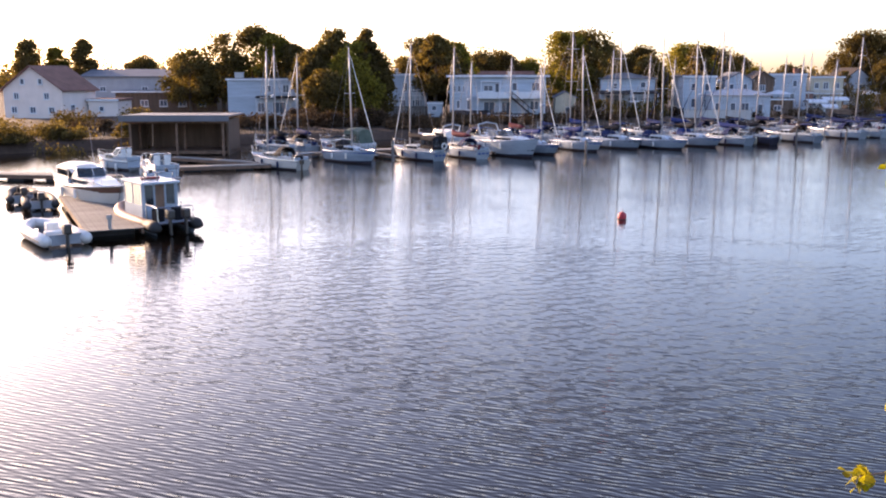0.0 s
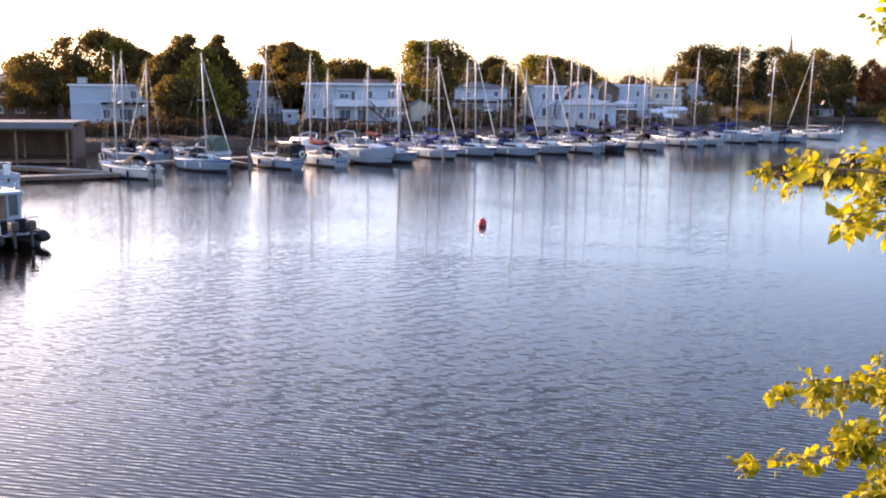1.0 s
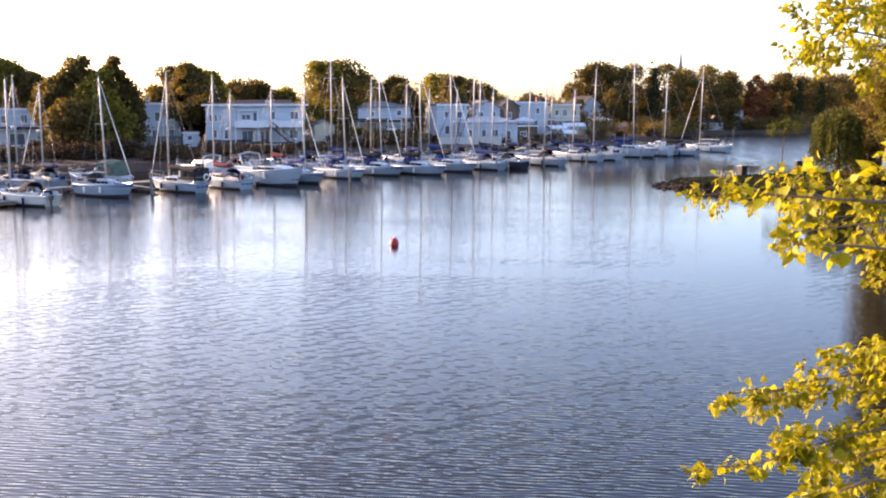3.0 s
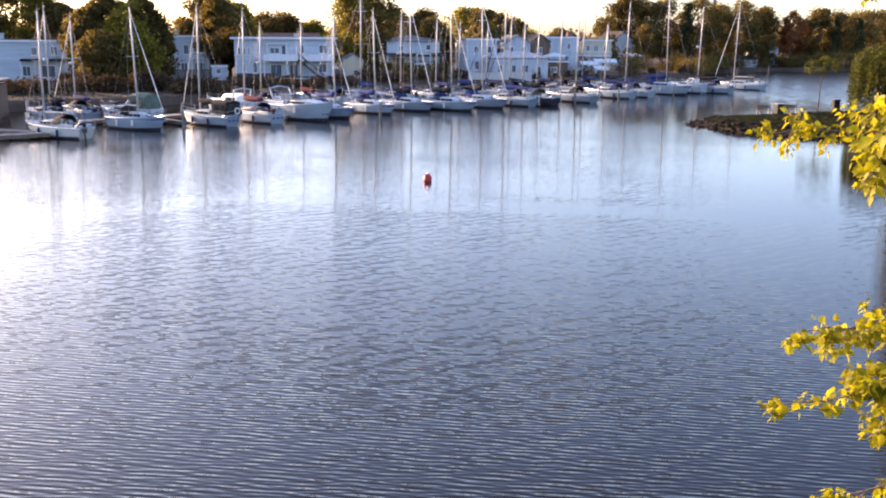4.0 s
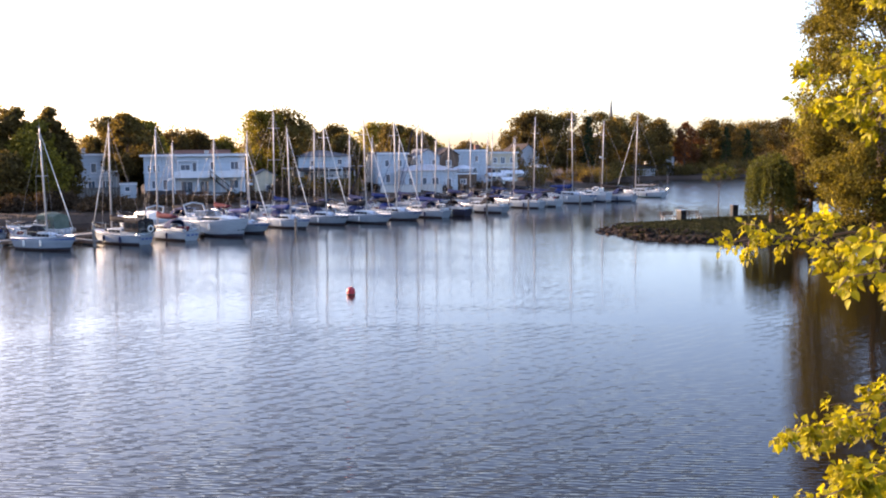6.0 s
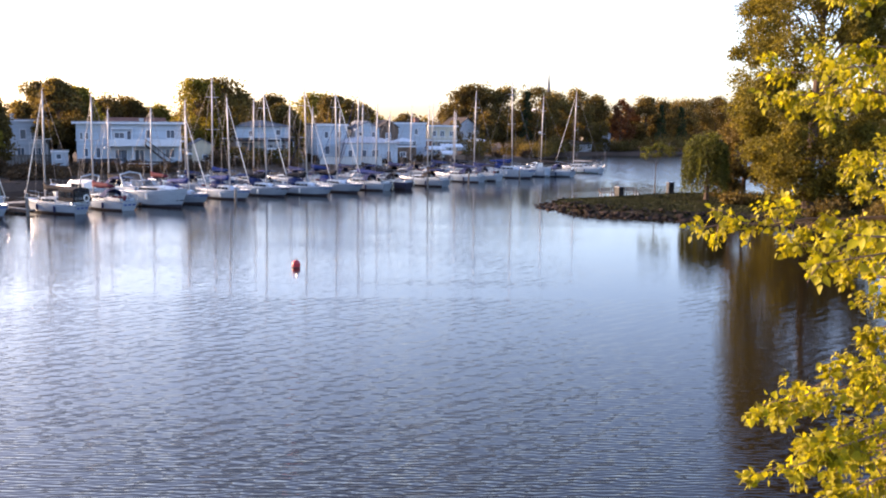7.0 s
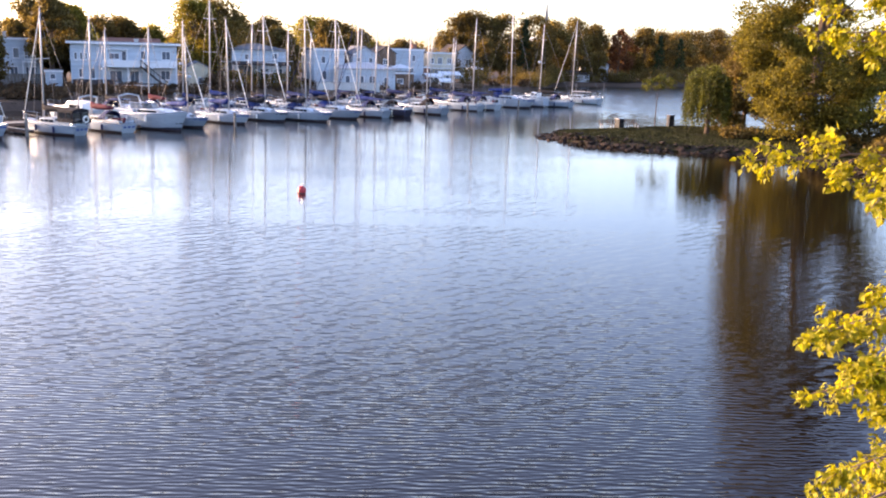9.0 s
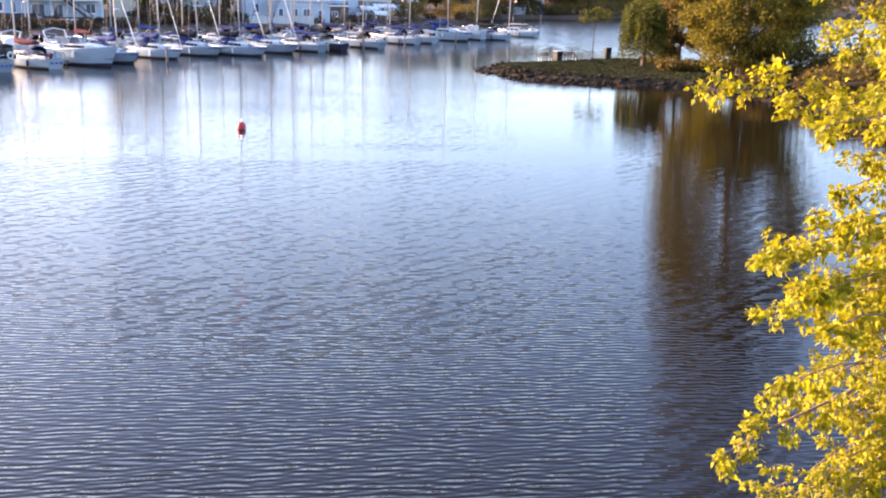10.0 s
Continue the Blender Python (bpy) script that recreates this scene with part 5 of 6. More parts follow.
box(bm, (6.3, -0.15, 5.65), (3.2, 0.6, 0.14))
part("bay_frame", bm, M["trim"], _e, "white frame round the balcony bay")
bm = B()
for k in range(14):
    box(bm, (9.6 + k * 0.25, -2.3, 3.15 - k * 0.22), (0.3, 1.0, 0.06))
for s in (-2.8, -1.8):
    tube(bm, [(9.4, s, 3.3), (13.2, s, 0.1)], 0.16, 4)
    tube(bm, [(9.4, s, 4.2), (13.2, s, 1.0)], 0.07, 4)
    for k in range(5):
        tube(bm, [(9.5 + k * 0.85, s, 3.2 - k * 0.72), (9.5 + k * 0.85, s, 4.1 - k * 0.72)], 0.035, 4)
part("stair", bm, M["roof_dark"], _e, "dark timber outside stair")
awning(_e, 0.2, 1.25, 5.6, 2.2, "roof_dark", 0.6, "dark sloping porch roof")
bm = B()
box(bm, (9.5, -4.2, 0.15), (6.4, 0.22, 1.2), bevel=0.02)
part("terrace_wall", bm, M["trim"], _e, "white terrace wall")
bm = B()
box(bm, (9.5, -4.2, 0.86), (6.6, 0.34, 0.2), bevel=0.03)
part("terrace_coping", bm, M["roof_dark"], _e, "dark timber coping on the terrace wall")
chimney(_e, 9.5, 6, 6.5, 0.6, 0.6)
_e = house(14.1, 149, 0, 3.2, 4, 3.4, "small yellow-beige garden shed with a gable roof", "beige", "gable", "roof_grey", 0.8, front=((1.6, 1.0, 0.9, 0.9),), eave=0.25, name="shed")
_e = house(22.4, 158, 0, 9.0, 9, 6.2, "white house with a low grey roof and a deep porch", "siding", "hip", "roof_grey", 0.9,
           front=((6.6, 4.6, 0.9, 1.0), (2.0, 4.4, 0.8, 1.0), (0.8, 0.9, 2.4, 2.6), (4.6, 0.7, 1.6, 2.4), (7.2, 0.9, 1.2, 2.2)), eave=0.4)
awning(_e, -0.4, 4.2, 9.6, 2.4, "roof_dark", 0.35, "dark porch roof")
balcony(_e, 4.6, 2.5, 2.4, 2.6, 0.9, solid=False, posts=True)
bm = B()
for cx in (4.65, 6.95):
    box(bm, (cx, -2.5, 3.3), (0.14, 0.14, 1.7))
box(bm, (5.8, -2.5, 4.1), (2.4, 0.14, 0.14))
part("porch_frame", bm, M["trim"], _e, "white timber frame on the porch")
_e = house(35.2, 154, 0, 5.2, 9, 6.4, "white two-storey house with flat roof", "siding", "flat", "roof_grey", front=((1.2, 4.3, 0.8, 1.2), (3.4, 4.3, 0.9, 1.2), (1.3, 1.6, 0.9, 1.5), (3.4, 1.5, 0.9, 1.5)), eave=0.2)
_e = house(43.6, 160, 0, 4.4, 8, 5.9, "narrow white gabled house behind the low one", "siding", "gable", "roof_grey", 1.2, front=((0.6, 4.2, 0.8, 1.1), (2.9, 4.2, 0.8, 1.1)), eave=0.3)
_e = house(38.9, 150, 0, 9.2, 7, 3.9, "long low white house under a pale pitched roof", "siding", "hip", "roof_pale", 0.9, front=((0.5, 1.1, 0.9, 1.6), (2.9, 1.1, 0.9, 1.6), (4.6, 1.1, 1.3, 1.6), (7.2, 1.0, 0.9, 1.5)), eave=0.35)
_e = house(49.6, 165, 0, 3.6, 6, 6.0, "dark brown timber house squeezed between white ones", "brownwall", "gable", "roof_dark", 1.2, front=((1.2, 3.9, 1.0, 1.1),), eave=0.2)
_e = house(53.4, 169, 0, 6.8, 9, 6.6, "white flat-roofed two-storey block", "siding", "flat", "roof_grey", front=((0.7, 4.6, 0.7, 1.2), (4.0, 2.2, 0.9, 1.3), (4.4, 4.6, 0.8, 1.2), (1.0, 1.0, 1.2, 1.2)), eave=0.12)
chimney(_e, 6.2, 4, 6.8, 0.9, 1.0, "roof_red")
_e = house(50.6, 161, 0, 4.8, 3.5, 2.6, "dark brown boarded shed below the white houses", "brownwall", "flat", "roof_dark", front=((1.6, 0.9, 1.2, 0.9),), eave=0.2, name="shed")
_e = house(59.8, 172, 0, 2.8, 5, 3.4, "small red-brown brick outbuilding", "roof_red", "flat", "roof_dark", front=((0.8, 1.2, 1.0, 1.0),), eave=0.1, name="outbuilding")
_e = house(62.8, 174, 0, 5.8, 9, 6.2, "beige two-storey house with a dark glazed ground floor", "beige", "flat", "roof_dark", front=((0.6, 4.3, 0.9, 1.1), (2.2, 4.2, 1.0, 1.3), (4.2, 4.3, 1.0, 1.1), (0.4, 1.2, 0.8, 1.9), (1.6, 1.2, 0.8, 1.9), (2.8, 1.2, 0.8, 1.9), (4.0, 1.2, 0.8, 1.9)), eave=0.25)
balcony(_e, 0.2, 3.5, 5.4, 0.9, 0.7, solid=False, posts=False)
_e = house(79.6, 202, 10, 6.4, 7, 5.6, "white house with a steep dark gable roof", "siding", "gable", "roof_dark", 2.3, front=((0.8, 3.3, 1.6, 1.4), (3.6, 3.3, 1.6, 1.4), (0.6, 0.8, 2.0, 1.7), (3.4, 0.8, 2.2, 1.7)), eave=0.5)
_e = house(111.4, 203, -6, 4.2, 5, 2.1, "low grey waterside cabin", "greywall", "side_gable", "roof_dark", 0.7, front=row(0.6, 4.8, 2, 0.9, 1.2, 1.2), eave=0.4, name="cabin")
_e = house(118.0, 208.5, -14, 6.4, 7, 4.6, "grey house among trees on the far shore", "greywall", "gable", "roof_dark", 2.0, front=row(0.8, 5.4, 2, 2.3, 1.0, 0.9) + row(0.8, 5.4, 2, 0.7, 1.2, 1.2), eave=0.4)


def boathouse(x, y, w, d, h):
    """An open-fronted boat shelter on posts: brown boards behind, a wide flat grey roof."""
    e = base("boathouse", pose(x, y, 0, 0, 0, 3), "open brown timber boathouse with a wide grey roof", "boathouse")
    for k in range(3):
        for j in (0.3, d * 0.5):
            bm = B()
            box(bm, (0.4 + k * (w - 0.8) / 2, j, h / 2 - 0.5), (0.22, 0.22, h + 1), bevel=0.02)
            part("post", bm, M["log"], e)
    bm = B()
    box(bm, (w / 2, d - 0.1, h / 2), (w, 0.2, h))
    for s in (0.1, w - 0.1):
        box(bm, (s, d * 0.58, h / 2), (0.2, d * 0.84, h))
    part("wall", bm, M["brownwall"], e)
    bm = B()
    box(bm, (w / 2, d * 0.6, 0.25), (w, d * 0.8, 0.3))
    part("floor", bm, M["log"], e)
    bm = B()
    box(bm, (w / 2, d / 2, h + 0.42), (w + 0.8, d + 1.2, 0.14), Matrix.Rotation(-0.012, 3, "X"), 0.02)
    rf = part("roof", bm, M["roof_grey"], e)
    bm = B()
    box(bm, (w / 2, -0.62, h + 0.26), (w + 0.84, 0.1, 0.6))
    part("fascia", bm, M["roof_grey"], rf)
    bm = B()
    box(bm, (w / 2, 0.3, h - 0.14), (w, 0.25, 0.28))
    part("beam", bm, M["log"], e)


boathouse(-33.4, 91.0, 9.9, 7.0, 3.5)


def church():
    e = base("church", pose(170.5, 330, 0), "distant stone church with a slender spire", "church")
    bm = B()
    box(bm, (0, 0, 7), (3.4, 3.4, 14))
    part("tower", bm, M["greywall"], e)
    bm = B()
    lathe(bm, [(1.5, 14), (1.0, 17.5), (0.10, 26.8)], 8)
    part("spire", bm, M["roof_grey"], e, "slender grey spire")
    bm = B()
    box(bm, (0, 10, 4.5), (9, 18, 9))
    loft(bm, [[(a, y0, z) for a, z in ((-5, 9), (0, 13), (5, 9))] for y0 in (1, 19)], closed=True, caps=True)
    part("nave", bm, M["greywall"], e)


church()


def parasol(x, y, h, r, label="white market parasol on a terrace"):
    e = base("parasol", pose(x, y, ground_at(x, y)), label, "parasol")
    bm = B()
    tube(bm, [(0, 0, 0), (0, 0, h)], 0.04, 6)
    part("pole", bm, M["steel"], e)
    bm = B()
    lathe(bm, [(r, h - 0.7), (r * 0.98, h - 0.62), (r * 0.5, h - 0.28), (0.05, h)], 8)
    part("canopy", bm, M["tent"], e)


parasol(80.5, 191, 3.4, 2.4)
parasol(53.6, 163.5, 4.0, 2.3)


def marquee(x, y, w, d, h, label="white canvas marquee on slim posts"):
    e = base("marquee", pose(x, y, ground_at(x, y)), label, "marquee", "canopies by the waterside houses")
    bm = B()
    loft(bm, [[(0, 0, h - 0.35), (0, 0, h - 0.1), (0, d / 2, h + 0.35), (0, d, h - 0.1), (0, d, h - 0.35)], [(w, 0, h - 0.35), (w, 0, h - 0.1), (w, d / 2, h + 0.35), (w, d, h - 0.1), (w, d, h - 0.35)]])
    bmesh.ops.solidify(bm, geom=bm.faces[:], thickness=0.04)
    part("canopy", bm, M["tent"], e)
    for cx in (0.06, w / 2, w - 0.06):
        for cy in (0.06, d - 0.06):
            bm = B()
            tube(bm, [(cx, cy, 0), (cx, cy, h - 0.2)], 0.04, 6)
            part("post", bm, M["steel"], e)


marquee(59.0, 164.0, 3.4, 3.0, 2.2)
marquee(62.2, 165.5, 4.4, 3.0, 2.6, "long white canvas marquee")
marquee(60.5, 161.0, 2.6, 2.4, 1.5, "low white canvas cover on posts")


def low_wall(x, y, rot, w, h, material, label, boards=False):
    """A garden wall with a coping, or a boarded fence with posts."""
    e = base("fence" if boards else "garden_wall", pose(x, y, min(ground_at(x, y), ground_at(x + w * math.cos(radians(rot)), y + w * math.sin(radians(rot)))) - 0.1, 0, 0, rot), label, "fence" if boards else "wall", "fences and walls on the bank")
    if boards:
        n = int(w / 0.45)
        for k in range(n):
            bm = B()
            box(bm, ((k + 0.5) * w / n, 0, h / 2 + 0.02 * (k % 3)), (w / n - 0.03, 0.04, h), bevel=0.008)
            part("board", bm, M[material], e)
        bm = B()
        for z in (0.3, h - 0.25):
            box(bm, (w / 2, 0.05, z), (w, 0.06, 0.1))
        part("rail", bm, M[material], e)
    else:
        bm = B()
        box(bm, (w / 2, 0, h / 2), (w, 0.22, h), bevel=0.02)
        part("body", bm, M[material], e)
        bm = B()
        box(bm, (w / 2, 0, h + 0.03), (w + 0.06, 0.32, 0.07), bevel=0.015)
        part("coping", bm, M["concrete"], e)


low_wall(-13.6, 149.4, 0, 8.4, 1.7, "plank", "weathered grey board fence below the house", True)
low_wall(34.0, 147.4, 0, 10.5, 1.5, "stucco", "pale rendered garden wall above the bank")
low_wall(-28.0, 127.0, 14, 13.0, 0.9, "plank", "low grey board fence on the bank", True)
low_wall(17.6, 148.0, 8, 5.0, 1.3, "brownwall", "brown board fence beside the shed", True)
low_wall(45.0, 151.5, 25, 6.0, 1.1, "log", "brown board fence on the bank", True)


def timber_stack(x, y, rot, w, n, label="stack of dark weathered timber on the bank"):
    e = base("timber_stack", pose(x, y, ground_at(x, y), 0, 0, rot), label, "timber", "timber stacks")
    rng = random.Random(int(x * 10))
    for k in range(n):
        bm = B()
        lay = k // 3
        box(bm, (rng.uniform(-0.3, 0.3), (k % 3 - 1) * 0.5, 0.14 + lay * 0.26), (w * rng.uniform(0.75, 1.05), 0.44, 0.24), Matrix.Rotation(rng.uniform(-0.06, 0.06), 3, "Z"), 0.02)
        part("beam", bm, M["log" if k % 2 else "brownwall"], e)


timber_stack(57.5, 158.5, 28, 4.5, 9)
timber_stack(63.0, 160.5, 20, 4.0, 12)
timber_stack(67.0, 163.0, 34, 3.6, 9)


def car(x, y, rot, label="silver car parked on a terrace"):
    e = base("car", pose(x, y, ground_at(x, y), 0, 0, rot), label, "car")
    bm = B()
    loft(bm, [[(a, s * 0.86, z) for a, z in ((-2.1, 0.35), (-2.15, 0.75), (-1.9, 0.95), (1.3, 0.92), (2.05, 0.7), (2.1, 0.35))] for s in (-1, 1)], closed=True, caps=True)
    loft(bm, [[(a, s * k, z) for a, z, k in ((-1.8, 0.94, 0.84), (-1.2, 1.42, 0.68), (0.3, 1.44, 0.68), (1.1, 0.93, 0.84))] for s in (-1, 1)], closed=True, caps=True)
    part("body", bm, M["car"], e)
    for s in (-1, 1):
        bm = B()
        loft(bm, [[(-1.2, s * 0.80, 0.98), (0.85, s * 0.82, 0.98)], [(-0.95, s * 0.715, 1.36), (0.3, s * 0.715, 1.36)]])
        part("window", bm, M["pane"], e)
        for a in (-1.3, 1.3):
            bm = B()
            tube(bm, [(a, s * 0.70, 0.32), (a, s * 0.90, 0.32)], 0.32, 14)
            wh = part("wheel", bm, M["rubber"], e)
            bm = B()
            tube(bm, [(a, s * 0.89, 0.32), (a, s * 0.91, 0.32)], 0.19, 10)
            part("rim", bm, M["steel"], wh)


car(60.5, 166.0, 10)

# ---- trees ----
def tree(x, y, h, w, seed, label, crown="crown", bare=0.18, n=5200, leaf=0.42, clumps=46, name="tree", group="trees behind the marina", trunk_r=None, spread=0.17, fill=0.0, limb_every=3):
    """A tapered trunk, limbs that reach the clumps of the crown, and a crown of many small leaves."""
    rng = np.random.default_rng(seed)
    g = ground_at(x, y) - 0.1
    e = base(name, pose(x, y, g), label, "tree", group)
    r0 = trunk_r or 0.018 * h + 0.06
    lean = rng.normal(0, 0.03 * h, 2)
    bm = B()
    spine = [Vector((lean[0] * u * u, lean[1] * u * u, h * 0.86 * u)) for u in (0, 0.2, 0.45, 0.7, 1.0)]
    tube(bm, spine, [r0 * 1.3, r0, r0 * 0.75, r0 * 0.45, r0 * 0.12], 8)
    part("trunk", bm, M["bark"], e)
    limbs = B()
    centres, sizes, weights = [], [], []
    for k in range(clumps):
        u = rng.uniform(bare, 1.0)
        prof = math.sin(math.pi * min(1, (u - bare * 0.8) / (1 - bare * 0.8)) ** 0.8) ** 0.55 if u < 0.98 else 0.35
        prof = max(prof, fill) if u < 0.5 else prof
        a, rad = rng.uniform(0, math.tau), w / 2 * prof * rng.uniform(0.35, 1.0) ** 0.6
        c = np.array([rad * math.cos(a) + lean[0] * u, rad * math.sin(a) + lean[1] * u, h * u * 0.97])
        start = spine[0].lerp(spine[-1], max(0.12, min(0.95, (u - 0.12) * 0.95)))
        mid = start.lerp(Vector(c), 0.5) + Vector((0, 0, 0.04 * h))
        if k % limb_every == 0:
            if limb_every > 3:
                limb = B()
                tube(limb, [start, mid, Vector(c)], [r0 * 0.22, r0 * 0.14, r0 * 0.04], 5)
                part("limb", limb, M["bark"], e)
            else:
                tube(limbs, [start, mid, Vector(c)], [r0 * 0.22, r0 * 0.14, r0 * 0.04], 5)
        centres.append(c), sizes.append(w * spread * rng.uniform(0.6, 1.25)), weights.append(rng.uniform(0.6, 1.4))
    if limb_every <= 3:
        part("branchwork", limbs, M["bark"], e)
    weights = np.array(weights) / sum(weights)
    pick = rng.choice(clumps, n, p=weights)
    off = rng.normal(size=(n, 3))
    off *= (rng.uniform(0.1, 1.0, n) ** 0.45 / np.linalg.norm(off, axis=1))[:, None]
    off[:, 2] *= 0.8
    pts = np.array(centres)[pick] + off * np.array(sizes)[pick][:, None] * rng.uniform(0.7, 1.35, n)[:, None]
    pts[:, 2] = np.maximum(pts[:, 2], 0.25 + rng.uniform(0, 0.3, n))
    ob = new("crown", leaf_cloud("crown", pts, leaf * rng.uniform(0.6, 1.35, n), M[crown], rng))
    ob.parent = e
    return e


def conifer(x, y, h, w, seed, label="dark conifer behind the marina", n=3600):
    rng = np.random.default_rng(seed)
    e = base("conifer", pose(x, y, ground_at(x, y) - 0.1), label, "tree", "trees behind the marina")
    bm = B()
    tube(bm, [(0, 0, 0), (0, 0, h * 0.5), (0, 0, h)], [0.22, 0.14, 0.02], 7)
    part("trunk", bm, M["bark"], e)
    limbs, pts = B(), []
    levels = 26
    for k in range(levels):
        u = 0.08 + 0.9 * k / levels
        for j in range(6):
            a = rng.uniform(0, math.tau)
            r = w / 2 * (1 - u) ** 0.8 * rng.uniform(0.65, 1.1) + 0.15
            tip = Vector((r * math.cos(a), r * math.sin(a), h * u - 0.18 * r))
            tube(limbs, [(0, 0, h * u), tip], [0.035, 0.01], 4, caps=False)
            m = n // (levels * 6)
            s = rng.uniform(0.2, 1, m) ** 0.7
            pts.append(np.array([[0, 0, h * u]]) + s[:, None] * (np.array(tip) - np.array([0, 0, h * u])) + rng.normal(0, 0.16, (m, 3)))
    part("branchwork", limbs, M["bark"], e)
    pts = np.concatenate(pts)
    ob = new("crown", leaf_cloud("crown", pts, 0.36 * rng.uniform(0.6, 1.3, len(pts)), M["needle"], rng))
    ob.parent = e
    return e


def shrub(x, y, h, w, seed, label="dense green shrub on the bank", crown="crown", n=900):
    return tree(x, y, h, w, seed, label, crown, bare=0.05, n=n, leaf=0.3, clumps=14, name="shrub", group="shrubs", trunk_r=0.05, spread=0.3)


TREES = [
    (-82, 176, 12.5, 4.5), (-77, 177, 11, 4), (-73, 178, 13, 4), (-66, 190, 10, 8), (-58, 190, 9.5, 6), (-52, 176, 8, 7),
    (-47.5, 161, 10.5, 9), (-42.5, 164, 13.2, 9), (-38, 166, 14.2, 10), (-33.5, 163, 13.4, 9), (-29.5, 161, 11.5, 7),
    (-22.6, 140, 10.2, 5.5), (-19.3, 141, 13.0, 6.2), (-17.0, 138, 11.0, 6), (-14.7, 140, 13.0, 5.2), (-22.4, 143, 9.8, 5), (-19.6, 134, 6.5, 6.5), (-15.2, 135, 6.5, 5), (-13.2, 141, 9.4, 4.2),
    (-8.5, 163, 12.2, 7), (-4.5, 162, 13.4, 8), (-2.2, 166, 12.0, 7), (-3.4, 158, 10.5, 4),
    (2.5, 188, 11.2, 8), (7.5, 190, 10.2, 8), (13, 192, 9.0, 7), (19, 200, 8.6, 8),
    # first two are added to keep the sun off the white houses' walls
    (31.6, 161.8, 10, 5.5), (40.6, 165, 11, 6), (16.6, 162, 13.2, 9.5), (21.0, 163, 14.2, 10),
    (30.5, 198, 11.4, 8), (36, 198, 12.0, 8), (42.5, 182, 11.6, 10), (49, 186, 10.8, 8), (55, 196, 9.5, 8), (63, 232, 8.2, 9), (71, 240, 8.0, 10), (80, 238, 8.4, 9),
    (84.5, 213, 13.6, 8), (88, 211, 15.2, 11), (91, 208, 15.6, 10), (96, 211, 15, 10), (104, 208, 15.8, 11), (110.5, 212, 14.2, 10), (117, 222, 12.6, 9), (123.5, 222, 13.6, 11), (130, 224, 12.4, 9),
    (143, 220, 12.4, 9), (150, 223, 11.8, 10), (158, 225, 12.4, 10), (167, 230, 12.5, 11), (177, 234, 13, 11), (188, 236, 13, 12), (200, 236, 14, 12), (214, 230, 14, 12), (228, 222, 14, 12),
]
for i, (tx, ty, th, tw) in enumerate(TREES):
    gold = i % 4 == 1 and tx < 75
    tree(tx, ty, th * (1.1 if tx > 112 else 1.0), tw, 100 + i, "leafy broadleaf tree, crown edges lit by low sun" if not gold else "broadleaf tree with golden-green sunlit crown", "crown_gold" if gold else "crown", n=9500, leaf=0.47, spread=0.20 if tw > 5 else 0.34)
tree(-4.9, 150.2, 12.4, 6.2, 299, "tall broadleaf tree between the white houses", "crown", bare=0.34, n=8000, leaf=0.46, spread=0.2)
for i, (tx, ty, th, tw) in enumerate([(115.4, 204.5, 9.5, 5.0), (120.6, 205.5, 8.0, 4.6), (86.6, 200, 9.5, 5.0), (78.4, 199, 7.0, 3.6)]):
    tree(tx, ty, th, tw, 320 + i, "broadleaf tree in front of a house on the far shore", bare=0.3, n=3200, leaf=0.4, spread=0.2)
tree(134.5, 219, 13.2, 7, 301, "broadleaf tree with russet crown on the far shore", "crown_red", n=4600)
tree(138.5, 222, 12.0, 7, 302, "broadleaf tree with russet crown on the far shore", "crown_red", n=4600)
for i, (tx, ty, th, tw) in enumerate([(99.5, 205, 15.0, 5.5), (25.5, 192, 9.5, 4), (146, 217, 12.5, 5), (154, 219, 12, 5)]):
    conifer(tx, ty, th, tw, 400 + i)

_rng = np.random.default_rng(77)
for i in range(26):
    sx = -98 + i * 2.7 + _rng.uniform(-0.8, 0.8)
    sy = 80 + (sx + 90) * 0.286 + _rng.uniform(2.0, 5.0) if sx < -48 else 92 + (sx + 48) * 0.64 + _rng.uniform(2.0, 5.0)
    shrub(sx, sy, _rng.uniform(0.7, 1.7), _rng.uniform(1.8, 3.6), 800 + i, "low tangled shrub along the water's edge", n=700)
for i, (sx, sy) in enumerate([(124, 204), (129, 205), (133, 206), (107, 202), (119, 206), (101, 194), (87, 177), (89.5, 180), (92, 184), (94.5, 187.5), (97, 191), (103, 196), (86, 184), (90, 190)]):
    shrub(sx, sy, 2.3 + 0.4 * (i % 3), 5.0, 840 + i, "leafy shrub on the far shore", n=1800)
for i in range(46):
    sx = -46 + i * 2.85 + _rng.uniform(-0.9, 0.9)
    sy = 118 + (sx + 8) * 0.574 + _rng.uniform(1, 13) if sx > -8 else 112 + (sx + 30) * 0.35 + _rng.uniform(4, 14)
    shrub(sx, sy, _rng.uniform(0.7, 1.6) * (0.5 if -5 < sx < 16 else 1.0), _rng.uniform(1.6, 3.4), 500 + i, "low brownish scrub on the bank", crown="scrub")
for i in range(26):
    sx = -30 + i * 1.9 + _rng.uniform(-0.7, 0.7)
    sy = (119 + (sx + 8) * 0.574 if sx > -8 else 114 + (sx + 30) * 0.25) + _rng.uniform(1, 16)
    shrub(sx, sy, _rng.uniform(1.2, 2.4) * (0.35 if -5 < sx < 16 else 1.0), _rng.uniform(2.2, 4.2), 900 + i, "brown brush on the slope above the moorings", crown="scrub", n=1300)
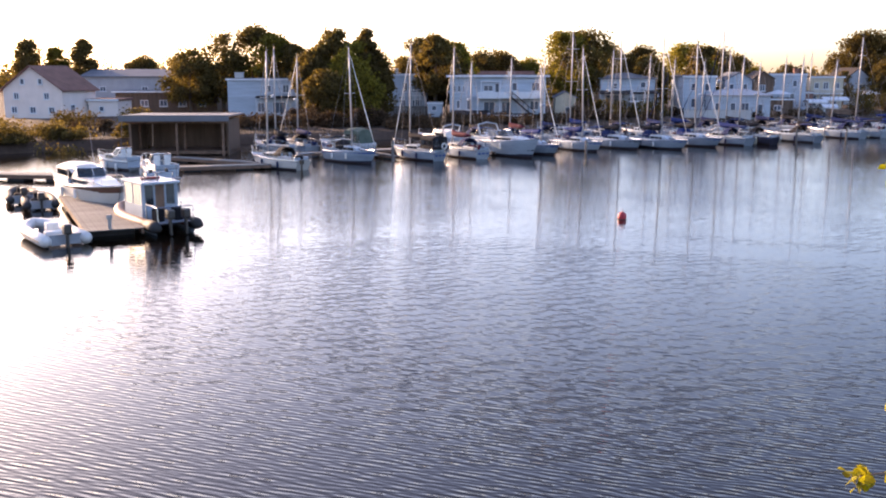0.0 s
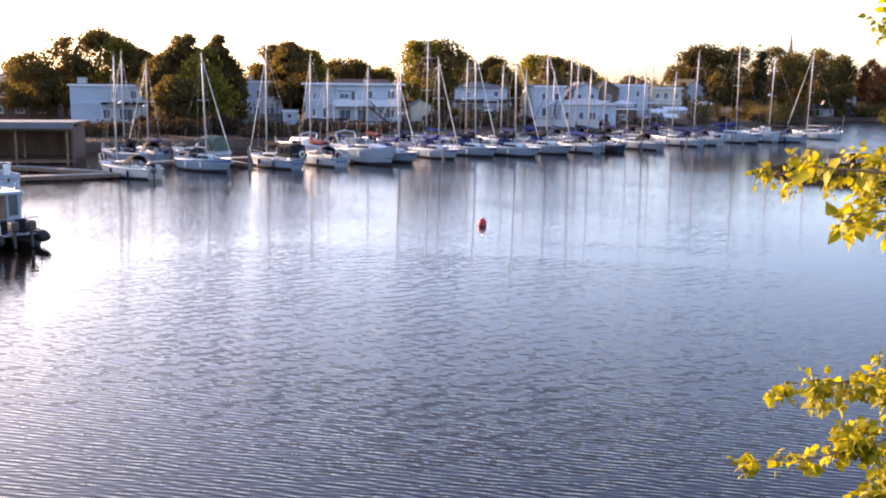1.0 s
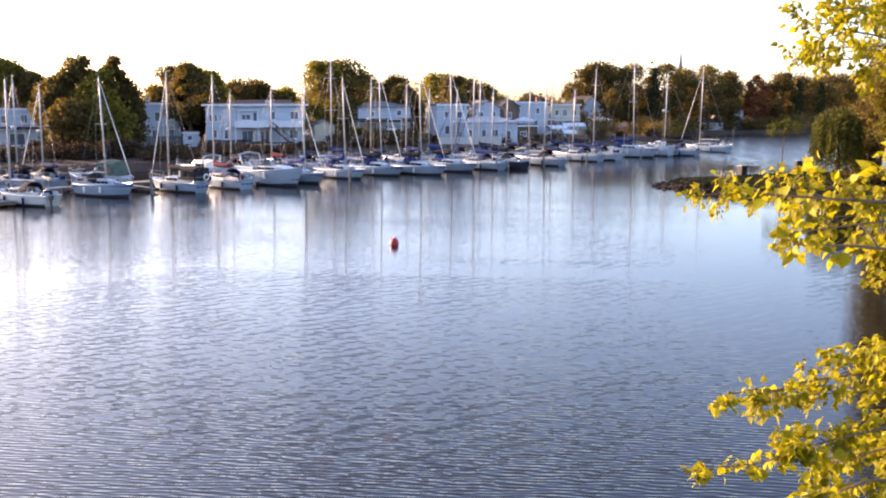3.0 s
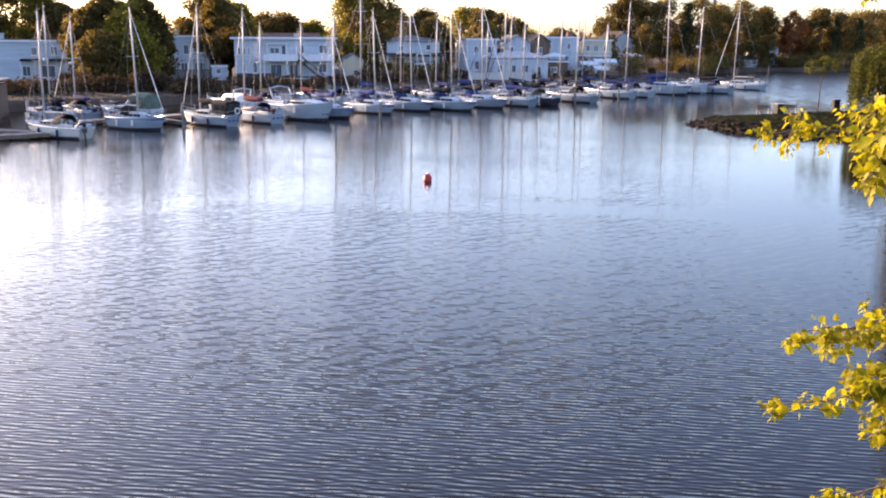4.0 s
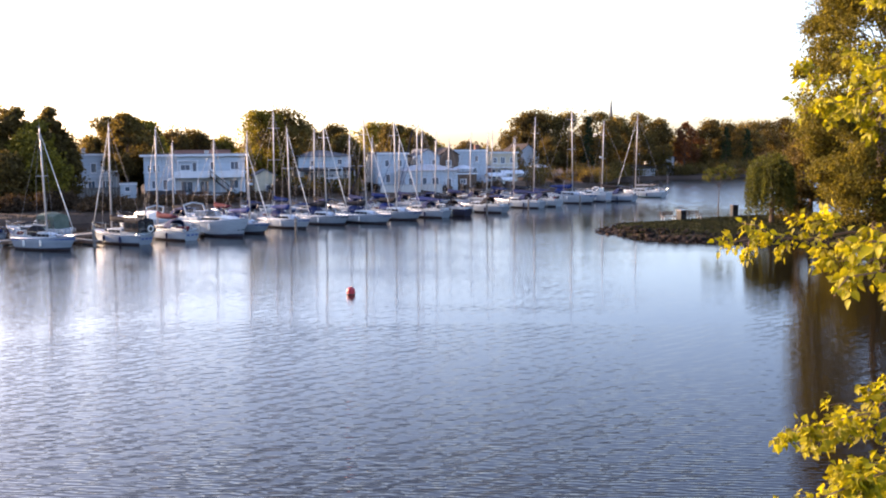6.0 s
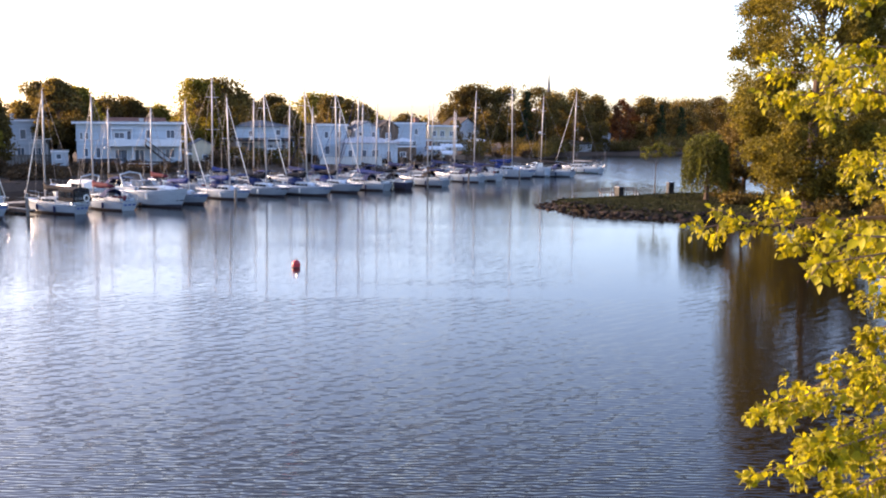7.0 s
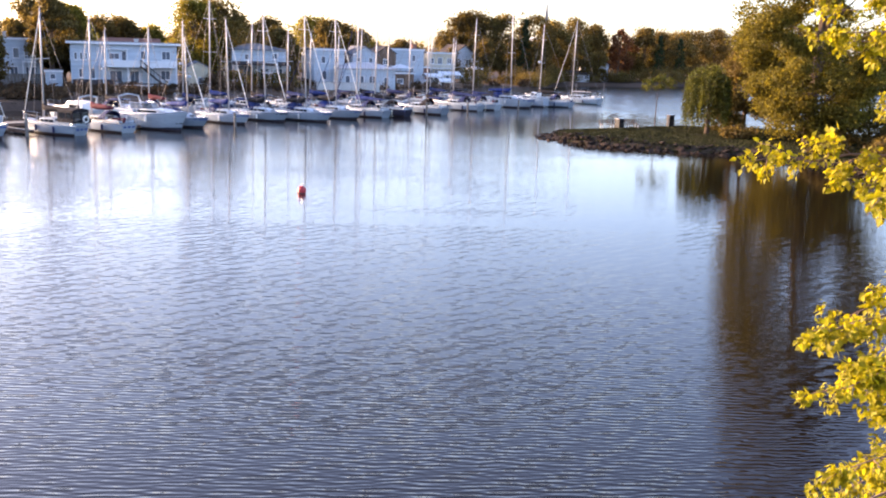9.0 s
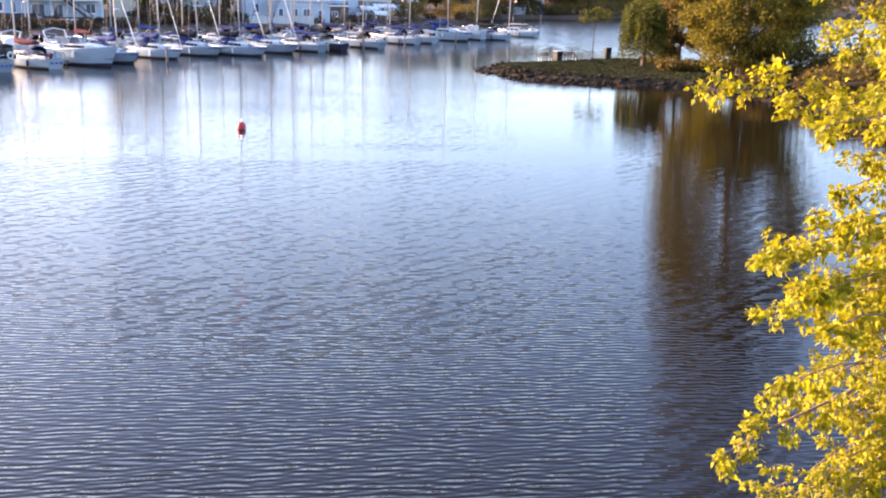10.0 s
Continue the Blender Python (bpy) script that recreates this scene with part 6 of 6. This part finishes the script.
for i, (sx, sy, h, w) in enumerate([(-45, 100, 1.4, 4), (-52, 103, 1.4, 5), (-60, 110, 1.5, 6), (-70, 112, 1.5, 7), (110, 201.5, 2.4, 5), (116, 204, 2, 5), (126, 203.5, 2.2, 5), (137, 203, 3.0, 6), (143, 206, 3.5, 6), (150, 212, 3.5, 6), (158, 217, 3.6, 7), (92, 190, 2.6, 5), (104, 198, 2.4, 5), (-34, 96, 1.6, 5), (-42, 94.5, 1.8, 5), (-48, 95, 1.5, 5), (-56, 93, 1.8, 6), (-64, 92, 1.8, 6), (-74, 90, 2.0, 7), (-50, 118, 1.6, 5), (-44, 124, 2.0, 4), (70, 168, 3.2, 5), (75, 178, 4.5, 6), (21, 148, 2.6, 4), (24.5, 150, 2.4, 4), (28, 151, 2.2, 4), (31, 152, 2.6, 3.5)]):
    shrub(sx, sy, h, w, 600 + i, n=1500)


def willow(x, y, h, w, seed):
    """A short trunk, arching limbs and curtains of fine hanging twigs."""
    rng = np.random.default_rng(seed)
    e = base("willow", pose(x, y, ground_at(x, y) - 0.1), "weeping willow with green curtains of fine leaves", "tree", "trees on the spit")
    bm = B()
    tube(bm, [(0, 0, 0), (0.1, 0.05, h * 0.3), (0.05, 0.1, h * 0.62)], [0.26, 0.2, 0.12], 8)
    part("trunk", bm, M["bark"], e)
    pts = []
    for k in range(420):
        a, q = rng.uniform(0, math.tau), rng.uniform(0.05, 1.0) ** 0.5
        lump = 1 + 0.16 * math.sin(3 * a + 1.0) + 0.10 * math.sin(7 * a)
        px, py = w / 2 * q * lump * math.cos(a), w / 2 * q * lump * math.sin(a)
        top = h * (1.0 - 0.22 * q ** 3) * rng.uniform(0.84, 1.0)
        if k % 30 == 0:
            limb = B()
            tube(limb, [(0.05, 0.1, h * 0.5), (px * 0.5, py * 0.5, top * 1.02), (px, py, top)], [0.08, 0.05, 0.015], 5)
            part("limb", limb, M["bark"], e)
        end = rng.uniform(0.12, 0.5) * top if q > 0.55 else rng.uniform(0.45, 0.8) * top
        m = int(14 + 26 * (top - end) / h * 1.6)
        u = rng.uniform(0, 1, m)
        p = np.stack([px * (0.93 + 0.09 * u), py * (0.93 + 0.09 * u), top + (end - top) * u], -1)
        pts.append(p + rng.normal(0, 1, (m, 3)) * np.array([0.09, 0.09, 0.05]))
    pts = np.concatenate(pts)
    ob = new("crown", leaf_cloud("crown", pts, rng.uniform(0.14, 0.26, len(pts)), M["willow"], rng, flat=-0.6))
    ob.parent = e


def far_woods():
    """The belt of trees that closes the horizon."""
    rng = np.random.default_rng(9)
    pts = []
    for k in range(420):
        a = rng.uniform(-1.15, 1.5)
        r = rng.uniform(300, 420)
        cx, cy, h = r * math.sin(a), r * math.cos(a), rng.uniform(6.5, 12.5) * (0.8 if a < 0.2 else 0.6 if a < 0.37 else 1.0)
        m = 130
        o = rng.normal(size=(m, 3)) * np.array([2.8, 2.8, h * 0.28])
        pts.append(np.array([cx, cy, h * 0.55 + 1]) + np.clip(o, -7, 7))
    pts = np.concatenate(pts)
    pts[:, 2] = np.maximum(pts[:, 2], 0.6)
    ob = new("far_woods", leaf_cloud("far_woods", pts, rng.uniform(1.0, 2.0, len(pts)), M["crown"], rng))
    tagged(ob, "distant belt of broadleaf woods along the horizon", "woods", kind="stuff")


far_woods()

# ---- the spit ----
tree(60.2, 67.0, 30.0, 15.5, 701, "tall poplar with olive-green crown reaching down to the spit", "crown_gold", bare=0.05, n=170000, leaf=0.26, clumps=300, fill=0.4, limb_every=9, name="poplar", group="trees on the spit", trunk_r=0.42, spread=0.095)
willow(57.2, 78.0, 7.3, 4.7, 703)
tree(64.6, 81.5, 9.6, 6.4, 705, "dark broadleaf tree beside the willow", "crown", bare=0.12, fill=0.7, n=26000, leaf=0.26, clumps=90, group="trees on the spit", spread=0.14)
tree(57.0, 86.9, 6.3, 3.6, 704, "young slender tree with a wide flat crown", "willow", bare=0.72, n=1500, leaf=0.18, clumps=22, name="young_tree", group="trees on the spit", trunk_r=0.06, spread=0.12)
for i, (sx, sy, h, w) in enumerate([(66, 71, 2.0, 4), (63, 60, 2.0, 3.5), (66, 57, 2.6, 5), (60, 52, 2.5, 4), (66, 46, 3.0, 6), (75, 48, 3.5, 7), (56, 60, 1.2, 3), (58, 56, 1.4, 3), (55, 50, 1.5, 4), (54, 44, 1.6, 4), (50, 36, 2.0, 5), (62, 56, 2.4, 4), (66, 66, 3.0, 5), (69, 62, 3.4, 6), (57.6, 73.5, 1.1, 3), (61.5, 81, 2.4, 3.6)]):
    shrub(sx, sy, h, w, 720 + i, n=2200)


def rock_bank():
    """Riprap stones along the water's edge of the spit, each its own piece."""
    e = base("rock_bank", Matrix(), "rough brown boulders along the spit's shore", "rocks", kind="structure")
    rng = np.random.default_rng(21)
    shapes = []
    for k in range(6):
        bm = B()
        bmesh.ops.create_icosphere(bm, subdivisions=1, radius=1)
        for v in bm.verts:
            v.co *= rng.uniform(0.55, 1.2)
            v.co.z *= 0.6
        shapes.append(mesh_of(bm, "boulder", M["rock"]))
    edge = [(43, 85.2), (41.4, 84), (40.3, 80), (40.7, 75.8), (43.2, 71.6), (47, 68), (52, 65.5), (53, 58), (52.5, 52)]
    for k in range(290):
        s = (k + rng.uniform(0, 1)) / 290 * (len(edge) - 1)
        i = min(len(edge) - 2, int(s))
        (ax, ay), (bx, by) = edge[i], edge[i + 1]
        f = s - i
        nx, ny = -(by - ay), bx - ax
        q = math.hypot(nx, ny)
        inn = rng.uniform(-0.8, 2.1)
        bxx, byy = ax + (bx - ax) * f - nx / q * inn * -1, ay + (by - ay) * f - ny / q * inn * -1
        r = rng.uniform(0.2, 0.6) * (1.0 if inn < 1.2 else 0.75)
        o = new("boulder", shapes[k % 6])
        o.parent = e
        o.matrix_basis = pose(bxx, byy, max(-0.1, ground_at(bxx, byy)) - r * 0.08, *rng.uniform(-25, 25, 2), rng.uniform(0, 360)) @ Matrix.Diagonal((r * rng.uniform(0.9, 1.5), r, r, 1))


rock_bank()


def bench(x, y, rot):
    e = base("park_bench", pose(x, y, ground_at(x, y), 0, 0, rot), "dark wooden park bench facing the water", "bench", "benches on the spit")
    for k in range(3):
        bm = B()
        box(bm, (0, -0.18 + 0.17 * k, 0.46), (1.9, 0.13, 0.05), bevel=0.01)
        part("seat_slat", bm, M["log"], e)
    for k in range(2):
        bm = B()
        box(bm, (0, 0.28 + 0.02 * k, 0.66 + 0.2 * k), (1.9, 0.05, 0.14), bevel=0.01)
        part("back_slat", bm, M["log"], e)
    for s in (-0.75, 0.75):
        bm = B()
        box(bm, (s, -0.15, 0.22), (0.07, 0.07, 0.44))
        box(bm, (s, 0.25, 0.45), (0.07, 0.07, 0.9))
        box(bm, (s, 0.05, 0.42), (0.06, 0.45, 0.06))
        part("leg", bm, M["concrete"], e)


bench(52.6, 84.6, 15)
bench(49.6, 84.7, 12)


def bin_box(x, y, rot, w, h):
    e = base("litter_bin", pose(x, y, ground_at(x, y), 0, 0, rot), "dark square litter bin with a lid", "bin", "bins on the spit")
    bm = B()
    box(bm, (0, 0, h / 2), (w, w, h), bevel=0.03)
    part("body", bm, M["rubber"], e)
    bm = B()
    box(bm, (0, 0, h + 0.05), (w + 0.1, w + 0.1, 0.1), bevel=0.02)
    part("lid", bm, M["dark_stripe"], e)
    bm = B()
    box(bm, (0, -w / 2 - 0.005, h * 0.75), (w * 0.5, 0.02, 0.14))
    part("opening", bm, M["black"], e)


bin_box(51.4, 85.2, 10, 0.72, 0.95)
bin_box(58.4, 86.0, -5, 0.62, 1.2)

# ---- the poplar beside the camera ----
def leaf_shape(width=1.0, fold=0.18, curl=0.12):
    """A broad poplar leaf, one unit long, folded along its midrib, with a short stalk; returns points and faces."""
    half = [(0.0, 0.0), (0.10, 0.30), (0.28, 0.44), (0.52, 0.36), (0.78, 0.17), (1.0, 0.0)]
    v, f = [], []
    for x, y in half:
        v.append((x, 0.0, -curl * x * x))
    for s in (1, -1):
        for x, y in half[1:-1]:
            v.append((x, s * y * width, fold * y - curl * x * x))
    n = len(half)
    for side in (0, 1):
        o = n + side * (n - 2)
        for i in range(n - 1):
            a, b = i, i + 1
            c = o + i if i < n - 2 else None
            d = o + i - 1 if i > 0 else None
            ring = [a, b] + ([c] if c is not None else []) + ([d] if d is not None else [])
            f.append(ring if side == 0 else ring[::-1])
    v += [(-0.55, 0.0, 0.10), (-0.55, 0.014, 0.10), (0.0, 0.012, 0.0)]
    f.append([0, len(v) - 1, len(v) - 2, len(v) - 3])
    return np.array(v), f


LV, LF = leaf_shape(0.8, 0.24, 0.14)


def joined_leaves(name, base_pts, axes, normals, sizes, material):
    """Many leaves in one mesh."""
    n, k = len(base_pts), len(LV)
    side = np.cross(normals, axes)
    side /= np.linalg.norm(side, axis=1)[:, None]
    up = np.cross(axes, side)
    co = base_pts[:, None, :] + sizes[:, None, None] * ((LV[None, :, 0:1] + 0.55) * axes[:, None, :] + LV[None, :, 1:2] * side[:, None, :] + LV[None, :, 2:3] * up[:, None, :])
    loops, starts = [], []
    total = 0
    for f in LF:
        starts.append(total)
        total += len(f)
        loops += f
    loops, starts = np.array(loops), np.array(starts)
    li = (loops[None, :] + (np.arange(n) * k)[:, None]).ravel()
    ls = (starts[None, :] + (np.arange(n) * total)[:, None]).ravel()
    me = bpy.data.meshes.new(name)
    me.vertices.add(n * k)
    me.vertices.foreach_set("co", co.reshape(-1))
    me.loops.add(len(li))
    me.loops.foreach_set("vertex_index", li)
    me.polygons.add(len(ls))
    me.polygons.foreach_set("loop_start", ls)
    me.update(calc_edges=True)
    me.materials.append(material)
    return me


def near_poplar():
    rng = np.random.default_rng(31)
    root = Vector((15.5, 7.5, ground_at(15.5, 7.5) - 0.1))
    e = base("poplar", Matrix.Translation(root), "poplar in yellow-green leaf beside the viewpoint, low sun on it", "tree")
    bm = B()
    spine = [Vector((0, 0, 0)), Vector((-0.3, 0.2, 3.5)), Vector((-0.9, 0.3, 7.5)), Vector((-1.2, 0.2, 11.5)), Vector((-1.4, 0.1, 15))]
    tube(bm, spine, [0.34, 0.28, 0.2, 0.12, 0.03], 10)
    part("trunk", bm, M["bark"], e, smooth=True)
    pts, axs, nrm, szs = [], [], [], []
    picked = []

    def spray(path, r0, count, size, reach, single=0, sub=7, sub_len=0.6):
        """A bough along the path (tip last), with side twigs and leaves that hang from them."""
        p = [Vector(q) - root for q in path]
        bent = [p[0]]
        for u, v in zip(p, p[1:]):
            bent += [u.lerp(v, 0.5) + Vector(rng.normal(0, 0.03 * (v - u).length, 3)), v]
        p = bent
        b = B()
        tube(b, p, [r0 + (0.006 - r0) * i / (len(p) - 1) for i in range(len(p))], 6)
        total = len(p) - 1
        twigs = []
        for k in range(sub):
            s = (0.10 + 0.9 * (k + rng.uniform(0.2, 0.8)) / sub) * total
            i = min(total - 1, int(s))
            o = p[i].lerp(p[i + 1], s - i)
            d = (p[i + 1] - p[i]).normalized()
            v = Vector(rng.normal(size=3)).normalized()
            v = (v - d * v.dot(d) * 0.6 + d * 0.7 + Vector((-0.15, -0.05, -0.05))).normalized()
            L = sub_len * rng.uniform(0.55, 1.25) * (1.15 - 0.65 * s / total)
            q = o + v * L * 0.55 + Vector((0, 0, 0.05 * L))
            t = o + v * L + Vector((0, 0, -0.12 * L))
            tube(b, [o, q, t], [0.008, 0.005, 0.002], 5)
            twigs.append((o, q, t))
        twigs.append((p[-2].lerp(p[-1], 0.45), p[-2].lerp(p[-1], 0.8), p[-1]))
        part("branch", b, M["twig"], e, smooth=True)
        per = 7
        for k in range(count // per):
            o, q, t = twigs[rng.integers(len(twigs))]
            s = rng.uniform(0.15, 1.0) ** 0.6
            c0 = (o.lerp(q, s * 2) if s < 0.5 else q.lerp(t, s * 2 - 1)) + Vector(rng.normal(0, reach * 0.35, 3))
            d0 = (t - o).normalized() * 0.45 + Vector(rng.normal(size=3)) * 0.3 + Vector((-0.15, -0.05, -0.55))
            n0 = Vector(rng.normal(size=3)) * 0.45 + Vector((-0.5, 0.15, 0.55))
            big = size * rng.uniform(0.8, 1.2)
            for j in range(per):
                c = c0 + Vector(rng.normal(0, 0.035, 3)) - d0 * (0.05 * j / per)
                a = (d0 + Vector(rng.normal(size=3)) * 0.5).normalized()
                nn = n0 + Vector(rng.normal(size=3)) * 0.45
                z = big * rng.uniform(0.65, 1.15)
                if k * per + j < single:
                    picked.append((c, a, nn, z))
                else:
                    pts.append(c), axs.append(a), nrm.append(nn), szs.append(z)

    T = Vector((14.7, 7.8, 7.0))
    low = Vector((15.3, 7.6, 3.6))
    # boughs with a name by where they end
    spray([T, (10.5, 8.9, 7.3), (7.2, 8.8, 7.35), (5.9, 8.6, 7.34), (4.62, 8.40, 7.36)], 0.04, 900, 0.092, 0.12, 90, 20, 0.62)
    spray([low, (9.5, 6.6, 4.9), (6.0, 6.1, 5.45), (4.95, 5.9, 5.5), (4.25, 5.82, 5.44)], 0.03, 620, 0.088, 0.09, 60, 16, 0.42)
    spray([(4.4, 5.87, 5.45), (4.0, 5.76, 5.40), (3.6, 5.68, 5.42), (3.25, 5.62, 5.42)], 0.008, 90, 0.085, 0.045, 90, 4, 0.10)
    spray([low, (9.8, 6.0, 5.4), (7.2, 6.9, 5.7), (5.5, 6.8, 5.73), (4.32, 6.58, 5.66)], 0.03, 1000, 0.088, 0.09, 60, 20, 0.46)
    spray([(4.7, 6.62, 5.70), (4.3, 6.52, 5.77), (3.95, 6.38, 5.79), (3.77, 6.27, 5.77)], 0.008, 60, 0.085, 0.045, 60, 3, 0.08)
    spray([T, (9.0, 5.2, 7.3), (5.5, 4.6, 7.6), (3.9, 4.3, 7.75), (2.75, 4.08, 7.86)], 0.03, 190, 0.092, 0.05, 70, 14, 0.4)
    spray([T, (9.0, 5.0, 7.1), (5.5, 4.4, 7.35), (3.9, 4.15, 7.45), (2.9, 4.0, 7.56)], 0.025, 150, 0.095, 0.05, 40, 12, 0.35)
    spray([Vector((14.5, 7.7, 8.5)), (10, 7.2, 8.7), (7.0, 6.9, 8.85), (5.6, 6.6, 8.95), (4.95, 6.45, 9.02)], 0.03, 520, 0.088, 0.10, 40, 15, 0.7)
    for tip, cnt in (((4.42, 6.22, 5.40), 420), ((4.85, 6.30, 5.10), 420), ((4.95, 6.65, 5.62), 420), ((5.2, 6.4, 4.7), 420)):
        tip = Vector(tip)
        s0 = Vector((14.9, 7.7, tip.z - 0.8))
        spray([s0, s0.lerp(tip, 0.5) + Vector((0, 0, 0.25)), s0.lerp(tip, 0.82) + Vector((0, 0, 0.12)), tip], 0.024, cnt, 0.088, 0.08, 0, 18, 0.45)
    # the body of the crown
    def body(n, cx, cy, cz, sx, sy, sz, size, boughs):
        for k in range(boughs):
            tip = Vector((cx - abs(rng.normal(0, sx)) * 0.6 + sx * 0.35, cy + rng.normal(0, sy * 0.6), cz + rng.uniform(-sz, sz)))
            s = Vector((14.8, 7.7, min(14, max(2.2, tip.z * 0.8 + 1.5))))
            m = s.lerp(tip, 0.55) + Vector((0, 0, 0.35))
            spray([s, m, m.lerp(tip, 0.6) + Vector((0, 0, 0.1)), tip], 0.035, int(1.35 * n) // boughs, size * 0.82, 0.085, 0, 20, 0.8)
    spray([low, (9.0, 6.2, 4.3), (6.4, 6.6, 3.7), (4.9, 6.7, 3.3), (4.05, 6.7, 3.05)], 0.04, 1100, 0.088, 0.09, 0, 24, 0.5)
    spray([low, (9.0, 6.4, 3.8), (6.6, 6.4, 4.2), (5.2, 6.1, 4.35), (4.1, 5.9, 4.36)], 0.03, 700, 0.088, 0.09, 0, 24, 0.5)
    spray([low, (9.0, 6.4, 4.7), (6.6, 5.9, 5.0), (5.4, 5.7, 5.1), (4.5, 5.7, 5.05)], 0.04, 560, 0.088, 0.09, 0, 18, 0.6)
    for tip, cnt in (((3.95, 5.7, 7.35), 330), ((5.1, 5.6, 6.95), 330), ((5.4, 6.3, 7.85), 300), ((5.9, 5.8, 6.6), 330), ((5.3, 5.9, 8.4), 300), ((4.8, 6.5, 9.2), 280), ((5.2, 7.6, 7.2), 300), ((6.45, 9.5, 8.9), 400), ((6.35, 9.2, 9.3), 340), ((6.4, 8.9, 9.0), 300), ((6.9, 9.2, 9.6), 300), ((8.4, 10.0, 8.0), 300), ((7.7, 9.0, 8.2), 300), ((7.4, 9.4, 10.4), 300), ((7.7, 8.8, 9.0), 300), ((7.0, 8.6, 7.2), 300), ((7.7, 8.9, 7.7), 300), ((7.2, 8.4, 5.0), 300), ((6.4, 7.8, 4.5), 300), ((6.4, 7.2, 8.2), 300), ((5.3, 6.3, 6.1), 330), ((5.6, 6.6, 5.8), 330), ((6.6, 7.4, 5.6), 330), ((6.0, 6.6, 7.4), 330), ((6.8, 8.2, 6.7), 330), ((6.4, 6.0, 9.0), 330), ((6.2, 6.4, 9.8), 330), ((5.9, 6.9, 6.7), 300)):
        tip = Vector(tip)
        s0 = Vector((14.7, 7.7, tip.z - 0.4))
        spray([s0, s0.lerp(tip, 0.5) + Vector((0, 0, 0.3)), s0.lerp(tip, 0.82) + Vector((0, 0, 0.15)), tip], 0.024, int(cnt * 2.2), 0.088, 0.08, 0, 24, 0.55)
    body(9500, 7.5, 7.6, 3.9, 1.8, 1.3, 1.3, 0.112, 22)
    body(5200, 8.6, 6.4, 6.3, 1.2, 1.3, 0.8, 0.112, 12)
    body(8400, 6.9, 5.6, 8.3, 0.9, 1.3, 1.3, 0.112, 18)
    body(2000, 7.4, 6.2, 11.0, 1.2, 1.6, 1.6, 0.105, 10)
    body(8000, 7.3, 7.2, 2.4, 1.6, 1.3, 1.0, 0.105, 15)
    arr = [np.array([tuple(v) for v in q]) for q in (pts, axs, nrm)]
    ob = new("leaves", joined_leaves("leaves", arr[0], arr[1], arr[2], np.array(szs), M["leaf"]))
    ob.parent = e
    tagged(ob, "dense yellow-green poplar foliage", kind="stuff")
    shapes = []
    for wd, fd, cl in ((1.0, 0.18, 0.12), (0.9, 0.3, 0.2), (1.1, 0.08, 0.05), (0.95, 0.24, -0.08)):
        v, f = leaf_shape(wd, fd, cl)
        me = bpy.data.meshes.new("leaf")
        me.from_pydata((v + np.array([0.55, 0, 0])).tolist(), [], f)
        me.materials.append(M["leaf_one"])
        shapes.append(me)
    for k, (c, a, nn, z) in enumerate(picked):
        side = nn.cross(a).normalized()
        up = a.cross(side)
        o = new("leaf", shapes[k % 4])
        o.parent = e
        o.matrix_basis = Matrix.Translation(c) @ Matrix((a, side, up)).transposed().to_4x4() @ Matrix.Diagonal((z, z, z, 1))


near_poplar()
